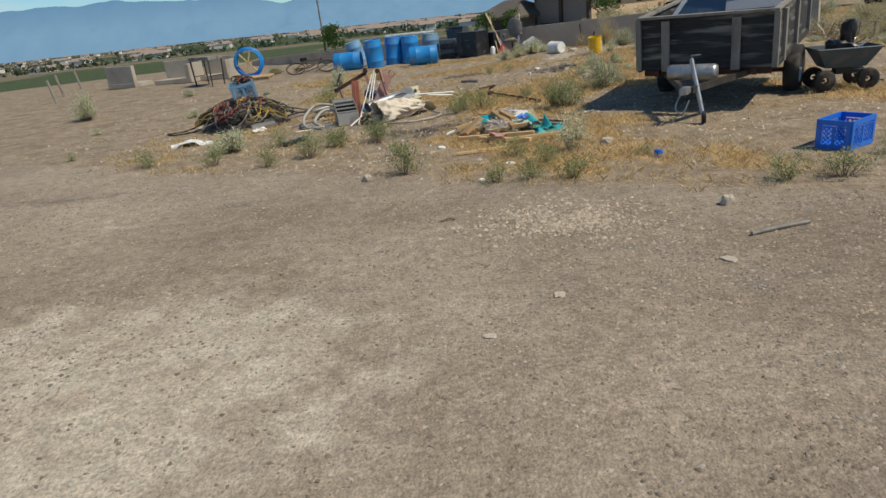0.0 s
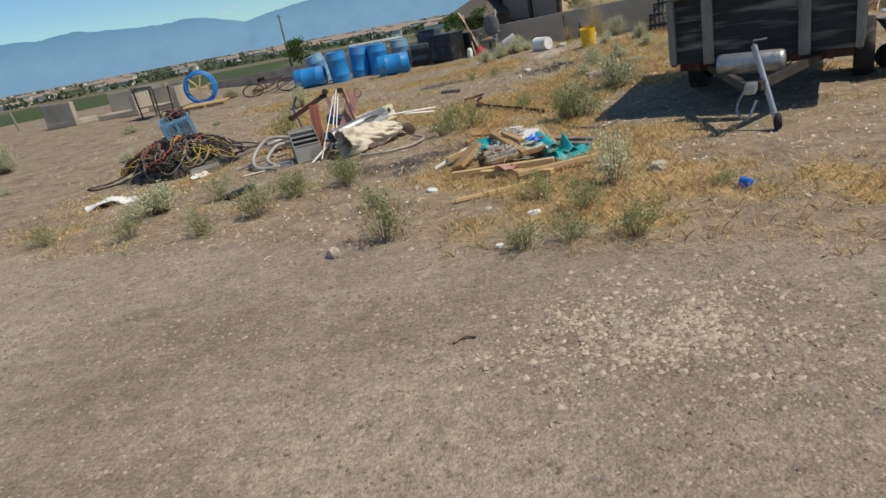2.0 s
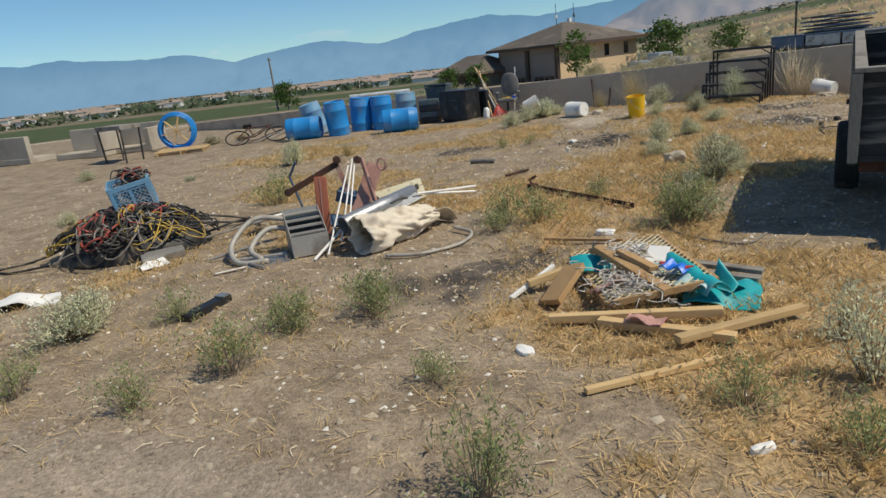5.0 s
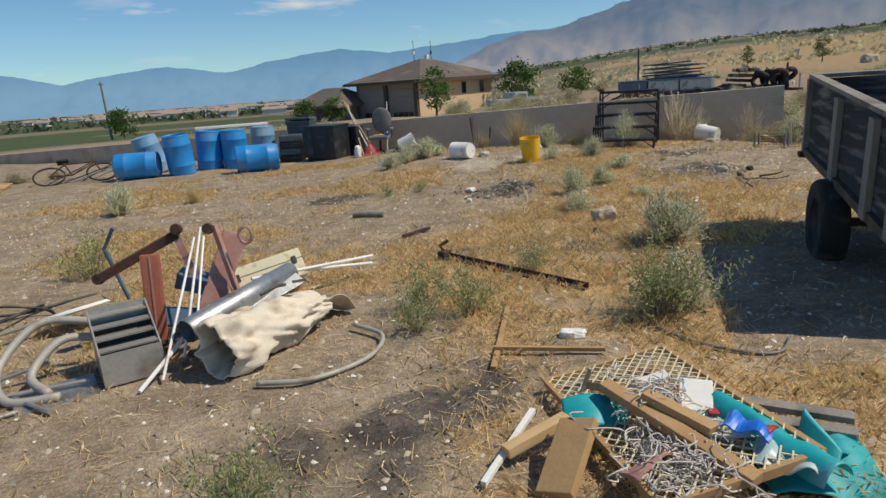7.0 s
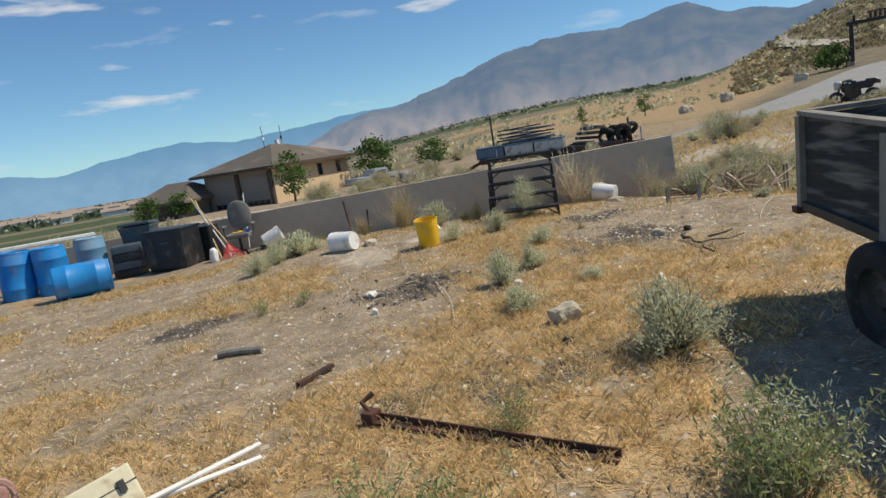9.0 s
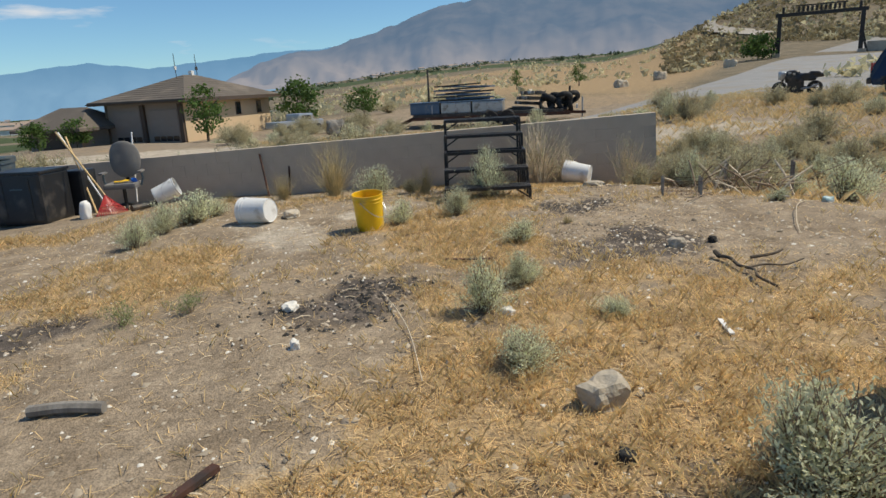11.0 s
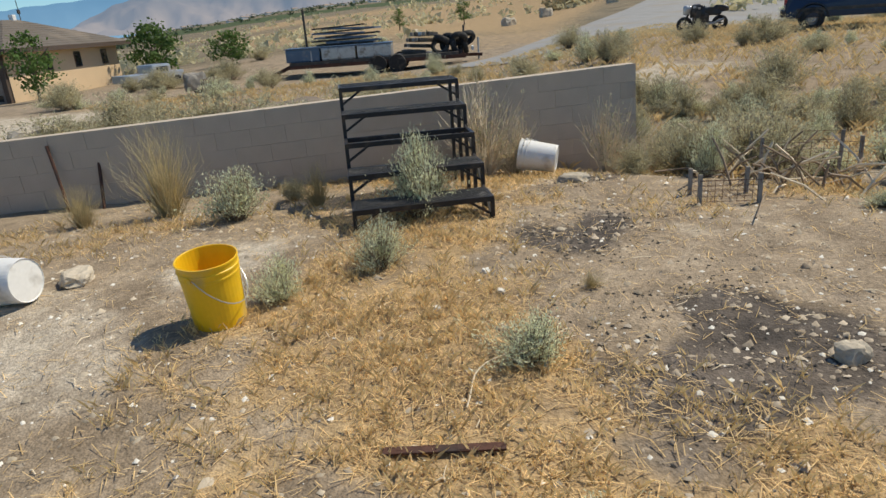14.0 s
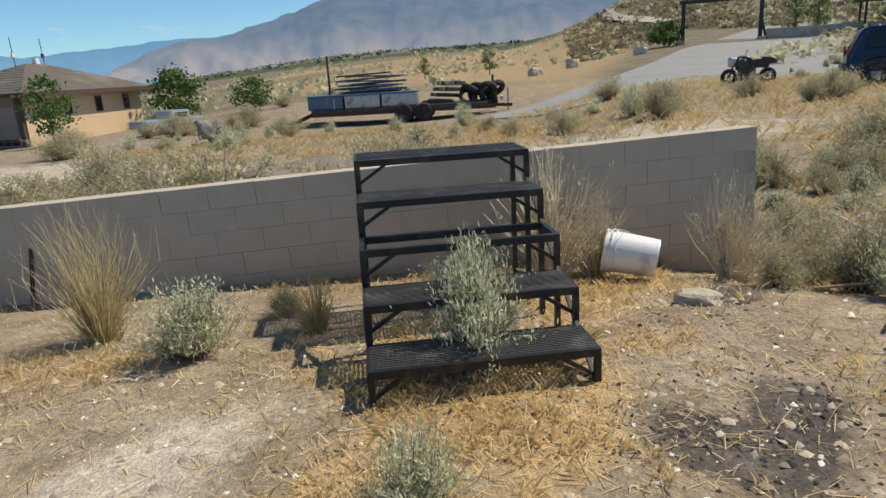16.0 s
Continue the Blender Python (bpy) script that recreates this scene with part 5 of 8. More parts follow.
def rake(x, y):
    t = thing("lawn_rake", x, y, 20, None, "red plastic leaf rake leaning with its head down", "rake")
    part("handle", tube(((0, 0.02, 0.30), (-0.30, 0.55, 1.28)), 0.014, 8), M_PINE, t, "pale wooden pole")
    for k in range(17):
        a = radians(-48 + 6 * k)
        part("tine", bar(bmesh.new(), (0.0, 0.02, 0.30), (0.34 * math.sin(a), -0.20 * math.cos(a), 0.02), 0.013, 0.007), M_REDP, t)
    part("brace", tube([(0.20 * math.sin(radians(-48 + 8 * k)), -0.115 * math.cos(radians(-48 + 8 * k)), 0.14) for k in range(13)], 0.008, 5), M_REDP, t)


rake(2.02, 22.62)
one("pole", tube((gp(1.90, 22.95), gp(1.72, 23.6, 1.25)), 0.015, 8), M_PINE, "pale wooden tool handle leaning by the bins", "pole", None, "tool handles")
one("pole", tube((gp(2.10, 22.95), gp(1.62, 23.55, 1.32)), 0.014, 8), M_WHITEP, "white tool handle leaning by the bins", "pole", None, "tool handles")
one("pole", tube((gp(2.62, 23.7, 0.1), gp(2.75, 23.95, 1.28)), 0.013, 8), M_WHITEP, "white stick standing behind the chair", "pole", None, "tool handles")
one("pipe", tube((gp(2.35, 22.6, 0.05), gp(2.75, 22.75, 0.08)), 0.05, 10), M_DARKMETAL, "short dark pipe on the ground", "pipe")
for x, y, dx in ((4.55, 22.55, 0.0), (4.85, 22.35, 0.16)):
    one("rusty_rod", tube((gp(x, y), gp(x + dx, y + 0.25, 0.72)), 0.018, 7), M_RUST, "rusty iron rod leaning on the wall", "rod", None, "rods")
one("chain", tube(smooth_path((gp(5.02, 22.62, 0.80), gp(5.0, 22.5, 0.6), gp(5.06, 22.48, 0.45), gp(5.02, 22.5, 0.5))), 0.02, 6), M_RUST, "rusty chain hung on the wall", "chain")


# ---------- far left corner of the yard ----------
def old_bike(x, y, rz):
    t = thing("bicycle", x, y, rz, None, "rusty red bicycle frame lying flat among scrap rods", "bicycle", rx=-58)
    for px in (-0.5, 0.55):
        part("wheel", tube([(px + 0.31 * math.cos(a), 0, 0.32 + 0.31 * math.sin(a)) for a in [i * math.pi / 14 for i in range(29)]], 0.02, 6), M_RUBBER, t)
    fr = bmesh.new()
    for a, b in (((-0.5, 0, 0.32), (-0.05, 0, 0.30)), ((-0.05, 0, 0.30), (-0.2, 0, 0.75)), ((-0.2, 0, 0.72), (0.38, 0, 0.72)), ((-0.05, 0, 0.30), (0.38, 0, 0.66)), ((0.38, 0, 0.78), (0.55, 0, 0.32)), ((-0.5, 0, 0.32), (-0.2, 0, 0.7))):
        tube((a, b), 0.018, 6, fr)
    part("frame", fr, M_RUST, t)
    part("handlebar", tube(((0.36, -0.25, 0.92), (0.38, 0, 0.86), (0.36, 0.25, 0.92)), 0.014, 6), M_GALV, t)
    part("saddle", bx(0.24, 0.13, 0.06, Matrix.Translation((-0.22, 0, 0.78)), 0.02), M_BLACKP, t)


old_bike(-4.45, 23.35, 10)
for k in range(7):
    r = random.Random(k)
    one("scrap_rod", tube((gp(-5.1 + 0.16 * k, 23.3 + r.uniform(-0.3, 0.3), 0.05), gp(-4.2 + 0.16 * k, 23.5 + r.uniform(-0.3, 0.4), r.uniform(0.2, 0.55))), 0.012, 6), M_RUST if k % 2 else M_GALV, "thin scrap metal rod beside the bicycle", "rod", None, "rods")


def tall_table(x, y, rz):
    t = thing("work_table", x, y, rz, None, "tall thin-legged metal table with a dark top", "table")
    part("tabletop", bx(0.95, 0.60, 0.10, Matrix.Translation((0, 0, 0.80)), 0.01), M_STAKE, t)
    for a in (-1, 1):
        for b in (-1, 1):
            part("leg", bar(bmesh.new(), (a * 0.38, b * 0.25, -0.05), (a * 0.43, b * 0.27, 0.80), 0.035), M_DARKMETAL, t)
        part("stretcher", bar(bmesh.new(), (a * 0.40, -0.26, 0.3), (a * 0.40, 0.26, 0.3), 0.025), M_DARKMETAL, t)


tall_table(-7.65, 22.55, -30)


def concrete_trough(x, y, rz, L):
    t = thing("concrete_block", x, y, rz, None, "pale cast concrete L-shaped block in the yard's corner", "concrete block", "concrete blocks")
    part("base", bx(L, 0.9, 0.16, None, 0.02), M_CONC, t)
    part("upright", bx(L * 0.98, 0.16, 0.62, Matrix.Translation((0, 0.36, 0.15)), 0.02), M_CONC, t)
    part("end_wall", bx(0.16, 0.74, 0.50, Matrix.Translation((L / 2 - 0.1, -0.08, 0.15)), 0.02), M_CONC, t)


concrete_trough(-9.6, 24.9, -12, 1.5)
concrete_trough(-8.3, 25.2, -12, 1.4)
concrete_trough(-11.6, 25.2, 160, 1.3)


def hose_reel(x, y, rz):
    t = thing("hose_reel", x, y, rz, None, "coil of bright blue poly pipe round a pale wooden reel", "reel", rx=0)
    for k in range(7):
        rr = 0.42 + 0.035 * (k % 3)
        part("coil", tube([(rr * math.cos(a), -0.10 + 0.035 * k + 0.02 * math.sin(3 * a), 0.52 + rr * math.sin(a)) for a in [i * math.pi / 18 for i in range(37)]], 0.027, 6), M_BLUEHOSE, t)
    for k in range(3):
        a = k * math.pi / 3 + 0.2
        part("spoke", bar(bmesh.new(), (0.40 * math.cos(a), -0.12, 0.52 + 0.40 * math.sin(a)), (-0.40 * math.cos(a), -0.12, 0.52 - 0.40 * math.sin(a)), 0.09, 0.03), M_PINE, t)
    part("foot_sheet", bx(0.9, 0.5, 0.04, None, 0.01), M_BLUEHOSE, t)


hose_reel(-6.75, 24.15, 5)


def pallet(x, y, rz):
    t = thing("pallet", x, y, rz, None, "pale wooden pallet lying on straw", "pallet")
    for k in range(6):
        part("slat", bx(1.3, 0.11, 0.02, Matrix.Translation((0, -0.4 + 0.16 * k, 0.09)), 0.003), M_PINE, t)
    for k in (-1, 0, 1):
        part("runner", bx(0.05, 0.92, 0.09, Matrix.Translation((k * 0.58, 0, 0))), M_PINE, t)


pallet(-6.4, 23.3, 8)
for x, y in ((-12.3, 21.5), (-13.5, 24.0), (-14.5, 27)):
    one("fence_post", tube((gp(x, y, -0.1), gp(x - 0.12, y, 0.75)), 0.04, 7), M_STAKE, "thin weathered fence post", "post", None, "fence posts")


# ---------- milk crate and cart by the trailer ----------
def crate(x, y, rz, z=None, material=None, label="bright blue plastic milk crate standing on dry grass", sx=0.47, sy=0.33, h=0.29, rx=0.0, ry=0.0):
    t = thing("milk_crate", x, y, rz, z, label, "crate", rx=rx, ry=ry)
    mt = material or M_BLUE
    part("base", bx(sx, sy, 0.012, Matrix.Translation((0, 0, 0.004)), 0.003), mt, t)
    for k, (w, m) in enumerate(((sx, pose(0, -sy / 2, 0)), (sx, pose(0, sy / 2, 0)), (sy - 0.02, pose(-sx / 2, 0, 0, 0, 0, 90)), (sy - 0.02, pose(sx / 2, 0, 0, 0, 0, 90)))):
        side = part("side", bx(w, 0.016, 0.045, m), mt, t)
        part("rim", bx(w, 0.02, 0.05, m @ Matrix.Translation((0, 0, h - 0.05))), mt, side)
        part("rail", bx(w, 0.014, 0.012, m @ Matrix.Translation((0, 0, h - 0.075))), mt, side)
        for s in (-1, 1):
            part("corner", bx(0.04, 0.018, h - 0.095, m @ Matrix.Translation((s * (w / 2 - 0.02), 0, 0.045))), mt, side)
        part("post", bx(0.03, 0.013, h - 0.12, m @ Matrix.Translation((0, 0, 0.045))), mt, side)
        lat = bmesh.new()
        z0, z1 = 0.045, h - 0.075
        n = int(w / 0.045)
        for s in (-1, 1):
            for i in range(-8, n + 8):
                x0 = -w / 2 + i * 0.045
                x1 = x0 + s * (z1 - z0)
                lo, hi = -w / 2 + 0.03, w / 2 - 0.03
                ta, tb = 0.0, 1.0
                d = x1 - x0
                c = sorted(((lo - x0) / d, (hi - x0) / d))
                ta, tb = max(ta, c[0]), min(tb, c[1])
                if tb - ta > 0.03:
                    bar(lat, m @ Vector((x0 + d * ta, 0, z0 + (z1 - z0) * ta)), m @ Vector((x0 + d * tb, 0, z0 + (z1 - z0) * tb)), 0.007)
        part("lattice", lat, mt, side)
    return t


crate(4.40, 7.20, 36)


def cart(x, y, rz):
    t = thing("garden_cart", x, y, rz, None, "grey poly garden dump cart loaded with scrap", "cart")
    bm = bmesh.new()
    lo, hi = (0.30, 0.22, 0.36), (0.47, 0.35, 0.66)
    for sgn in (0, 0.02):
        a = [bm.verts.new((sx * (lo[0] - sgn), sy * (lo[1] - sgn), lo[2] + sgn)) for sx, sy in ((-1, -1), (1, -1), (1, 1), (-1, 1))]
        b = [bm.verts.new((sx * (hi[0] - sgn), sy * (hi[1] - sgn), hi[2])) for sx, sy in ((-1, -1), (1, -1), (1, 1), (-1, 1))]
        bm.faces.new(a)
        for i in range(4):
            bm.faces.new((a[i], a[(i + 1) % 4], b[(i + 1) % 4], b[i]))
    part("tray", bm, M_GREYBIN, t)
    part("tray_rim", tube([(0.47, -0.35, 0.66), (0.47, 0.35, 0.66), (-0.47, 0.35, 0.66), (-0.47, -0.35, 0.66), (0.47, -0.35, 0.66)], 0.018, 6), M_GREYBIN, t)
    part("chassis", bar(bmesh.new(), (-0.34, 0, 0.26), (0.34, 0, 0.26), 0.06), M_DARKMETAL, t)
    part("prop", bar(bmesh.new(), (0, 0, 0.26), (0, 0, 0.36), 0.2), M_DARKMETAL, t)
    for sx in (-1, 1):
        part("axle", bar(bmesh.new(), (sx * 0.32, -0.27, 0.17), (sx * 0.32, 0.27, 0.17), 0.03), M_DARKMETAL, t)
        part("strut", bar(bmesh.new(), (sx * 0.32, 0, 0.17), (sx * 0.30, 0, 0.28), 0.04), M_DARKMETAL, t)
        for sy in (-1, 1):
            part("wheel", lathe([(0.05, -0.04), (0.13, -0.045), (0.165, -0.03), (0.17, 0), (0.165, 0.03), (0.13, 0.045), (0.05, 0.04)], 22, pose(sx * 0.32, sy * 0.29, 0.17, 90)), M_RUBBER, t, "", True)
    part("load", rock_bm(0.26, 0.2, 0.22, 9, 3, Matrix.Translation((0.0, 0.05, 0.5))), M_BLACKP, t, "black bagged scrap")
    part("load", rock_bm(0.12, 0.1, 0.30, 4, 3, Matrix.Translation((0.06, 0.0, 0.70))), M_BLACKP, t)
    for k in range(4):
        part("scrap_pipe", tube(((-0.3 + 0.1 * k, -0.1, 0.55), (0.1 + 0.12 * k, 0.2 - 0.08 * k, 0.78)), 0.014, 6), M_GALV if k % 2 else M_DARKMETAL, t)
    t.scale = (0.86, 0.86, 0.86)
    part("pull_handle", tube(((0.34, 0, 0.24), (0.55, 0.1, 0.10), (0.75, 0.2, 0.05)), 0.013, 6), M_DARKMETAL, t)


cart(6.0, 10.28, -10)


# ---------- heap of cables ----------
def mound(u, v):
    return max(0.0, 0.46 * (1 - u * u - v * v))


def cable_heap(cx, cy):
    t = thing("cable_heap", cx, cy, 8, None, "tangled heap of black, yellow and grey cable", "cable heap")
    bm = bmesh.new()
    bmesh.ops.create_icosphere(bm, subdivisions=3, radius=1)
    for v in bm.verts:
        v.co = Vector((v.co.x * 0.80, v.co.y * 0.58, max(-0.02, v.co.z * 0.36 + 0.08 * noise.noise(v.co * 3))))
    part("core", bm, M_CABLEK, t)
    rng = random.Random(12)
    mats = [M_CABLEK] * 11 + [M_CABLEY] * 2 + [M_CABLEG] * 4 + [M_CABLER]
    for k in range(95):
        a, q = rng.uniform(0, 6.28), math.sqrt(rng.random()) * 0.75
        ux, uy = q * math.cos(a), q * math.sin(a)
        ra, rb, ph, turns = rng.uniform(0.10, 0.34), rng.uniform(0.07, 0.24), rng.uniform(0, 3.1), rng.choice((1, 1.4, 2.2))
        pts = []
        steps = int(20 * turns)
        for i in range(steps + 1):
            s = i / steps * 2 * math.pi * turns
            x = ux * 0.95 + math.cos(s) * ra * math.cos(ph) - math.sin(s) * rb * math.sin(ph)
            y = uy * 0.68 + math.cos(s) * ra * math.sin(ph) + math.sin(s) * rb * math.cos(ph)
            z = mound(x / 1.05, y / 0.78) + 0.02 + 0.05 * math.sin(s * 2.3 + k) + rng.uniform(-0.006, 0.006)
            pts.append((x, y, max(0.012, z)))
        part("cable", tube(pts, rng.choice((0.007, 0.009, 0.012)), 5), mats[rng.randrange(len(mats))], t)
    for k, ctrl in enumerate((((-0.7, 0, 0.15), (-1.1, 0.1, 0.02), (-1.4, -0.1, 0.02), (-1.2, -0.3, 0.02), (-0.8, -0.35, 0.05)), ((0.6, 0.2, 0.2), (1.0, 0.5, 0.06), (1.3, 0.75, 0.03), (1.55, 0.9, 0.02)),
                              ((0.5, 0.1, 0.3), (0.9, 0.45, 0.16), (1.2, 0.5, 0.06), (1.3, 0.3, 0.02)), ((0.7, -0.1, 0.1), (1.0, 0.3, 0.1), (1.15, 0.7, 0.05)))):
        part("cable", tube(smooth_path(ctrl), 0.013, 6), M_CABLEK, t)


cable_heap(-3.42, 12.55)
crate(-3.38, 12.72, 20, ground_z(-3.4, 12.6) + 0.42, M_BARREL2, "faded blue crate full of wire on the cable heap", 0.42, 0.36, 0.36, 8, -10)
wire = thing("wire_bundle", -3.38, 12.72, 0, ground_z(-3.4, 12.6) + 0.46, "bundle of red and black wire stuffed in the crate", "wire")
for k in range(26):
    r = random.Random(100 + k)
    pts = smooth_path([(r.uniform(-0.16, 0.16), r.uniform(-0.13, 0.13), 0.05 + 0.08 * i + r.uniform(0, 0.07)) for i in range(5)] + [(r.uniform(-0.2, 0.2), r.uniform(-0.2, 0.2), 0.34)], 4)
    part("wire", tube(pts, 0.007, 4), (M_CABLEK, M_CABLER, M_CABLEG, M_CABLEK)[k % 4], wire)
one("tray", bx(0.42, 0.16, 0.10, None, 0.012), M_ALU, "dented grey metal tray at the heap's foot", "tray", pose(-2.95, 12.0, ground_z(-2.95, 12.0), 8, 0, 25))
one("white_cloth", sheet(0.62, 0.34, 18, 12, lambda u, v: 0.03 + 0.03 * math.sin(u * 5), None, 0.008, 3, 0.07, 5), M_PAPER, "crumpled white cloth lying on dirt", "cloth", pose(-3.85, 10.97, ground_z(-3.85, 10.97), 0, 0, 20))
one("white_rag", sheet(0.30, 0.2, 10, 8, lambda u, v: 0.02, None, 0.008, 5, 0.06, 7), M_PAPER, "small white rag at the heap's foot", "cloth", pose(-2.98, 11.78, ground_z(-2.98, 11.78) + 0.0, 0, 0, 40))
bb = thing("black_channel", -2.0, 10.25, 62, None, "short black metal channel with a bright end", "channel")
part("channel", bx(0.46, 0.10, 0.06, None, 0.012), M_BLACKP, bb)
part("end_plate", bx(0.08, 0.095, 0.012, Matrix.Translation((0.18, 0, 0.06)), 0.003), M_GALV, bb)


# ---------- heap of scrap ----------
def step_box(x, y, rz):
    t = thing("step_box", x, y, rz, None, "grey sheet-metal box with stepped slots", "metal box", rx=-6)
    W, D, H = 0.36, 0.34, 0.36
    part("front", bx(W, 0.012, 0.20, Matrix.Translation((0, -D / 2, 0))), M_ALU, t)
    for s in (-1, 1):
        v = [(s * W / 2, -D / 2, 0), (s * W / 2, D / 2, 0), (s * W / 2, D / 2, H + 0.08), (s * W / 2, -D / 2, 0.20)]
        v += [(p[0] - s * 0.01, p[1], p[2]) for p in v]
        f = [(0, 1, 2, 3), (7, 6, 5, 4), (0, 4, 5, 1), (1, 5, 6, 2), (2, 6, 7, 3), (3, 7, 4, 0)]
        raw("side", v, f if s > 0 else [q[::-1] for q in f], M_ALU, t)
    part("back", bx(W, 0.012, H + 0.08, Matrix.Translation((0, D / 2, 0))), M_ALU, t)
    part("inside", bx(W - 0.03, D - 0.03, 0.12), M_DARKMETAL, t)
    for k in range(4):
        y0 = -D / 2 + 0.02 + k * D / 4
        part("step", bx(W - 0.004, 0.06, 0.012, pose(0, y0 + 0.035, 0.21 + k * 0.058, 12)), M_ALU, t)
        part("riser", bx(W - 0.03, 0.01, 0.05, Matrix.Translation((0, y0 + 0.066, 0.16 + k * 0.058))), M_DARKMETAL, t)


step_box(-1.40, 11.68, 18)
P = lambda x, y, z: gp(x, y, z)
one("galvanised_duct", lathe([(0.075, 0), (0.08, 0.01), (0.078, 0.5), (0.07, 0.98), (0.064, 0.98), (0.070, 0.5), (0.070, 0)], 24, Matrix.Translation(P(-1.02, 11.55, 0.27)) @ (P(-0.30, 12.25, 0.37) - P(-1.02, 11.55, 0.27)).to_track_quat("Z", "Y").to_matrix().to_4x4()), M_GALV, "long galvanised sheet-metal pipe lying on the heap", "pipe", None, "", True)
plank(P(-0.95, 11.65, 0.22), P(-0.28, 12.15, 0.35), 0.16, 0.01, M_GALV, "bent strip of galvanised sheet on the heap", "sheet_strip", "", 35)


def canvas_roll():
    a, b = P(-0.86, 11.33, 0.16), P(-0.16, 12.0, 0.17)
    d = (b - a)
    q = Matrix.Translation(a) @ d.to_track_quat("Z", "Y").to_matrix().to_4x4()
    bm = bmesh.new()
    n, k = 64, 40
    rings = []
    for layer in (0, 1):
        for j in range(k + 1):
            t = j / k
            ring = []
            for i in range(n):
                a2 = 2 * math.pi * i / n
                r = 0.15 + 0.04 * (1 - t) ** 3 + 0.04 * math.sin(t * 3.0) + 0.06 * noise.noise(Vector((math.cos(a2) * 1.4, math.sin(a2) * 1.4, t * 4))) + 0.035 * noise.noise(Vector((math.cos(a2) * 3.4, math.sin(a2) * 3.4, t * 6))) - 0.075 * abs(noise.noise(Vector((math.cos(a2 - t * 2) * 2.6, math.sin(a2 - t * 2) * 2.6, t * 3.5 + 9))))
                r -= 0.012 * layer
                sq = 1.0 - 0.75 * max(0, t - 0.35)
                p = q @ Vector((r * math.cos(a2) * 1.05, r * math.sin(a2) * sq, t * d.length + 0.05 * noise.noise(Vector((a2, t, 3)))))
                ring.append(bm.verts.new((p.x, p.y, max(p.z, ground_z(p.x, p.y) + 0.01))))
            rings.append(ring)
    for o in (0, k + 1):
        for j in range(k):
            for i in range(n):
                f = (rings[o + j][i], rings[o + j][(i + 1) % n], rings[o + j + 1][(i + 1) % n], rings[o + j + 1][i])
                bm.faces.new(f if o == 0 else f[::-1])
    for i in range(n):
        bm.faces.new((rings[0][(i + 1) % n], rings[0][i], rings[k + 1][i], rings[k + 1][(i + 1) % n]))
    t = mesh_ob("canvas_roll", bm, M_CANVAS, None, "", True)
    tagged(t, "crumpled cream canvas sack lying open at one end", "canvas")
    part("patch", sheet(0.10, 0.05, 6, 4, lambda u, v: 0.01, Matrix.Translation(P(-0.28, 11.92, 0.36)), 0.004, 2, 0.01), M_DARKMETAL, t)
    part("strap", tube(smooth_path((P(-0.55, 11.72, 0.37), P(-0.45, 11.78, 0.39), P(-0.38, 11.86, 0.375))), 0.012, 5), M_DARKMETAL, t)
    return t


canvas_roll()
one("canvas_fold", sheet(0.42, 0.34, 16, 12, lambda u, v: 0.16 * math.sin(math.pi * u) * (1 - v * 0.5), None, 0.008, 8, 0.10, 4), M_CANVAS, "loose fold of cream canvas beside the sack", "canvas", pose(-0.16, 12.1, ground_z(-0.16, 12.1), 0, 0, 40))


def bench():
    t = thing("weight_bench", -1.08, 12.28, -10, ground_z(-1.1, 12.3) - 0.10, "broken exercise bench with terracotta pads and rusty arms", "bench")
    part("pad", bx(0.13, 0.05, 0.62, pose(-0.16, -0.25, 0.14, -8, 2, 8), 0.015), M_TERRA, t)
    part("pad_seam", bx(0.012, 0.054, 0.60, pose(-0.16, -0.252, 0.15, -8, 2, 8)), M_PINK, t)
    part("pad", bx(0.17, 0.05, 0.74, pose(0.12, -0.15, 0.16, -14, 26, 12), 0.015), M_PINK, t, "faded pink-red pad")
    part("arm", bar(bmesh.new(), (-0.50, -0.2, 0.62), (0.02, -0.05, 0.86), 0.06), M_RUST, t)
    part("arm", bar(bmesh.new(), (0.0, -0.05, 0.90), (0.10, -0.02, 0.48), 0.05), M_PINK, t)
    part("arm", bar(bmesh.new(), (0.28, -0.05, 0.90), (0.40, -0.1, 0.35), 0.035), M_PINK, t)
    for p in ((0.03, -0.08, 0.90), (0.24, -0.06, 0.88), (-0.50, -0.2, 0.62)):
        part("roller", lathe([(0, -0.03), (0.036, -0.03), (0.04, 0), (0.036, 0.03), (0, 0.03)], 16, Matrix.Translation(p) @ Matrix.Rotation(radians(80), 4, "X")), M_RUST, t)
    part("ring", tube([(0.50 + 0.045 * math.cos(a), -0.1, 0.82 + 0.06 * math.sin(a)) for a in [i * math.pi / 9 for i in range(19)]], 0.012, 5), M_PINK, t)
    part("bracket", bx(0.22, 0.14, 0.12, pose(0.05, 0.0, 0.44, 10, 20), 0.01), M_BLUESHEET, t)
    part("bracket", bx(0.34, 0.20, 0.03, pose(-0.10, -0.12, 0.26, 20, 8), 0.01), M_BLUESHEET, t)


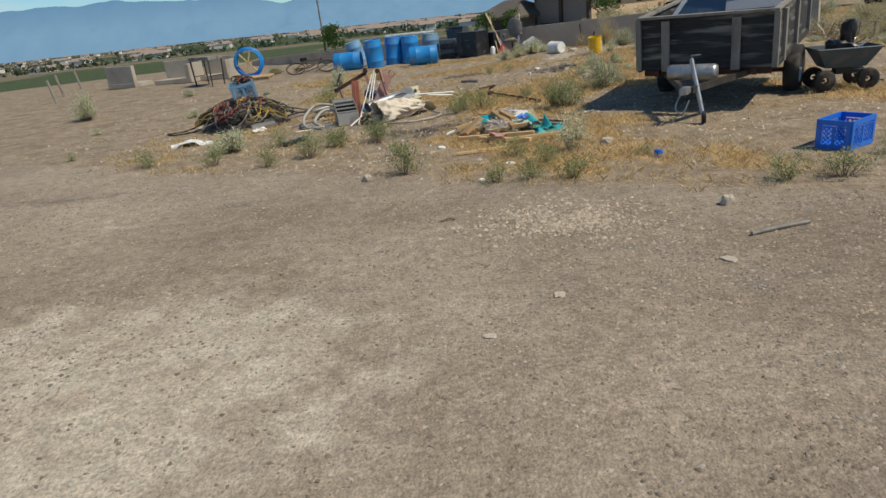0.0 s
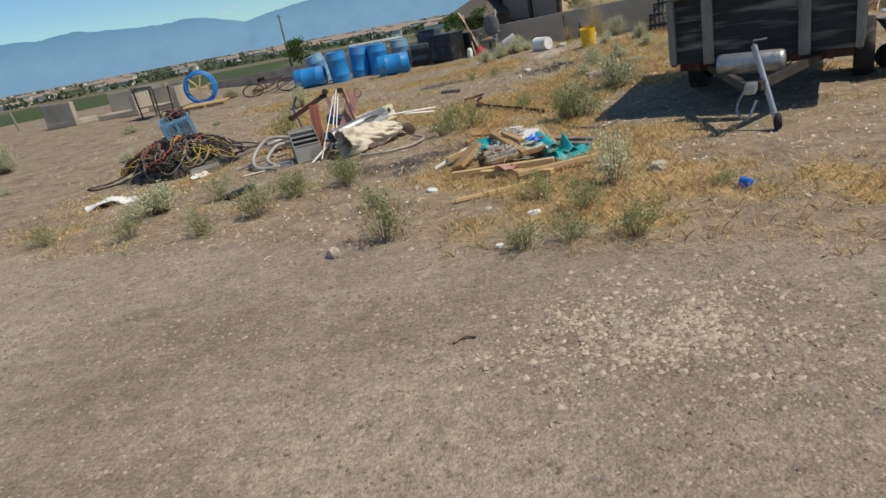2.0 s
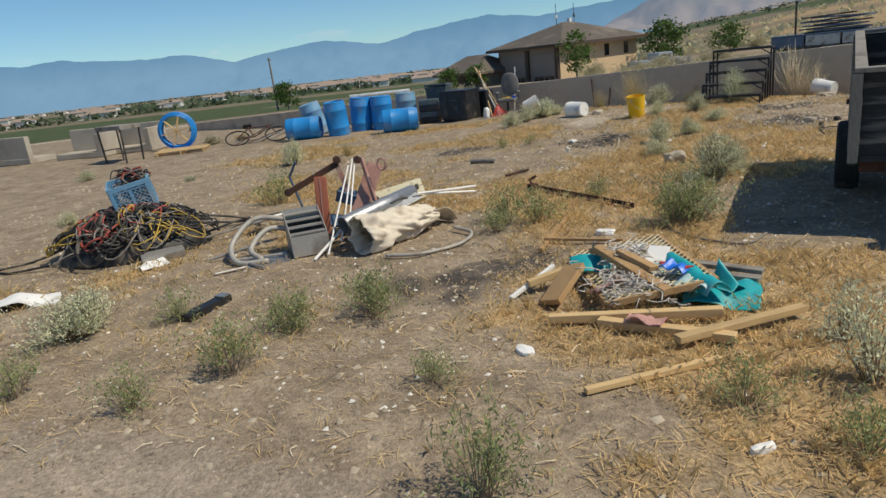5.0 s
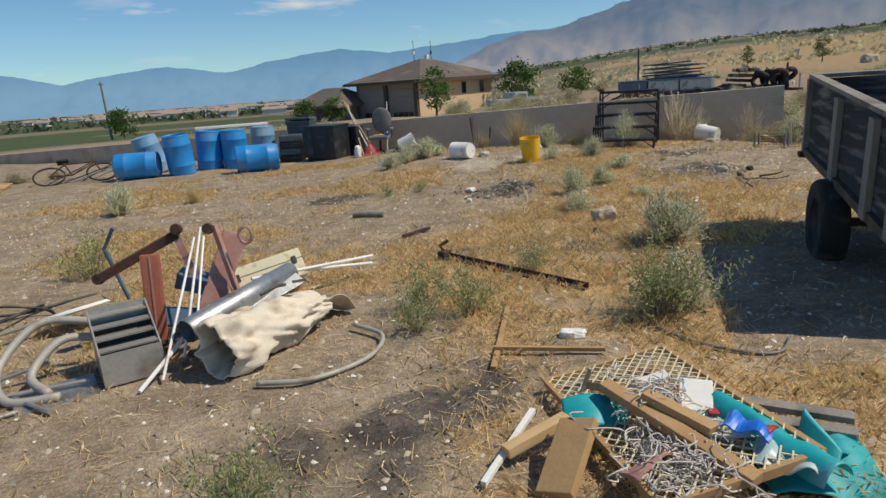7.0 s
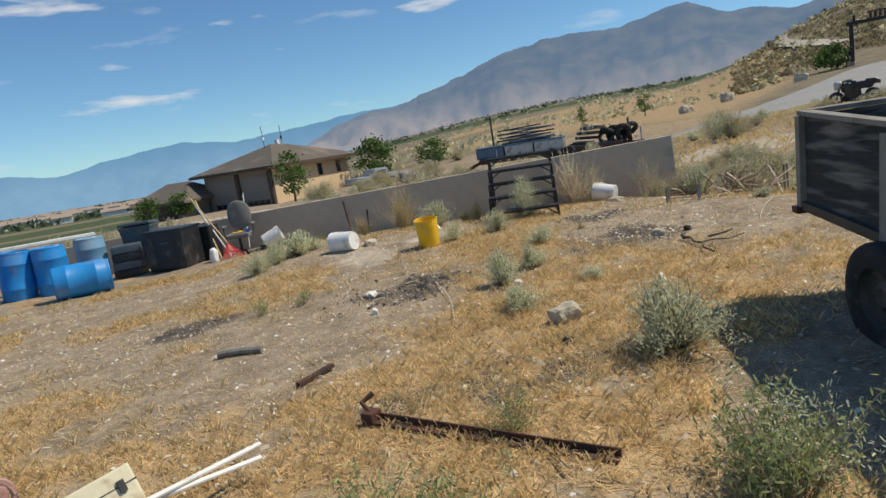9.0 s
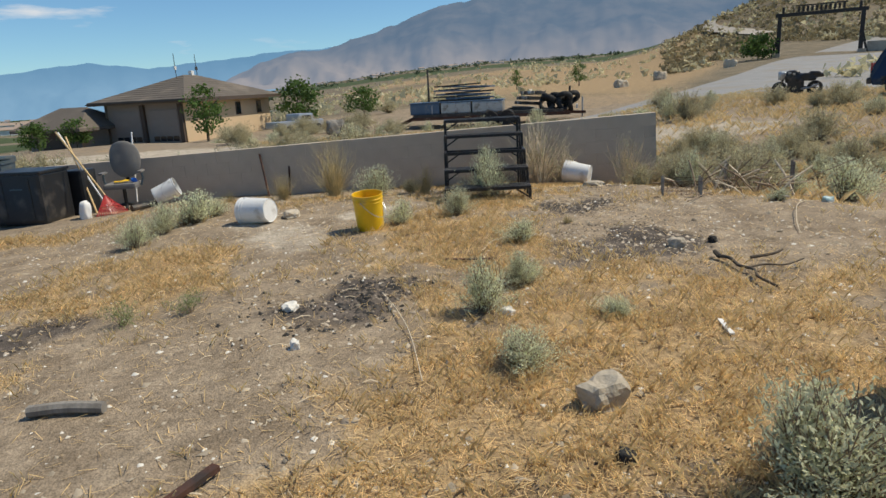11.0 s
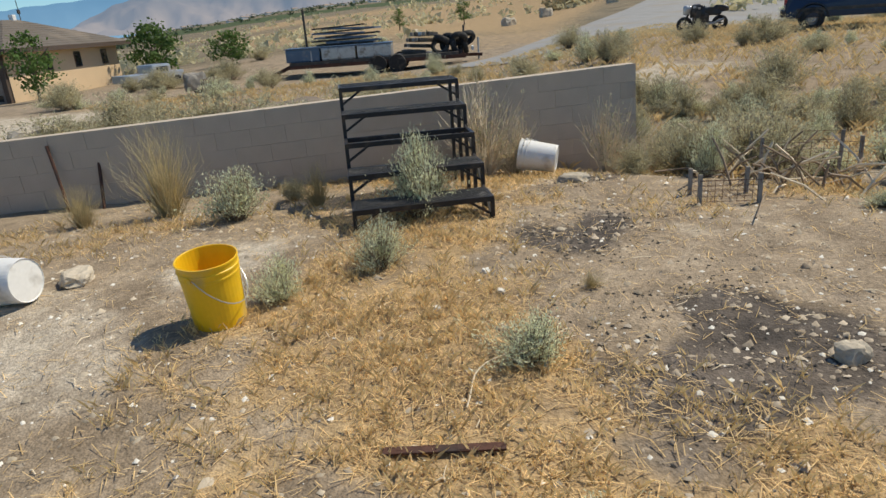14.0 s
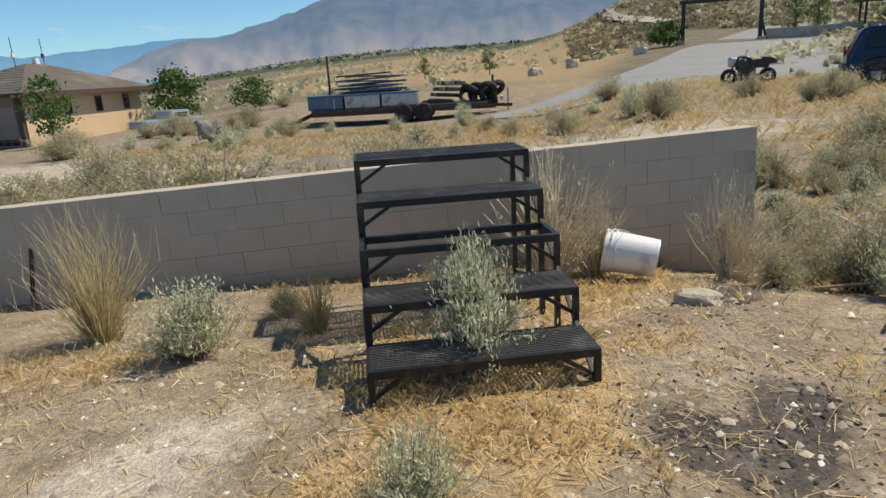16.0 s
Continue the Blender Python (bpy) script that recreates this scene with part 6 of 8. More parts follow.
bench()
for a, b, r in (((-1.18, 11.40, 0.03), (-0.95, 12.15, 0.74), 0.009), ((-1.06, 11.55, 0.10), (-0.90, 12.15, 0.80), 0.009), ((-0.98, 11.62, 0.2), (-0.88, 12.2, 0.78), 0.008), ((-1.30, 11.30, 0.02), (-0.90, 11.95, 0.3), 0.014)):
    one("white_rod", tube((P(*a), P(*b)), r, 8), M_WHITEP, "slim white-painted metal tube leaning in the heap", "tube", None, "white tubes")
for k, (a, b) in enumerate((((-0.62, 12.45, 0.28), (0.42, 13.05, 0.17)), ((-0.20, 12.72, 0.22), (0.40, 12.98, 0.12)), ((-2.7, 12.5, 0.05), (-1.9, 12.75, 0.16)))):
    one("white_rod", tube((P(*a), P(*b)), 0.014, 8), M_WHITEP if k < 2 else M_STAKE, "long pale tube reaching out of the heap", "tube", None, "white tubes")


def case(x, y, rz):
    t = thing("metal_case", x, y, rz, ground_z(x, y) + 0.10, "cream enamelled metal case with wire handles", "case", rx=-28, ry=-9)
    part("box", bx(0.62, 0.16, 0.24, None, 0.012), M_CREAM, t)
    part("seam", bx(0.625, 0.165, 0.006, Matrix.Translation((0, 0, 0.15))), M_DARKMETAL, t)
    for k in (-0.24, 0.24):
        part("latch", bx(0.035, 0.02, 0.06, Matrix.Translation((k, -0.085, 0.12)), 0.004), M_DARKMETAL, t)
    part("handle", tube(((-0.07, -0.085, 0.10), (-0.07, -0.12, 0.10), (0.07, -0.12, 0.10), (0.07, -0.085, 0.10)), 0.008, 6), M_DARKMETAL, t)


case(-0.48, 12.80, 12)
# a loose white plastic lid, turned as a shallow oval disc
one("oval_tray", lathe([(0, 0.03), (0.20, 0.028), (0.225, 0.01), (0.22, 0), (0, 0.0)], 28, Matrix.Diagonal((1.1, 0.75, 1, 1))), M_PAPER, "white oval plastic lid lying on scrap", "tray", pose(-1.95, 12.75, ground_z(-1.95, 12.75) + 0.14, -14, -8, 10), "", True)
for k, ctrl in enumerate((((-1.60, 11.95, 0.30), (-1.95, 11.95, 0.34), (-2.15, 11.72, 0.16), (-2.05, 11.45, 0.04), (-1.75, 11.40, 0.03)), ((-1.55, 11.85, 0.22), (-1.80, 11.80, 0.25), (-1.95, 11.62, 0.12), (-1.82, 11.45, 0.04)))):
    one("conduit", tube(smooth_path([P(*c) for c in ctrl], 8), 0.027, 10), M_CONDUIT, "loop of thick grey flexible conduit", "conduit", None, "conduits", True)
one("conduit", tube(smooth_path((P(-0.62, 11.06, 0.03), P(-0.30, 10.98, 0.03), P(0.05, 11.15, 0.03), P(0.20, 11.45, 0.04), P(0.05, 11.72, 0.05)), 10), 0.016, 8), M_CONDUIT, "pale flexible hose curving on the dirt", "conduit", None, "conduits", True)
for a, b in (((-2.25, 11.75, 0.03), (-1.75, 11.20, 0.03)), ((-2.1, 11.5, 0.05), (-1.6, 11.55, 0.05)), ((-2.4, 11.72, 0.03), (-1.9, 11.80, 0.12)), ((-2.2, 11.2, 0.02), (-1.95, 11.32, 0.02))):
    one("frame_tube", tube((P(*a), P(*b)), 0.014, 8), M_ALU, "bent aluminium frame tube on the ground", "tube", None, "frame tubes")
one("sheet_scrap", bx(0.45, 0.30, 0.02, None, 0.006), M_GALV, "flat scrap of grey sheet metal under the box", "sheet", pose(-1.80, 11.50, ground_z(-1.8, 11.5), 4, 0, 20))
one("blue_tool", tube((P(-1.62, 13.0, 0.1), P(-1.72, 12.95, 0.55), P(-1.62, 12.9, 0.72)), 0.016, 7), M_BLUESHEET, "blue-grey metal tool standing in the heap", "tool")
for k in range(9):
    r = random.Random(60 + k)
    one("scrap_offcut", bx(r.uniform(0.1, 0.35), 0.05, 0.03, None, 0.004), (M_DARKMETAL, M_STAKE, M_RUST)[k % 3], "dirty offcut lying under the heap", "offcut", pose(-1.0 + r.uniform(-0.35, 0.35), 11.6 + r.uniform(-0.25, 0.4), ground_z(-1, 11.6) + r.uniform(0.01, 0.12), r.uniform(-20, 20), r.uniform(-20, 20), r.uniform(0, 180)), "offcuts")


# ---------- heap of boards and tarpaulin ----------
def lattice_frame():
    t = new("lattice_frame")
    ex = Vector((0.68, -0.03, 0.085)).normalized()
    ez = ex.cross(Vector((0.2, 0.95, 0.0))).normalized()
    ey = ez.cross(ex)
    w, h = 0.70, 1.16
    o = P(0.90, 10.36, 0.05) + ex * w / 2 - ey * h / 2
    t.matrix_basis = Matrix(((ex.x, ey.x, ez.x, o.x), (ex.y, ey.y, ez.y, o.y), (ex.z, ey.z, ez.z, o.z), (0, 0, 0, 1)))
    tagged(t, "wooden frame strung with a pale diamond net", "frame")
    for a, b in (((-w / 2, -h / 2), (w / 2, -h / 2)), ((-w / 2, h / 2), (w / 2, h / 2)), ((-w / 2, -h / 2), (-w / 2, h / 2)), ((w / 2, -h / 2), (w / 2, h / 2))):
        part("rail", bar(bmesh.new(), (*a, 0.02), (*b, 0.02), 0.028, 0.04), M_PLY, t)
    bm = bmesh.new()
    for s in (-1, 1):
        for i in range(-22, 34):
            x0, d = -w / 2 + i * 0.062, s * h * 0.95
            c = sorted(((-w / 2 - x0) / d, (w / 2 - x0) / d))
            ta, tb = max(0, c[0]), min(1, c[1])
            if tb - ta > 0.02:
                bar(bm, (x0 + d * ta, -h / 2 + h * ta, 0.036 + 0.003 * s), (x0 + d * tb, -h / 2 + h * tb, 0.036 + 0.003 * s), 0.007, 0.005)
    part("netting", bm, M_CREAM, t)


lattice_frame()
one("tarpaulin", sheet(0.46, 0.50, 34, 34, lambda u, v: 0.035 + 0.03 * math.sin(u * 6) * math.sin(v * 5 + 1), None, 0.005, 1, 0.035, 7), M_TEAL, "flat teal tarpaulin spread over boards", "tarpaulin", pose(1.63, 9.30, ground_z(1.6, 9.3), 0, 0, -28), "tarpaulins", True)
one("tarpaulin", sheet(0.62, 0.17, 34, 14, lambda u, v: 0.10 * math.sin(math.pi * v) ** 0.7 * (1 - 0.25 * u) + 0.012, None, 0.005, 7, 0.03, 8), M_TEAL, "rolled ridge of teal tarpaulin lying across the heap", "tarpaulin", pose(1.47, 9.37, ground_z(1.5, 9.4) + 0.10, 0, 0, -84), "tarpaulins", True)
one("tarpaulin", sheet(0.17, 0.15, 18, 16, lambda u, v: 0.02 + 0.17 * max(0.0, 1 - abs(v - 0.5) * 2.6) * (1 - u * 0.8), None, 0.005, 21, 0.02, 9), M_TEAL, "stiff upright fold of teal tarpaulin", "tarpaulin", pose(1.68, 9.32, ground_z(1.7, 9.3) + 0.03, 0, 0, -70), "tarpaulins", True)
one("tarpaulin", sheet(0.30, 0.17, 20, 12, lambda u, v: 0.05 + 0.04 * math.sin(u * 4), None, 0.005, 9, 0.05, 4), M_TEAL, "small teal flap folded over a board", "tarpaulin", pose(0.92, 9.88, ground_z(1, 9.9) + 0.10, 36, 0, -18), "tarpaulins", True)
one("plastic_film", sheet(0.30, 0.26, 22, 18, lambda u, v: 0.04 + 0.02 * math.sin(u * 8 + v * 3), None, 0.004, 11, 0.05, 9), M_PALETEAL, "torn pale plastic film caught among the boards", "film", pose(1.32, 9.56, ground_z(1.3, 9.5) + 0.125, 0, 0, -40), "plastic films", True)
one("plastic_film", sheet(0.24, 0.14, 18, 12, lambda u, v: 0.03 + 0.02 * math.sin(u * 9), None, 0.004, 12, 0.04, 9), M_PALETEAL, "torn pale plastic film beside the tarpaulin", "film", pose(1.40, 9.22, ground_z(1.4, 9.2) + 0.12, 0, 0, -50), "plastic films", True)
one("blue_packet", sheet(0.18, 0.09, 14, 9, lambda u, v: 0.04 + 0.015 * math.sin(u * 11), None, 0.008, 13, 0.05, 9), M_BLUE, "creased blue plastic packet with white print", "packet", pose(1.35, 9.38, ground_z(1.35, 9.4) + 0.175, 0, 6, -62))
one("red_scrap", sheet(0.07, 0.05, 6, 4, lambda u, v: 0.02, None, 0.008, 14, 0.03, 9), M_REDP, "small red plastic scrap on the heap", "scrap", pose(1.41, 9.33, ground_z(1.4, 9.3) + 0.20, 0, 0, 20), "red scraps")
one("red_scrap", sheet(0.06, 0.04, 6, 4, lambda u, v: 0.02, None, 0.008, 15, 0.03, 9), M_REDP, "small red plastic scrap by the white box", "scrap", pose(1.36, 9.60, ground_z(1.4, 9.6) + 0.14, 0, 0, 60), "red scraps")
one("white_box", bx(0.145, 0.19, 0.03, None, 0.005), M_PAPER, "flat white cardboard box tilted on the heap", "box", pose(1.36, 9.72, ground_z(1.4, 9.7) + 0.17, 22, 0, -36))
one("white_tile", bx(0.14, 0.07, 0.02, None, 0.004), M_PAPER, "small white panel lying on the net", "panel", pose(1.28, 9.93, ground_z(1.3, 9.9) + 0.185, 0, -14, -10))
plank(P(0.99, 9.90, 0.235), P(1.22, 9.16, 0.12), 0.065, 0.05, M_PLY, "dark tan board lying across the frame", roll=8)
plank(P(1.09, 9.72, 0.245), P(1.23, 9.43, 0.20), 0.085, 0.035, M_PLY, "short tan board on the heap", roll=-8)
plank(P(0.55, 9.49, 0.03), P(0.79, 9.74, 0.18), 0.17, 0.045, M_PLY, "broken slab of tan fibreboard leaning on edge", "fibreboard", "fibreboard pieces", roll=-16)
one("fibreboard", bx(0.10, 0.16, 0.035, None, 0.006), M_PLY, "tan offcut of fibreboard on the frame", "board", pose(1.01, 9.93, ground_z(1, 9.9) + 0.20, -16, 24, 10), "fibreboard pieces")
one("metal_strap", bx(0.02, 0.012, 0.17, None, 0.003), M_GALV, "short steel strap standing in the heap", "strap", pose(0.99, 10.14, ground_z(1, 10.1) + 0.08, 14, 12, 0))
plank(P(0.47, 9.2, 0.02), P(1.45, 8.9, 0.05), 0.06, 0.05, M_PINE, "pale sawn stud lying on the dirt")
plank(P(0.75, 9.06, 0.02), P(1.37, 8.58, 0.03), 0.07, 0.05, M_PINE, "pale sawn stud with a nailed rag")
plank(P(1.05, 8.6, 0.05), P(1.9, 8.84, 0.05), 0.06, 0.04, M_PINE, "pale sawn stud lying across another")
plank(P(1.62, 9.77, 0.07), P(1.98, 9.44, 0.05), 0.075, 0.03, M_STAKE, "grey weathered board under the tarpaulin")
plank(P(1.55, 9.72, 0.035), P(1.92, 9.36, 0.03), 0.08, 0.03, M_STAKE, "grey weathered board under the tarpaulin")
plank(P(0.30, 9.68, 0.015), P(0.69, 10.05, 0.09), 0.028, 0.025, M_PAPER, "white-painted lath propped on the heap", "lath", "laths")
plank(P(0.45, 9.80, 0.055), P(0.79, 9.88, 0.11), 0.06, 0.05, M_PINE, "short pale timber offcut")
plank(P(0.72, 10.71, 0.012), P(1.17, 11.62, 0.012), 0.035, 0.025, M_PLY, "thin tan lath on dry grass", "lath", "laths")
plank(P(0.80, 10.93, 0.03), P(1.42, 10.66, 0.02), 0.03, 0.025, M_PLY, "thin tan lath on dry grass", "lath", "laths")
plank(P(0.45, 8.26, 0.01), P(1.2, 8.41, 0.01), 0.04, 0.03, M_PINE, "pale lath lying on straw", "lath", "laths")


def tangle(cx, cy, z, rad, count, seed, name, label):
    t = thing(name, cx, cy, 0, ground_z(cx, cy) + z, label, "net")
    for k in range(count):
        r = random.Random(seed + k)
        q = Vector((r.gauss(0, rad * 0.42), r.gauss(0, rad * 0.40), abs(r.gauss(0, 0.04)) + 0.01))
        p = [q]
        for _ in range(11):
            q = q + Vector((r.gauss(0, 0.032), r.gauss(0, 0.032), r.gauss(0, 0.018)))
            q.z = min(0.13, max(0.008, q.z))
            p.append(q)
        part("twine", tube(smooth_path(p, 3), 0.0036, 4), M_NET, t)


tangle(1.06, 9.40, 0.085, 0.24, 90, 300, "twine_tangle", "grey tangle of knotted twine in the heap")
tangle(1.15, 9.80, 0.16, 0.13, 34, 500, "twine_tangle", "grey tangle of knotted twine on the frame")
one("rag", sheet(0.20, 0.11, 14, 8, lambda u, v: 0.05, None, 0.008, 17, 0.07, 11), M_RAG, "dirty pink rag caught on a stud", "rag", pose(0.97, 8.88, ground_z(1, 9) + 0.041, 0, 0, -30))
one("rag", sheet(0.22, 0.14, 10, 8, lambda u, v: 0.04, None, 0.01, 19, 0.08, 7), M_RAG, "dirty pink rag in the netting", "rag", pose(0.92, 9.42, ground_z(0.9, 9.4) + 0.082, 0, 0, 10))
one("crumpled_paper", rock_bm(0.10, 0.05, 0.035, 21, 3), M_PAPER, "crumpled white paper on the dirt", "paper", pose(1.36, 10.97, ground_z(1.36, 11.0), 0, 0, -30), "papers")
one("crumpled_paper", rock_bm(0.05, 0.08, 0.03, 22, 2), M_PAPER, "crumpled white paper on the dirt", "paper", pose(0.25, 8.84, ground_z(0.3, 9.0), 0, 0, 20), "papers")
one("crumpled_paper", rock_bm(0.07, 0.025, 0.03, 23, 2), M_PAPER, "white paper strip on straw", "paper", pose(1.04, 7.69, ground_z(1.1, 7.8), 0, 0, 10), "papers")
one("crumpled_paper", rock_bm(0.04, 0.03, 0.025, 24, 2), M_PAPER, "crumpled pale wrapper by the gravel's edge", "paper", pose(0.69, 7.11, ground_z(0.7, 7.2), 0, 0, 50), "papers")
one("cord", tube(smooth_path((P(1.9, 10.86, 0.02), P(1.97, 10.56, 0.02), P(2.1, 10.34, 0.015), P(2.3, 10.24, 0.015), P(2.5, 10.36, 0.02)), 8), 0.010, 6), M_CABLEG, "old grey cord lying on dry grass", "cord")


# ---------- rocks, branches, iron ----------
def iron_beam():
    a, b = P(1.10, 13.15, 0.02), P(1.86, 11.74, 0.0)
    t = new("iron_beam")
    t.matrix_basis = Matrix.Translation(a) @ (b - a).to_track_quat("X", "Z").to_matrix().to_4x4()
    tagged(t, "rusty burnt iron angle lying on straw", "beam")
    L = (b - a).length
    part("flange", bx(L, 0.075, 0.012, Matrix.Translation((L / 2, 0, 0))), M_RUST, t)
    part("web", bx(L, 0.012, 0.05, Matrix.Translation((L / 2, 0.032, 0.0))), M_RUST, t)
    part("hook", tube(((0.02, 0, 0.06), (-0.06, 0.03, 0.10), (-0.02, 0.1, 0.14)), 0.018, 6), M_RUST, t)
    part("stub", bx(0.09, 0.10, 0.07, Matrix.Translation((0.03, 0, 0)), 0.01), M_RUST, t)


iron_beam()
plank(P(3.89, 16.27, 0.015), P(4.21, 15.91, 0.02), 0.045, 0.01, M_RUST, "thin rusty iron strip half buried in straw", "iron_strip", "")
plank(P(0.95, 14.2, 0.01), P(1.28, 14.35, 0.015), 0.05, 0.03, M_RUST, "dark charred wood scrap on dirt", "wood_scrap", "")
plank(P(4.22, 13.62, 0.01), P(4.36, 13.80, 0.01), 0.03, 0.012, M_PAPER, "white broken lath scrap on dirt", "lath", "laths")
for i, (x, y, s, h, mt, lb) in enumerate(((3.07, 13.62, 0.15, 0.13, M_ROCK, "large pale limestone rock on straw"), (2.36, 16.12, 0.085, 0.042, M_WROCK, "white lump of plaster on dirt"), (3.48, 14.87, 0.065, 0.04, M_WROCK, "white lump of plaster beside sagebrush"),
                                          (-0.54, 7.46, 0.06, 0.06, M_ROCK, "fist-sized pale stone at the gravel's edge"), (2.62, 5.62, 0.06, 0.07, M_ROCK, "fist-sized pale stone on gravel"), (3.75, 19.5, 0.16, 0.07, M_ROCK, "flat tan rock by the white bucket"),
                                          (7.85, 18.1, 0.16, 0.07, M_ROCK, "flat grey stone by the wall"), (5.75, 15.14, 0.08, 0.07, M_ROCK, "pale rock on burnt dirt"), (6.1, 15.0, 0.06, 0.05, M_CHAR, "charred lump of wood on dirt"), (2.75, 13.2, 0.06, 0.04, M_CHAR, "charred lump of wood on dirt"),
                                          (5.35, 16.9, 0.030, 0.018, M_WROCK, "small white stone on dirt"), (4.95, 17.05, 0.030, 0.018, M_WROCK, "small white stone on dirt"), (5.55, 17.2, 0.036, 0.023, M_WROCK, "small white stone on dirt"), (2.1, 15.4, 0.05, 0.05, M_WROCK, "small white stone on dirt"),
                                          (2.6, 7.45, 0.06, 0.06, M_BLUE, "crumpled blue cloth on straw"), (8.9, 15.3, 0.08, 0.06, M_PALETEAL, "scrap of pale blue plastic"), (2.25, 8.3, 0.10, 0.05, M_ROCK, "flat pale stone on straw"), (1.05, 4.15, 0.05, 0.012, M_ROCK, "flat pale stone pressed in gravel"),
                                          (2.2, 4.5, 0.06, 0.012, M_ROCK, "flat pale stone pressed in gravel"), (0.6, 3.7, 0.04, 0.012, M_ROCK, "flat pale stone pressed in gravel"))):
    one("stone" if mt in (M_ROCK, M_WROCK) else "scrap", rock_bm(s, s * 0.75, h, i + 30, 3), mt, lb, "stone" if mt in (M_ROCK, M_WROCK) else "scrap", pose(x, y, ground_z(x, y) - h * 0.12, 0, 0, i * 47), "stones" if mt in (M_ROCK, M_WROCK) else "")
one("stick", tube(smooth_path((P(2.50, 4.88, 0.015), P(2.7, 4.95, 0.02), P(2.98, 5.05, 0.015))), 0.016, 6), M_STAKE, "short weathered stick on gravel", "stick", None, "sticks")
one("stick", tube(smooth_path((P(0.30, 5.78, 0.012), P(0.36, 5.82, 0.02), P(0.42, 5.81, 0.012))), 0.009, 5), M_TWIG, "small dark twig on gravel", "stick", None, "sticks")
one("log", tube(smooth_path((P(0.60, 15.60, 0.04), P(0.78, 15.48, 0.045), P(0.95, 15.36, 0.035))), 0.035, 8), M_STAKE, "short grey weathered log on dirt", "log", None, "sticks")
br = thing("fallen_branch", 5.65, 14.4, 0, None, "dry forked branch lying on bare dirt", "branch")
for ctrl, r in ((((-0.06, 0.20, 0.03), (-0.10, 0.08, 0.045), (-0.20, -0.06, 0.03), (-0.26, -0.22, 0.04), (-0.38, -0.33, 0.03), (-0.46, -0.52, 0.015)), 0.016), (((-0.24, -0.16, 0.035), (-0.08, -0.20, 0.04), (0.06, -0.30, 0.03), (0.22, -0.36, 0.06)), 0.009), (((-0.06, 0.20, 0.03), (-0.02, 0.27, 0.05), (0.03, 0.28, 0.03)), 0.024), (((0.10, 0.02, 0.02), (0.24, -0.10, 0.05), (0.34, -0.12, 0.07)), 0.014)):
    part("limb", tube(smooth_path(ctrl), r, 7, None, r * 0.6), M_BARK, br)
for k, ctrl in enumerate((((3.05, 15.9), (2.9, 15.4), (2.75, 15.0), (2.45, 14.4)), ((1.55, 12.6), (1.5, 12.3), (1.65, 12.1), (1.6, 11.8)), ((4.3, 16.2), (4.6, 16.35), (5.1, 16.2)), ((5.2, 18.0), (5.45, 18.3), (5.3, 18.5)), ((6.9, 14.6), (7.4, 14.9), (8.3, 15.3), (9.6, 15.4)))):
    one("stick", tube(smooth_path([P(x, y, 0.02 + 0.02 * (i % 2)) for i, (x, y) in enumerate(ctrl)]), 0.004, 5), M_DEADTWIG if k != 1 else M_TWIG, "thin dry stem lying on the ground", "stick", None, "sticks")


def wire_basket(x, y, rz, w, d, h, label):
    t = thing("wire_cage", x, y, rz, None, label, "wire cage")
    for a in (-1, 1):
        part("post", bar(bmesh.new(), (a * w / 2, 0, -0.03), (a * w / 2, 0.02, h), 0.03), M_STAKE, t)
        part("post", bar(bmesh.new(), (a * w / 2, d, -0.03), (a * w / 2, d, h * 0.9), 0.03), M_STAKE, t)
    bm = bmesh.new()
    for k in range(5):
        z = 0.03 + (h - 0.08) * k / 4
        tube(((-w / 2, 0, z), (w / 2, 0, z)), 0.002, 4, bm)
        tube(((-w / 2, d, z), (w / 2, d, z)), 0.002, 4, bm)
    for k in range(9):
        x0 = -w / 2 + w * k / 8
        tube(((x0, 0, 0.02), (x0, 0, h - 0.04)), 0.002, 4, bm)
        tube(((x0, 0, 0.05), (x0, d, 0.05)), 0.002, 4, bm)
    part("mesh", bm, M_RUST, t)


wire_basket(7.78, 16.55, -52, 0.46, 0.35, 0.25, "small wire cage between weathered posts")
wire_basket(9.35, 16.45, -60, 0.85, 0.6, 0.45, "dark folded wire cage on the brush pile")
bp_ = thing("brush_pile", 9.0, 16.5, 0, None, "pile of dry broken branches beside sagebrush", "brush pile")
for k in range(60):
    r = random.Random(700 + k)
    a = Vector((r.gauss(0, 0.45), r.gauss(0, 0.4), 0.02))
    d = Vector((r.gauss(0, 0.35), r.gauss(0, 0.35), r.uniform(0.05, 0.45)))
    part("stick", tube((a, a + d * 0.5 + Vector((0, 0, 0.05)), a + d), r.uniform(0.005, 0.014), 4), (M_DEADTWIG, M_TWIG)[k % 2], bp_)

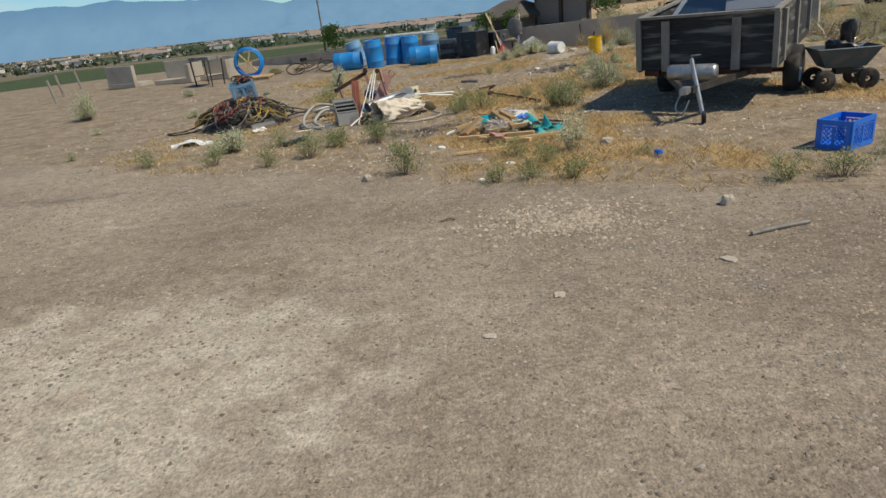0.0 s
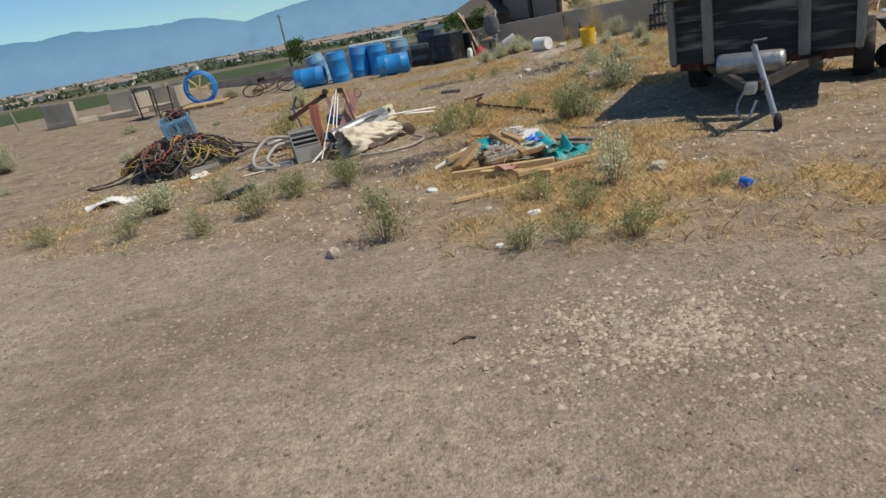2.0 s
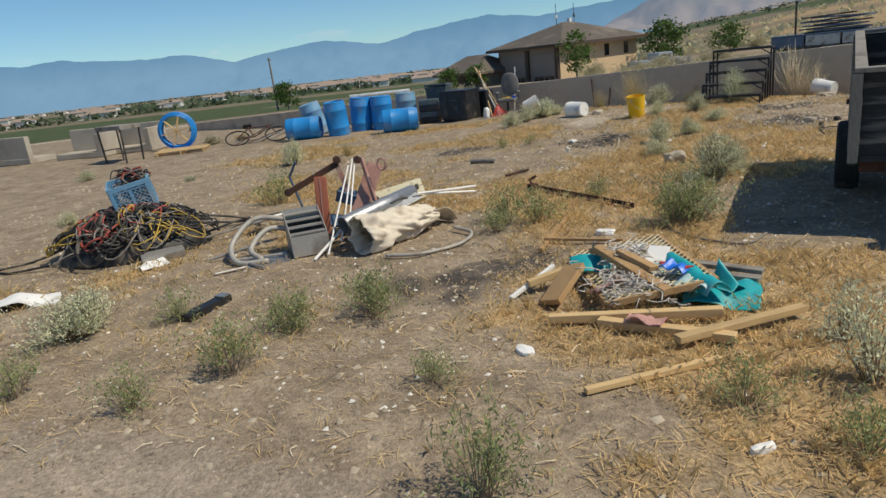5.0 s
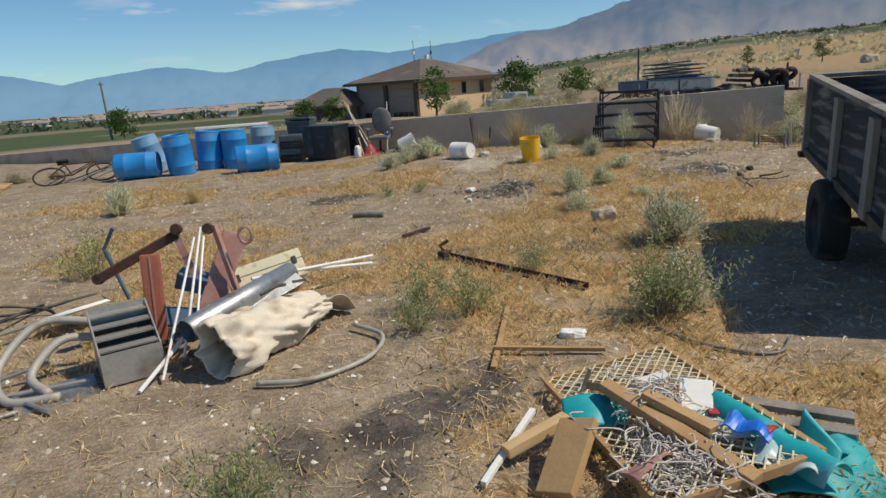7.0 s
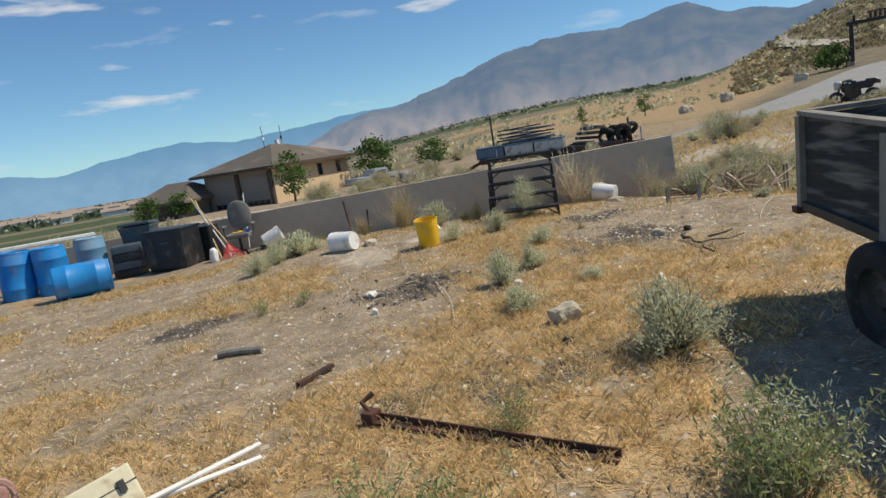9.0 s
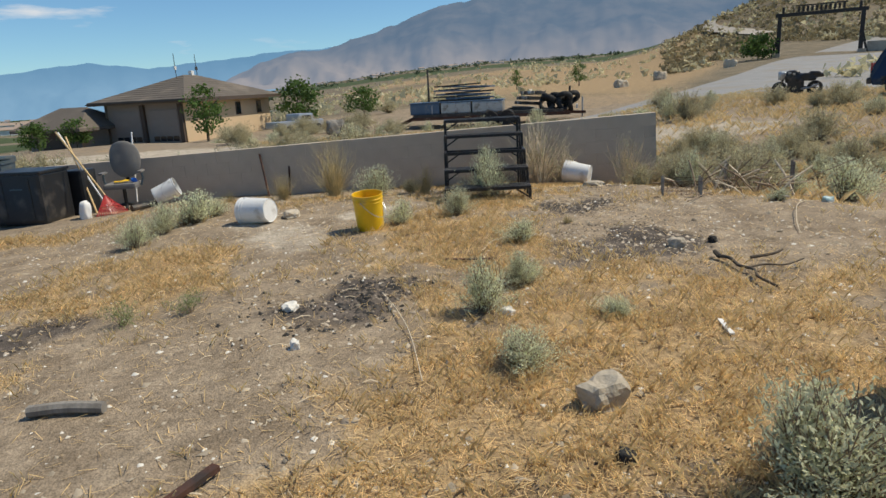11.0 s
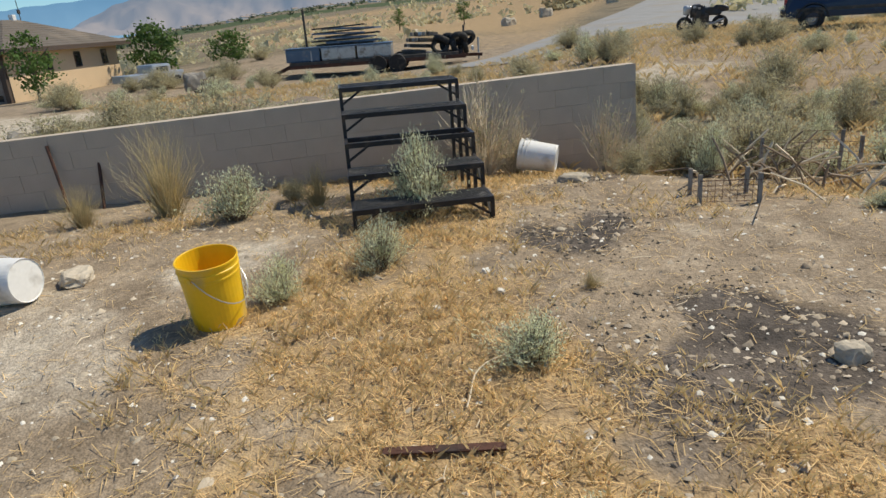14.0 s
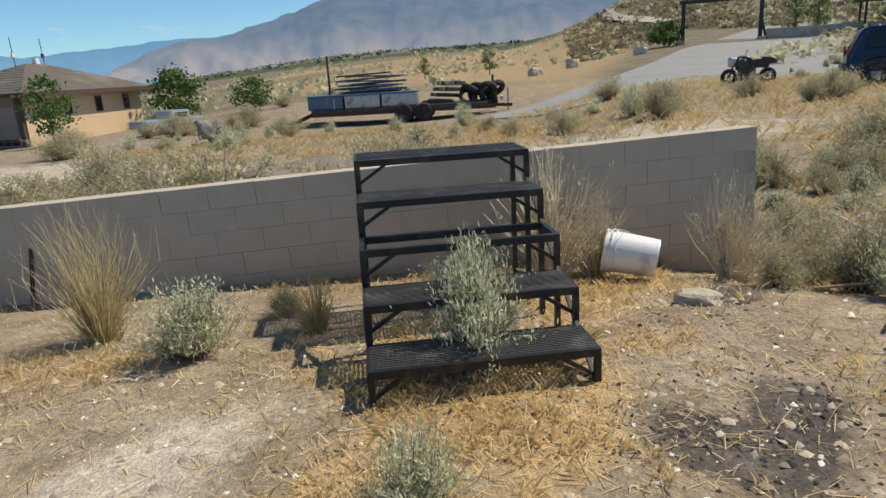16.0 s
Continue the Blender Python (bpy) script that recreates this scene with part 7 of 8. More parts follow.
# shrubs of the yard: kind, place, size
for i, (k, x, y, s, fl) in enumerate((
        ("sage", 5.25, 19.95, 1.05, 1.15), ("grass", 4.95, 20.75, 1.15, 1.0), ("sage", 6.22, 18.52, 0.95, 1.5), ("sage", 6.42, 18.72, 0.8, 1.7), ("grass", 6.0, 19.75, 0.62, 0.9), ("sage", 6.9, 19.5, 0.8, 1.0), ("sage", 5.17, 17.8, 0.72, 0.9), ("sage", 4.45, 17.9, 0.72, 0.75), ("sage", 4.82, 16.25, 0.65, 0.9),
        ("sage", 4.02, 15.3, 0.75, 0.9), ("sage", 3.42, 15.05, 0.72, 0.95), ("sage", 3.92, 15.25, 0.55, 1.0), ("sage", 3.05, 14.22, 0.65, 0.9), ("sage", 4.0, 14.35, 0.6, 0.9), ("sage", 1.87, 19.6, 0.8, 0.8), ("sage", 2.3, 20.1, 0.9, 0.8), ("sage", 2.75, 20.35, 1.1, 1.0), ("sage", 3.1, 20.7, 1.0, 1.0),
        ("sage", 3.12, 12.55, 1.25, 0.68), ("sage", 3.35, 12.72, 0.7, 0.9), ("weed", 1.98, 10.95, 1.2, 1.3), ("weed", 2.3, 11.2, 1.2, 1.4), ("weed", 2.1, 11.1, 1.1, 1.5), ("wisp", 2.2, 11.05, 1.1, 0.9), ("weed", 0.88, 11.66, 0.89, 0.95), ("weed", 0.45, 11.5, 0.77, 0.8), ("weed", 0.62, 11.9, 0.85, 1.0),
        ("weed", -0.66, 9.69, 0.77, 1.1), ("weed", -1.27, 9.66, 0.77, 0.9), ("weed", -2.13, 10.1, 0.68, 0.9), ("sage", -2.59, 18.09, 0.9, 1.0), ("weed", -2.19, 14.35, 1.19, 0.9), ("sage", -2.86, 10.02, 1.05, 0.85), ("weed", -1.5, 9.04, 0.77, 1.1), ("weed", -1.18, 9.6, 0.59, 1.0),
        ("weed", -1.99, 8.74, 0.59, 1.1), ("weed", -2.8, 9.05, 0.68, 0.9), ("weed", -3.86, 9.38, 0.59, 1.0), ("weed", -0.15, 7.6, 0.72, 1.3), ("weed", -0.68, 9.87, 0.68, 1.0), ("wisp", 1.95, 8.55, 0.8, 0.9), ("wisp", 1.79, 8.08, 0.95, 1.1), ("weed", 1.14, 8.04, 0.59, 1.0), ("weed", 1.42, 7.59, 0.64, 1.0),
        ("weed", 0.86, 6.95, 0.64, 0.8), ("weed", 1.19, 7.0, 0.59, 0.9), ("weed", 1.6, 6.87, 0.77, 0.8), ("sage", -8.3, 16.0, 1.3, 0.9), ("sage", -5.2, 14.6, 0.5, 1.0), ("sage", -4.4, 17.5, 0.5, 1.0), ("weed", 3.35, 6.15, 0.72, 0.8), ("weed", 3.8, 6.1, 0.77, 0.8), ("weed", 4.62, 6.75, 0.51, 1.2), ("grass", -1.6, 18.6, 0.5, 0.8),
        ("dead", 8.05, 19.45, 1.15, 1.0), ("dead", 8.35, 19.2, 0.8, 0.9), ("dead", 8.9, 18.35, 0.85, 0.9), ("dead", 9.25, 18.1, 0.8, 0.9), ("scrub", 9.1, 17.5, 0.75, 1.0), ("sage", 8.9, 17.2, 0.8, 1.3), ("scrub", 9.9, 17.2, 0.95, 1.0), ("sage", 10.6, 16.6, 1.3, 1.05), ("scrub", 9.8, 16.9, 0.8, 1.0), ("scrub", 11.3, 17.6, 1.1, 1.0),
        ("sage", 10.5, 15.8, 1.3, 1.2), ("sage", 11.6, 16.2, 1.6, 1.2), ("scrub", 9.6, 18.0, 0.7, 1.1), ("scrub", 8.7, 17.9, 0.55, 1.0), ("sage", 8.35, 15.6, 0.5, 0.8), ("weed", -0.3, 8.6, 0.51, 0.9), ("weed", 2.5, 7.6, 0.42, 0.7), ("weed", -5.5, 10.4, 0.42, 0.8), ("sage", -6.6, 13.2, 0.35, 1.0),
        ("weed", 1.7, 12.4, 0.59, 0.9), ("weed", 1.3, 16.9, 0.47, 1.0), ("weed", 1.75, 16.7, 0.42, 1.0), ("grass", 5.7, 16.5, 0.4, 0.7), ("grass", 4.3, 21.2, 0.6, 0.8), ("grass", 3.6, 21.6, 0.6, 0.8), ("scrub", 6.05, 20.3, 0.4, 1.0), ("sage", -7.2, 19.5, 0.6, 1.0), ("scrub", -6.0, 24.6, 0.6, 0.6), ("scrub", -5.2, 24.8, 0.6, 0.6))):
    shrub(k, x, y, s, i, fl)


# ---------- beyond the wall ----------
def scrub_field():
    rng = random.Random(8)
    n = 0
    for k in range(2600):
        if n >= 250:
            break
        if k < 500:
            along, past = rng.uniform(-6, 17), 0.9 + abs(rng.gauss(0, 2.0))
            p = WALL_A + WALL_D * along + WALL_N * past
            x, y = float(p[0]), float(p[1])
            if past > (4.4 if along > 6 else 5.2) or n > 135 or rng.random() < (0.3 if along > 6 else 0.15):
                continue
            s = rng.uniform(0.8, 1.35) if along > 6 else rng.uniform(0.6, 1.1) if along < 1 else rng.uniform(1.0, 1.7)
        else:
            az, r = radians(rng.uniform(14, 85)), rng.uniform(15, 62)
            x, y = 1 + r * math.sin(az), 12 + r * math.cos(az)
            if (x - WALL_A[0]) * WALL_N[0] + (y - WALL_A[1]) * WALL_N[1] < 1 and x < 11:
                continue
            if zones(x, y)[2] > 0.25 or rng.random() > 0.5 + 0.8 * noise.noise(Vector((x * 0.12, y * 0.12, 0))):
                continue
            if y > 31.5 + (x - 23) * 0.19 and x > 21 and y < 52 + (x - 23) * 0.3 or y > 28 + (x - 28) * 0.2 and x > 28 and y < 40:
                continue
            if math.hypot(x - 33.0, y - 28.2) < 3.0 or math.hypot(x - 30, y - 21.5) < 4.6 or math.hypot(x - 26, y - 43) < 6.5 or math.hypot(x - 22, y - 37) < 2.0 or math.hypot(x - 14, y - 60) < 8 or math.hypot(x - 22, y - 68) < 10:
                continue
            s = rng.uniform(0.6, 1.4)
        shrub("scrub" if rng.random() < 0.55 else "sage", x, y, s if k < 500 else s * 1.2, k, rng.uniform(0.7, 1.0))
        n += 1


scrub_field()


def far_scrub():
    """Low brush over the land to the skyline, and the tree lines of the valley."""
    rng = np.random.RandomState(5)
    for name, label, mt, count, az0, az1, r0, r1, size in (("hill_brush", "dense olive brush over the hillside past the gate", M_HILLBRUSH, 5200, 53, 98, 105, 560, 1.3), ("far_brush", "low grey-green brush over the far slopes", M_SCRUB, 4200, 12, 100, 60, 620, 1.5), ("far_trees", "dark tree lines across the valley floor", M_FARTREE, 1700, -48, 50, 480, 2800, 6.0)):
        vs, fs = [], []
        for k in range(count):
            az, r = math.radians(rng.uniform(az0, az1)), r0 * (r1 / r0) ** rng.uniform(0, 1)
            if name == "far_trees":
                r = r0 + (r1 - r0) * (0.5 + 0.5 * math.sin(int(rng.uniform(0, 11)) * 1.7)) + rng.normal() * 14
                if r < 250 or (az > 0.35 and r < 900):
                    continue
            x, y = 1 + r * math.sin(az), 12 + r * math.cos(az)
            if x > 22 and 33 + (x - 23) * 0.19 < y < 52 + (x - 23) * 0.30 and x < 130:
                continue
            if name == "far_brush" and rng.uniform() > (0.2 if az < 0.95 else 0.7) + 0.9 * noise.noise(Vector((x * 0.02, y * 0.02, 0))):
                continue
            z = float(land(x, y))
            s = size * rng.uniform(0.5, 1.3) * (1 if name == "far_trees" else min(1.6, 0.6 + r / 300))
            for q in range(9):
                p = np.array((x, y, z)) + np.array((rng.normal() * s * 0.4, rng.normal() * s * 0.4, abs(rng.normal()) * s * 0.28 + 0.12 * s))
                d = rng.normal(size=3)
                d /= np.linalg.norm(d)
                e = np.cross(d, rng.normal(size=3))
                e /= np.linalg.norm(e)
                w = s * 0.30
                o = len(vs)
                vs += [p + d * w, p - d * w * 0.5 + e * w, p - d * w * 0.5 - e * w]
                fs.append((o, o + 1, o + 2))
        ob = tri_mesh(name, np.array(vs), np.array(fs), mt)
        tagged(ob, label, "brush", kind="stuff")


far_scrub()


def town():
    rng = np.random.RandomState(9)
    for name, mt, share in (("far_town_walls", M_LAWN, 0), ("far_town_roofs", M_FARROOF, 1)):
        vs, fs = [], []
        rng = np.random.RandomState(9)
        for k in range(420):
            az = math.radians(rng.uniform(-44, 40))
            r = rng.uniform(520, 3000)
            if rng.uniform() < 0.35:
                az, r = math.radians(rng.uniform(-12, 16)), rng.uniform(700, 1900)
            if az > 0.26 and r < 1500:
                continue
            x, y = 1 + r * math.sin(az), 12 + r * math.cos(az)
            z = float(land(x, y))
            a, b, h = rng.uniform(5, 11), rng.uniform(4, 8), rng.uniform(2.5, 5)
            o = len(vs)
            if share == 0:
                vs += [(x + sx * a, y + sy * b, z + hz) for hz in (-1, h) for sx, sy in ((-1, -1), (1, -1), (1, 1), (-1, 1))]
                fs += [(o, o + 1, o + 5, o + 4), (o + 1, o + 2, o + 6, o + 5), (o + 2, o + 3, o + 7, o + 6), (o + 3, o, o + 4, o + 7)]
            else:
                vs += [(x + sx * a * 1.08, y + sy * b * 1.1, z + h) for sx, sy in ((-1, -1), (1, -1), (1, 1), (-1, 1))] + [(x - a, y, z + h * 1.5), (x + a, y, z + h * 1.5)]
                fs += [(o, o + 1, o + 5, o + 4), (o + 2, o + 3, o + 4, o + 5), (o + 1, o + 2, o + 5, o + 5), (o + 3, o, o + 4, o + 4)]
        fs = [tuple(dict.fromkeys(f)) for f in fs]
        ob = raw(name, vs, fs, mt)
        tagged(ob, "scattered far houses across the valley" if share == 0 else "brown roofs of scattered far houses", "houses", kind="stuff")


town()

for x, y, h, w, s, lb in ((12.25, 54.6, 3.3, 2.5, 1, "young leafy tree in front of the garage wall"), (21.8, 62.5, 3.5, 3.6, 2, "dark green leafy tree beside the house"), (25.6, 58.5, 2.1, 2.6, 3, "round dark green tree behind the scrub"), (3.2, 59, 1.6, 2.0, 4, "bright green tree beside the low wing"),
                          (5.6, 62, 1.8, 2.2, 5, "green tree beside the low wing"), (-17.5, 102, 3.6, 4.2, 6, "dark rounded tree at the foot of the pole"), (112, 52, 7.5, 3.4, 7, "thin green tree behind the gate"), (120, 58, 6.5, 3.0, 8, "thin green tree beyond the gate"), (118, 44, 4.5, 5, 9, "green tree beyond the low wall"), (126, 40, 6, 5, 10, "green tree beyond the low wall"), (99, 69, 3.2, 6.0, 11, "yellow-green bush at the gate's foot"), (70, 78, 3.2, 2.0, 12, "thin dark tree on the golden slope"), (62, 82, 2.6, 1.6, 13, "thin dark tree on the golden slope")):
    tree(x, y, h, w, s, lb)

pole = thing("utility_pole", -19.2, 103, 0, None, "bare leaning wooden utility pole", "pole", ry=-1.0)
part("shaft", tube(((0, 0, -0.5), (0, 0, 7.4)), 0.17, 10, None, 0.11), M_STAKE, pole)
part("insulator", bx(0.5, 0.12, 0.14, Matrix.Translation((0, 0, 7.0))), M_STAKE, pole)


def gate():
    t = new("ranch_gate")
    a, b = Vector((101.3, 67.2, 0)), Vector((106.0, 57.7, 0))
    z = float(land(103.6, 62.4))
    t.matrix_basis = Matrix.Translation(((a.x + b.x) / 2, (a.y + b.y) / 2, z)) @ Matrix.Rotation(math.atan2(b.y - a.y, b.x - a.x), 4, "Z")
    tagged(t, "tall dark timber ranch gate over the road", "gate")
    w = (b - a).length
    for s in (-1, 1):
        part("post", bx(0.55, 0.55, 6.3, Matrix.Translation((s * w / 2, 0, -0.3)), 0.04), M_BLACKIRON, t)
        part("footing", bx(1.1, 1.1, 0.9, Matrix.Translation((s * (w / 2 + 0.2), 0, -0.3)), 0.05), M_CONC, t)
        part("brace", bar(bmesh.new(), (s * (w / 2 + 0.9), 0, -0.2), (s * w / 2, 0, 3.4), 0.3), M_BLACKIRON, t)
    part("beam", bx(w + 1.2, 0.5, 0.5, Matrix.Translation((0, 0, 5.8)), 0.04), M_BLACKIRON, t)
    part("beam", bx(w * 0.62, 0.3, 0.16, Matrix.Translation((0, 0, 7.15)), 0.02), M_BLACKIRON, t)
    for k in range(11):
        part("letter_bar", bx(0.32, 0.2, 0.75, Matrix.Translation((-w * 0.27 + k * w * 0.054, 0, 6.36))), M_BLACKIRON, t)
    for s in (-1, 1):
        part("ornament", bx(0.35, 0.3, 0.9, Matrix.Translation((s * (w / 2 - 0.4), 0, 6.28)), 0.05), M_BLACKIRON, t)


gate()
one("low_wall", bx(22, 0.5, 2.0, None, 0.05), M_CONC, "low concrete retaining wall beside the gate", "wall", pose(112, 47.5, float(land(112, 47.5)) - 0.5, 0, 0, -64))
ks = thing("kiosk", 113, 44.5, -60, float(land(113, 44.5)), "small open shelter with a green roof", "kiosk")
for sx in (-1, 1):
    for sy in (-1, 1):
        part("post", bx(0.25, 0.25, 4.2, Matrix.Translation((sx * 2.2, sy * 1.4, 0))), M_BLACKIRON, ks)
part("roof", bx(6.2, 4.2, 0.35, Matrix.Translation((0, 0, 4.2)), 0.08), M_TREE, ks)


def motorcycle(x, y, rz):
    t = thing("motorcycle", x, y, rz, None, "black sport motorcycle parked on its stand", "motorcycle", ry=0, rx=8)
    t.scale = (1.1, 1.1, 1.1)
    for px in (-0.70, 0.70):
        wh = part("wheel", lathe([(0.17, -0.07), (0.26, -0.09), (0.31, -0.05), (0.32, 0), (0.31, 0.05), (0.26, 0.09), (0.17, 0.07)], 26, pose(px, 0, 0.315, 90)), M_RUBBER, t)
        part("rim", tube([(px + 0.20 * math.cos(a), 0, 0.315 + 0.20 * math.sin(a)) for a in [i * math.pi / 10 for i in range(21)]], 0.02, 5), M_GALV, wh)
        for k in range(3):
            a = k * math.pi / 3
            part("spoke", bar(bmesh.new(), (px + 0.2 * math.cos(a), 0, 0.315 + 0.2 * math.sin(a)), (px - 0.2 * math.cos(a), 0, 0.315 - 0.2 * math.sin(a)), 0.03), M_DARKMETAL, wh)
    part("fork", tube(((-0.70, 0, 0.32), (-0.50, 0, 0.95)), 0.045, 8), M_DARKMETAL, t)
    part("engine", rock_bm(0.40, 0.22, 0.50, 3, 3, Matrix.Translation((-0.05, 0, 0.22))), M_DARKMETAL, t)
    part("tank", rock_bm(0.38, 0.20, 0.34, 5, 3, Matrix.Translation((-0.15, 0, 0.66))), M_BLACKP, t, "", True)
    part("seat", rock_bm(0.40, 0.17, 0.22, 6, 3, Matrix.Translation((0.36, 0, 0.68))), M_BLACKP, t, "", True)
    part("tail", rock_bm(0.32, 0.13, 0.18, 7, 3, Matrix.Translation((0.74, 0, 0.80))), M_BLACKP, t, "", True)
    part("headlight", rock_bm(0.18, 0.19, 0.26, 8, 3, Matrix.Translation((-0.62, 0, 0.76))), M_SILVER, t, "", True)
    part("handlebar", tube(((-0.46, -0.34, 1.0), (-0.5, 0, 0.98), (-0.46, 0.34, 1.0)), 0.02, 6), M_DARKMETAL, t)
    part("fairing", bx(0.30, 0.28, 0.10, pose(-0.25, 0, 0.94, 0, 12), 0.03), M_SILVER, t)
    part("swingarm", bar(bmesh.new(), (0.15, 0.08, 0.36), (0.70, 0.08, 0.32), 0.06), M_DARKMETAL, t)
    part("exhaust", tube(((0.1, -0.12, 0.3), (0.5, -0.16, 0.35), (0.85, -0.16, 0.50)), 0.045, 8), M_GALV, t)
    part("stand", tube(((0, 0.1, 0.3), (0.05, 0.28, 0.02)), 0.018, 6), M_DARKMETAL, t)


motorcycle(33.9, 28.8, -62)


def suv(x, y, rz):
    t = thing("suv", x, y, rz, None, "dark blue sport utility vehicle parked on dirt", "car")
    t.scale = (1.1, 1.1, 1.1)
    prof = [(-2.25, 0.42), (-2.30, 0.62), (-2.28, 0.95), (-2.18, 1.05), (-1.98, 1.62), (-1.80, 1.74), (0.35, 1.76), (0.62, 1.70), (1.10, 1.12), (2.05, 1.00), (2.24, 0.85), (2.28, 0.50), (2.2, 0.42)]
    bm = bmesh.new()
    rows = []
    for s in (-1, 1):
        rows.append([bm.verts.new((px, s * (0.88 if pz < 1.08 else 0.88 - (pz - 1.08) * 0.28), pz)) for px, pz in prof])
    n = len(prof)
    bm.faces.new(rows[0])
    bm.faces.new(rows[1][::-1])
    for i in range(n):
        j = (i + 1) % n
        bm.faces.new((rows[0][j], rows[0][i], rows[1][i], rows[1][j]))
    bmesh.ops.bevel(bm, geom=list(bm.edges), offset=0.05, segments=2, affect="EDGES")
    part("body", bm, M_BLUECAR, t)
    for s in (-1, 1):
        for x0, x1 in ((-1.85, -1.05), (-0.98, -0.15), (-0.08, 0.75)):
            v = [(x0, s * 0.868, 1.12), (x1, s * 0.868, 1.12), (x1 - (0.25 if x1 > 0.5 else 0), s * 0.735, 1.62), (x0 + (0.1 if x0 < -1.5 else 0), s * 0.735, 1.62)]
            v += [(p[0], p[1] + s * 0.012, p[2]) for p in v]
            raw("side_window", v, [(0, 1, 2, 3), (7, 6, 5, 4), (0, 4, 5, 1), (1, 5, 6, 2), (2, 6, 7, 3), (3, 7, 4, 0)], M_GLASS, t)
        part("trim_strip", bx(3.9, 0.03, 0.10, Matrix.Translation((0, s * 0.895, 0.62))), M_DARKMETAL, t)
        part("mirror", bx(0.12, 0.20, 0.14, Matrix.Translation((0.65, s * 0.98, 1.12)), 0.03), M_BLACKP, t)
        part("tail_light", bx(0.06, 0.16, 0.34, Matrix.Translation((-2.27, s * 0.74, 0.85)), 0.01), M_REDP, t)
        for px in (-1.45, 1.42):
            tyre = part("tyre", lathe([(0.20, -0.11), (0.31, -0.125), (0.365, -0.09), (0.375, 0), (0.365, 0.09), (0.31, 0.125), (0.20, 0.11)], 30, pose(px, s * 0.80, 0.375, 90)), M_RUBBER, t, "", True)
            part("rim", lathe([(0, 0.1), (0.06, 0.11), (0.12, 0.085), (0.19, 0.10), (0.215, 0.12), (0.215, 0.09)], 24, pose(px, s * 0.80, 0.375, 90 * s + 0, 0, 0)), M_SILVER, tyre)
            part("arch", tube([(px + 0.46 * math.cos(a), s * 0.89, 0.40 + 0.46 * math.sin(a)) for a in [i * math.pi / 12 for i in range(13)]], 0.04, 5), M_BLACKP, t)
    part("rear_bumper", bx(0.16, 1.70, 0.22, Matrix.Translation((-2.32, 0, 0.46)), 0.05), M_DARKMETAL, t)
    part("rear_window", bx(0.03, 1.3, 0.45, pose(-2.09, 0, 1.14, 0, 20)), M_GLASS, t)


suv(31.4, 21.7, -70)


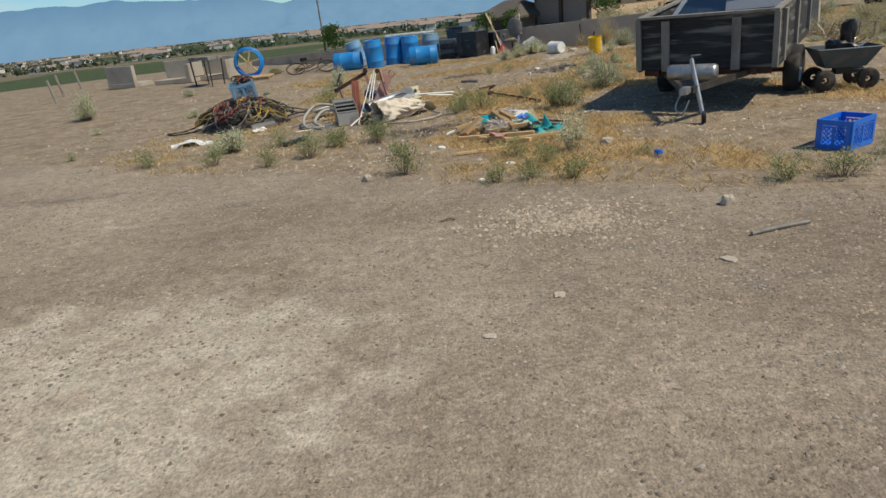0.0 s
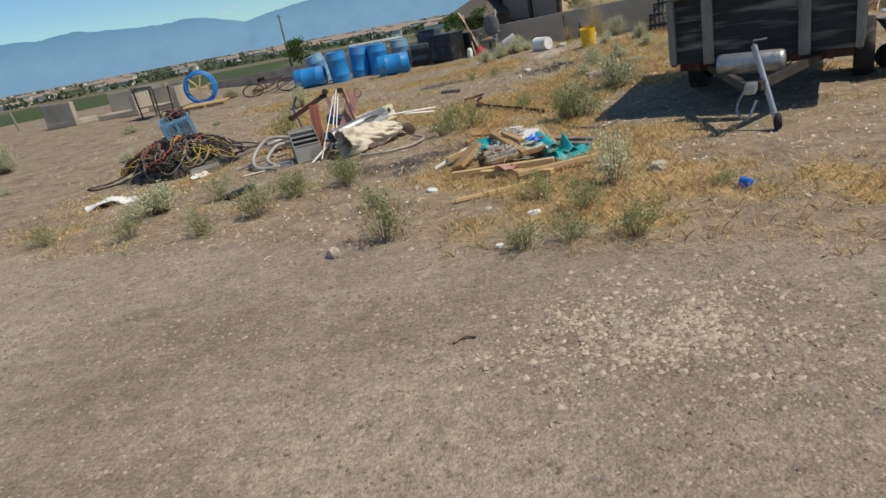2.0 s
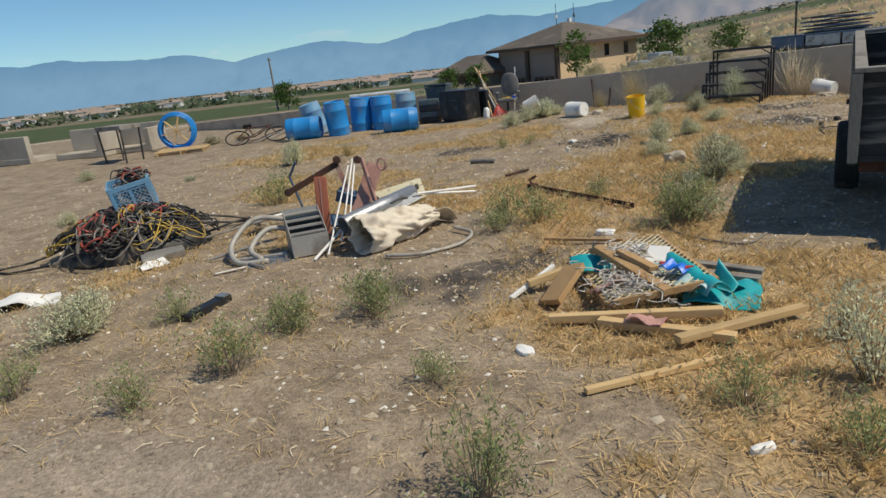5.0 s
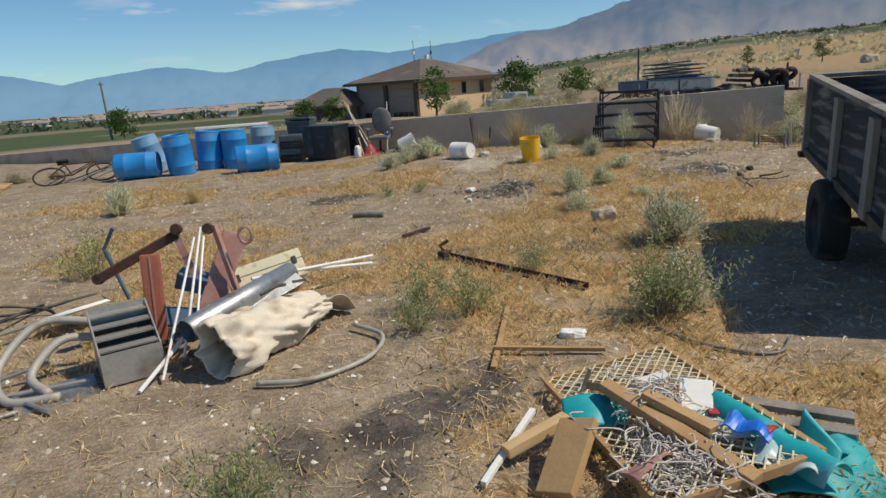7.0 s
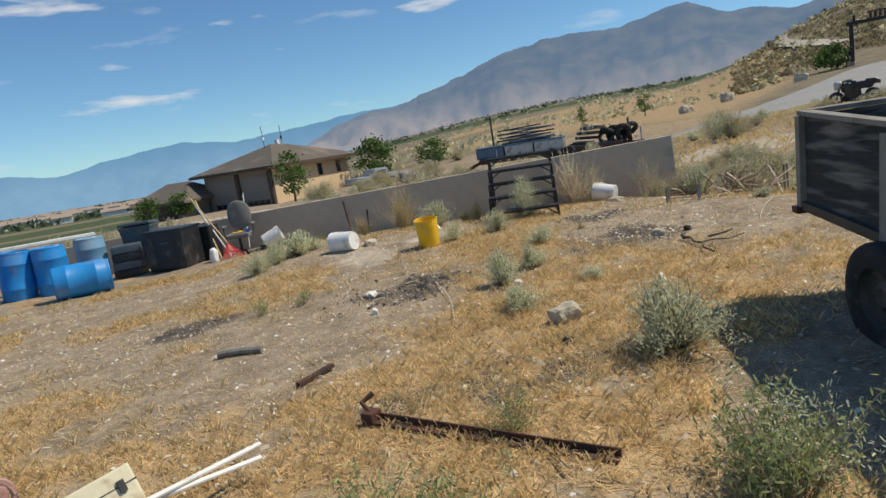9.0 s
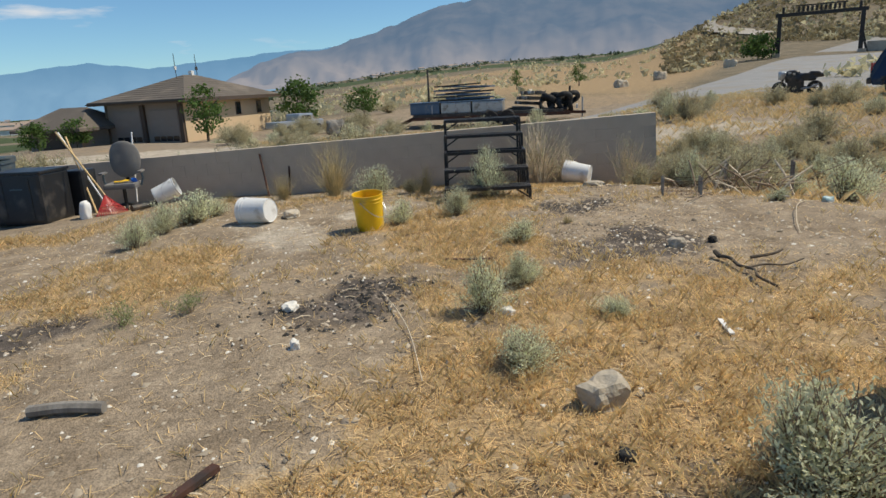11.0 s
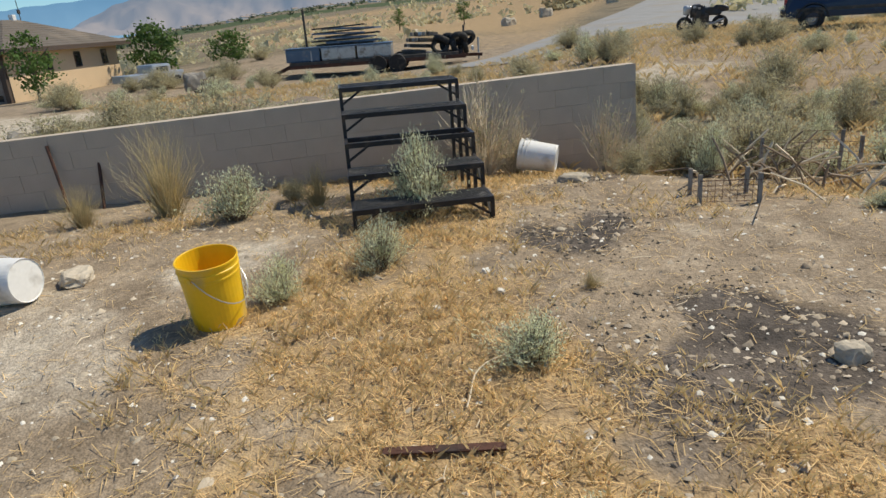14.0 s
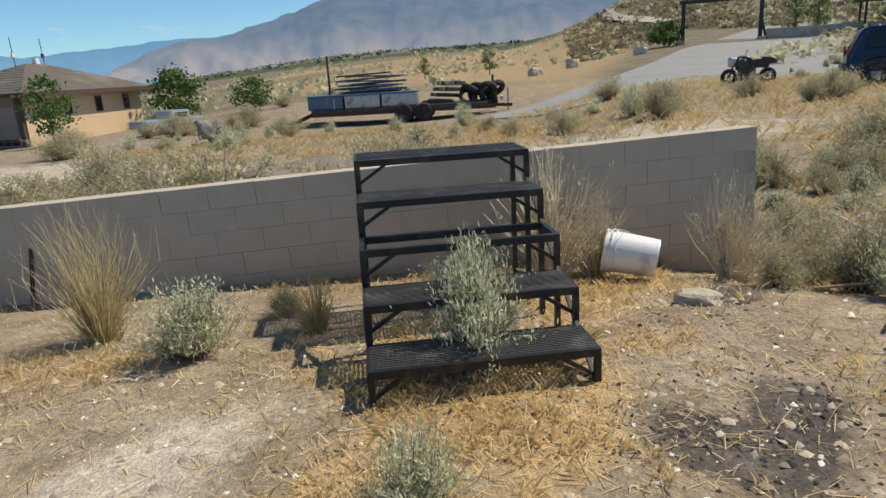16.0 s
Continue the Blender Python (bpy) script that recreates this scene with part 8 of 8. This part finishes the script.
def flatbed():
    t = new("flatbed_trailer")
    a, b = Vector((22.4, 46.8, 0)), Vector((29.6, 39.6, 0))
    L = (b - a).length / 1.3
    z = float(land(26, 43.2))
    t.matrix_basis = Matrix.Translation((a.x, a.y, z)) @ Matrix.Rotation(math.atan2(b.y - a.y, b.x - a.x), 4, "Z") @ Matrix.Scale(1.3, 4)
    tagged(t, "low flatbed trailer parked behind the wall", "trailer")
    part("deck", bx(L - 1.0, 2.1, 0.12, Matrix.Translation((L / 2, 0, 0.52))), M_DARKMETAL, t)
    for s in (-1, 1):
        part("rail", bar(bmesh.new(), (0.5, s * 1.02, 0.46), (L - 0.2, s * 0.98, 0.46), 0.14), M_RUST, t)
        part("ramp", bx(1.5, 0.45, 0.08, pose(0.0, s * 0.7, 0.28, 0, -22)), M_RUST, t)
        for px in (L * 0.52, L * 0.62):
            part("wheel", lathe([(0, -0.1), (0.2, -0.1), (0.34, -0.1), (0.37, 0), (0.34, 0.1), (0.2, 0.1), (0, 0.1)], 24, pose(px, s * 1.05, 0.36, 90)), M_RUBBER, t)
    part("tongue", bar(bmesh.new(), (L - 0.5, 0, 0.46), (L + 0.5, 0, 0.42), 0.12), M_RUST, t)
    part("jack", tube(((L + 0.35, 0.1, 0.05), (L + 0.35, 0.1, 1.1)), 0.04, 7), M_GALV, t)
    part("light_board", bx(0.08, 0.9, 0.16, Matrix.Translation((L + 0.1, 0, 0.62)), 0.01), M_WHITEP, t)
    M = t.matrix_basis
    for k in range(3):
        o = new("metal_tank")
        o.matrix_basis = M @ Matrix.Translation((1.05 + 1.45 * k, -0.35, 0.64))
        tagged(o, "dull blue-grey ribbed metal bin on the trailer", "metal bin", "metal bins")
        part("body", bx(1.38, 1.15, 0.50, None, 0.06), M_GALV if k else M_BLUESHEET, o)
        part("lid", bx(1.42, 1.2, 0.05, Matrix.Translation((0, 0, 0.50)), 0.02), M_BLUESHEET, o)
        part("rib", bx(0.05, 1.18, 0.40, Matrix.Translation((0.35, 0, 0.01))), M_GALV, o)
    for k in range(9):
        o = new("steel_grate")
        o.matrix_basis = M @ pose(2.7 + 0.34 * math.sin(k * 2.1), 0.35 + 0.1 * math.cos(k * 3), 1.22 + 0.085 * k, 0, 2.0 * math.sin(k * 2.9), 13 * math.sin(k * 1.7))
        tagged(o, "dark welded steel grate in a stack", "steel grate", "stacked steel grates")
        w, d = 2.3 - 0.1 * (k % 3), 1.1
        for p, q in (((-w / 2, -d / 2), (w / 2, -d / 2)), ((-w / 2, d / 2), (w / 2, d / 2)), ((-w / 2, -d / 2), (-w / 2, d / 2)), ((w / 2, -d / 2), (w / 2, d / 2)), ((-w / 6, -d / 2), (-w / 6, d / 2)), ((w / 6, -d / 2), (w / 6, d / 2))):
            part("bar", bar(bmesh.new(), (*p, 0), (*q, 0), 0.06), M_BLUESHEET if k % 2 else M_DARKMETAL, o)
    for k in range(4):
        o = new("scrap_bundle")
        o.matrix_basis = M @ pose(5.5 + 0.15 * k, 0.2 * (k % 2), 0.64 + 0.22 * k, 0, 5, 20 * k)
        tagged(o, "bundle of dark flat scrap on the trailer", "scrap", "scrap bundles")
        for j in range(5):
            part("bar", bx(1.0 - 0.1 * k, 0.14, 0.14, Matrix.Translation((0, -0.4 + 0.2 * j, 0)), 0.02), (M_DARKMETAL, M_STAKE, M_GALV)[j % 3], o)
    for k in range(8):
        o = new("tyre")
        o.matrix_basis = M @ pose(6.6 + 0.34 * (k % 4) + 0.1 * (k // 4), -0.3 + 0.35 * (k % 2), 0.86 + 0.24 * (k // 4), 62 - 34 * (k // 4) + 6 * (k % 4), 0, 30 * k)
        tagged(o, "old black tyre piled on the trailer", "tyre", "loose tyres")
        part("tread", lathe([(0.22, -0.1), (0.33, -0.11), (0.37, -0.07), (0.38, 0), (0.37, 0.07), (0.33, 0.11), (0.22, 0.1), (0.24, 0), (0.22, -0.1)], 26), M_RUBBER, o, "", True)
    for k, (px, h) in enumerate(((0.9, 2.3), (7.6, 1.2))):
        o = new("steel_post")
        o.matrix_basis = M @ Matrix.Translation((px, 0.95, 0.4))
        tagged(o, "thin dark steel post standing at the trailer", "post", "steel posts")
        part("shaft", tube(((0, 0, 0), (0.03 * k, 0, h)), 0.05, 6), M_DARKMETAL, o)


flatbed()


def pickup(x, y, rz):
    t = thing("pickup", x, y, rz, None, "pale grey pickup truck half hidden by scrub", "car")
    t.scale = (0.8, 0.8, 0.72)
    part("bed", bx(2.2, 1.7, 0.55, Matrix.Translation((-1.5, 0, 0.5)), 0.06), M_SILVER, t)
    part("cab", bx(1.6, 1.6, 1.15, Matrix.Translation((0.3, 0, 0.5)), 0.18), M_SILVER, t)
    part("bonnet", bx(1.2, 1.65, 0.55, Matrix.Translation((1.6, 0, 0.5)), 0.1), M_SILVER, t)
    for s in (-1, 1):
        part("side_window", bx(1.0, 0.02, 0.4, Matrix.Translation((0.3, s * 0.80, 1.08))), M_GLASS, t)
        for px in (-1.6, 1.5):
            part("wheel", lathe([(0, -0.1), (0.34, -0.1), (0.36, 0), (0.34, 0.1), (0, 0.1)], 22, pose(px, s * 0.78, 0.36, 90)), M_RUBBER, t)


pickup(17.6, 52.8, 20)
for i, (px, py, ps) in enumerate(((16.6, 49.0, 1.7), (17.8, 48.6, 1.5), (19.3, 48.9, 1.6), (20.6, 49.6, 1.7), (15.4, 50.2, 1.5))):
    shrub("scrub", px, py, ps, 900 + i, 0.9)
st = thing("tree_stump", 14.2, 39.2, 0, None, "upturned tree stump with pale cut wood", "stump")
part("stump", rock_bm(0.45, 0.4, 0.55, 44, 3), M_BARK, st)
part("root", rock_bm(0.5, 0.3, 0.45, 45, 3, Matrix.Translation((-0.35, 0, 0.35))), M_STAKE, st)
one("concrete_lump", rock_bm(0.5, 0.3, 0.45, 51, 3), M_CONC, "pale broken concrete lump behind the wall", "concrete", pose(5.3, 26.5, ground_z(5.3, 26.5), 0, 0, 20))
gm = thing("gravel_mound", 8.3, 23.6, 20, None, "low mound of grey gravel behind the wall", "gravel", kind="stuff")
part("mound", rock_bm(1.3, 0.9, 0.5, 52, 4), M_PEBBLE, gm)
for i, (x, y, s) in enumerate(((60, 62, 0.9), (72, 66, 1.1), (50, 66, 0.6), (84, 64, 1.0))):
    one("boulder", rock_bm(s, s * 0.8, s, 60 + i, 3), M_ROCK, "weathered boulder on the golden slope", "boulder", pose(x, y, float(land(x, y)) - 0.3, 0, 0, 40 * i), "boulders")


# ---------- scattered ground cover ----------
def scatter(name, label, material, n, region, weight, shape, seed):
    """Thousands of small pieces on the ground, kept where weight(x, y) beats chance."""
    rng = np.random.RandomState(seed)
    vs, fs, o = [], [], 0
    x0, x1, y0, y1 = region
    xs, ys, pr = rng.uniform(x0, x1, n), rng.uniform(y0, y1, n), rng.uniform(0, 1, n)
    for x, y, p in zip(xs, ys, pr):
        if p > weight(x, y):
            continue
        v, f = shape(rng, x, y, ground_z(x, y))
        vs.append(v)
        fs.append(f + o)
        o += len(v)
    ob = tri_mesh(name, np.concatenate(vs), np.concatenate(fs), material)
    return tagged(ob, label, "ground cover", kind="stuff")


OCT = np.array(((1, 0, 0), (0, 1, 0), (-1, 0, 0), (0, -1, 0), (0, 0, 1), (0.5, 0.5, -0.5)), float)
OCT_F = np.array(((0, 1, 4), (1, 2, 4), (2, 3, 4), (3, 0, 4)))


def pebble(lo, hi):
    def make(rng, x, y, z):
        s = lo + (hi - lo) * rng.uniform() ** 2.5
        v = OCT[:5] * (s * rng.uniform(0.7, 1.3), s * rng.uniform(0.7, 1.3), s * rng.uniform(0.5, 0.9)) + rng.normal(size=(5, 3)) * s * 0.16
        a = rng.uniform(0, 6.28)
        c, q = math.cos(a), math.sin(a)
        return v @ np.array(((c, q, 0), (-q, c, 0), (0, 0, 1))) + (x, y, z - s * 0.08), OCT_F
    return make


def tuft(hmin, hmax, blades):
    def make(rng, x, y, z):
        v, f = [], []
        for k in range(blades):
            a, h, ln = rng.uniform(0, 6.28), rng.uniform(hmin, hmax), rng.uniform(0.15, 1.3)
            bx_, by = x + rng.normal() * 0.02, y + rng.normal() * 0.02
            d, w = np.array((math.cos(a), math.sin(a))), 0.0006 + hmax * 0.0028
            v += [(bx_ - d[1] * w, by + d[0] * w, z - 0.01), (bx_ + d[1] * w, by - d[0] * w, z - 0.01), (bx_ + d[0] * h * ln * 0.4, by + d[1] * h * ln * 0.4, z + h * 0.62), (bx_ + d[0] * h * ln, by + d[1] * h * ln, z + h)]
            f += [(4 * k, 4 * k + 1, 4 * k + 2), (4 * k + 1, 4 * k + 3, 4 * k + 2)]
        return np.array(v), np.array(f)
    return make


def straw_bit(rng, x, y, z):
    a, L, w, t = rng.uniform(0, 6.28), rng.uniform(0.02, 0.11), rng.uniform(0.001, 0.0024), rng.normal() * 0.012
    d = np.array((math.cos(a), math.sin(a)))
    e = np.array((-d[1], d[0])) * w
    v = np.array(((x - e[0], y - e[1], z + 0.006), (x + e[0], y + e[1], z + 0.006), (x + d[0] * L + e[0], y + d[1] * L + e[1], z + 0.010 + abs(t)), (x + d[0] * L - e[0], y + d[1] * L - e[1], z + 0.010 + abs(t))))
    return v, np.array(((0, 1, 2), (0, 2, 3)))


def stalk(rng, x, y, z):
    a, L, w, t, q = rng.uniform(0, 6.28), rng.uniform(0.09, 0.28), rng.uniform(0.0012, 0.0024), abs(rng.normal()) * 0.010, rng.normal() * 0.10
    p = np.array((x, y, z + 0.008))
    d, e = np.array((math.cos(a), math.sin(a), 0)), np.array((-math.sin(a), math.cos(a), 0))
    m, k = p + d * L * 0.5 + e * q * L + (0, 0, t), p + d * L + (0, 0, t * 0.4)
    return np.array((p - e * w, p + e * w, m - e * w, m + e * w, k - e * w * 0.4, k + e * w * 0.4)), np.array(((0, 1, 3), (0, 3, 2), (2, 3, 5), (2, 5, 4)))


def pale_stick(rng, x, y, z):
    a, L, w = rng.uniform(0, 6.28), rng.uniform(0.03, 0.15), rng.uniform(0.0012, 0.0032)
    d = np.array((math.cos(a), math.sin(a)))
    e = np.array((-d[1], d[0]))
    b = rng.normal() * 0.12 * L
    p = [np.array((x, y)), np.array((x, y)) + d * L * 0.5 + e * b, np.array((x, y)) + d * L]
    v = []
    for i, q in enumerate(p):
        h = z + 0.006 + 0.012 * (i == 1)
        v += [(q[0] - e[0] * w, q[1] - e[1] * w, h), (q[0], q[1], h + w * 1.6), (q[0] + e[0] * w, q[1] + e[1] * w, h)]
    return np.array(v), np.array(((0, 1, 3), (1, 4, 3), (1, 2, 4), (2, 5, 4), (3, 4, 6), (4, 7, 6), (4, 5, 7), (5, 8, 7)))


def w_gravel(x, y):
    return min(1.0, max(0.0, 0.5 + edge(x, y) * 1.2)) * (0.45 + 0.9 * max(0.0, 0.3 + noise.noise(Vector((x * 0.6, y * 0.6, 7)))))


def w_straw(x, y):
    return zones(x, y)[1] ** 1.6


def w_patch(x, y):
    return max(math.exp(-(((x - 1.5) / 0.55) ** 2 + ((y - 5.35) / 0.5) ** 2)), 0.45 * math.exp(-(((x + 1.0) / 1.2) ** 2 + ((y - 3.2) / 0.9) ** 2)), 0.3 * math.exp(-(((x + 3.0) / 1.0) ** 2 + ((y - 5.6) / 0.4) ** 2)))


def w_chips(x, y):
    return (1 - min(1, max(0, 0.5 + edge(x, y)))) * (0.4 + 0.75 * max(0, noise.noise(Vector((x * 0.5, y * 0.5, 1))) + 0.2))


scatter("gravel_stones", "loose grey-tan gravel on the drive", M_PEBBLE, 120000, (-5, 6, -1.0, 9.5), w_gravel, pebble(0.003, 0.017), 1)
scatter("gravel_coarse", "coarser grey-tan stones among the gravel", M_PEBBLE, 42000, (-2.5, 4.5, 0.8, 6.0), lambda x, y: min(1.0, max(0.08, 0.35 + 0.28 * x - 0.1 * (y - 2)) * (0.6 + 0.8 * noise.noise(Vector((x * 1.3, y * 1.3, 2))))), pebble(0.005, 0.017), 18)
scatter("gravel_patch", "patch of coarser pale gravel", M_PEBBLE2, 24000, (0.2, 2.6, 4.4, 6.7), lambda x, y: math.exp(-(((x - 1.26) / 0.55) ** 2 + ((y - 5.58) / 0.48) ** 2) * 1.2) * (0.75 + noise.noise(Vector((x * 3, y * 3, 0)))), pebble(0.009, 0.025), 12)
scatter("gravel_spread", "thin spread of pale gravel", M_PEBBLE2, 26000, (-5, 2, 0, 6.5), w_patch, pebble(0.004, 0.013), 2)
scatter("stone_chips", "pale stone chips strewn over the yard", M_CHIP, 27000, (-7, 11, 7, 22), w_chips, pebble(0.006, 0.034), 3)
scatter("white_chips", "small white chips strewn over the yard", M_WROCK, 12000, (-5, 10, 8, 21), w_chips, pebble(0.004, 0.022), 4)
scatter("straw_litter", "broken straw lying over the dirt", M_LITTER, 330000, (-5, 11, 6, 22), lambda x, y: 0.10 * (edge(x, y) < 0.1) + w_straw(x, y), straw_bit, 5)
scatter("dry_grass", "short dry golden grass over the yard", M_STRAW, 60000, (-5, 11, 6, 22), w_straw, tuft(0.015, 0.075, 7), 6)
scatter("dry_grass_far", "dry golden grass beyond the wall", M_STRAW, 22000, (9, 45, 13, 40), lambda x, y: 0.85 * (not (x > 22 and y > 33.2 + (x - 23) * 0.19)) * (0.3 + 0.7 * zones(x, y)[1]), tuft(0.08, 0.22, 8), 7)
scatter("char_bits", "black char and ash flakes on burnt ground", M_CHAR, 45000, (-2, 8, 9, 19), lambda x, y: 0.9 * zones(x, y)[3] ** 1.2, pebble(0.003, 0.015), 8)
scatter("ash_flakes", "grey ash flakes on burnt ground", M_PEBBLE2, 9000, (-2, 8, 9, 19), lambda x, y: 0.8 * zones(x, y)[3], pebble(0.004, 0.028), 10)
scatter("long_straw", "long dry stalks lying over the yard", M_LITTER, 15000, (-4, 11, 6, 21), lambda x, y: 0.012 * (edge(x, y) < 0) + 0.8 * w_straw(x, y) * (1 - zones(x, y)[3]), stalk, 13)
scatter("burnt_scraps", "pale scraps among the burnt litter", M_WROCK, 5000, (-2, 9, 9, 19), lambda x, y: 0.55 * zones(x, y)[3], pebble(0.005, 0.024), 14)
scatter("charred_flakes", "larger black flakes on burnt ground", M_CHAR, 7000, (1.6, 4.0, 15.0, 17.0), lambda x, y: 0.9 * zones(x, y)[3] ** 2.2, pebble(0.005, 0.034), 15)
scatter("charred_litter", "black flakes on burnt dirt by the stair", M_CHAR, 7000, (5.2, 8.0, 15.9, 18.4), lambda x, y: 0.8 * zones(x, y)[3], pebble(0.004, 0.019), 16)
scatter("pale_litter", "pale scraps on burnt dirt", M_PEBBLE2, 3500, (1.6, 8.0, 15.0, 18.4), lambda x, y: 0.8 * zones(x, y)[3], pebble(0.006, 0.03), 17)
scatter("twig_litter", "short dark twigs strewn over the yard", M_TWIG, 1800, (-5, 11, 7, 21), lambda x, y: 0.35 * w_chips(x, y) + 0.12, straw_bit, 9)
scatter("pale_sticks", "bleached broken stems strewn over the yard", M_DEADTWIG, 1600, (-4, 10, 7.5, 20), lambda x, y: 0.25 + 0.5 * w_chips(x, y), pale_stick, 11)
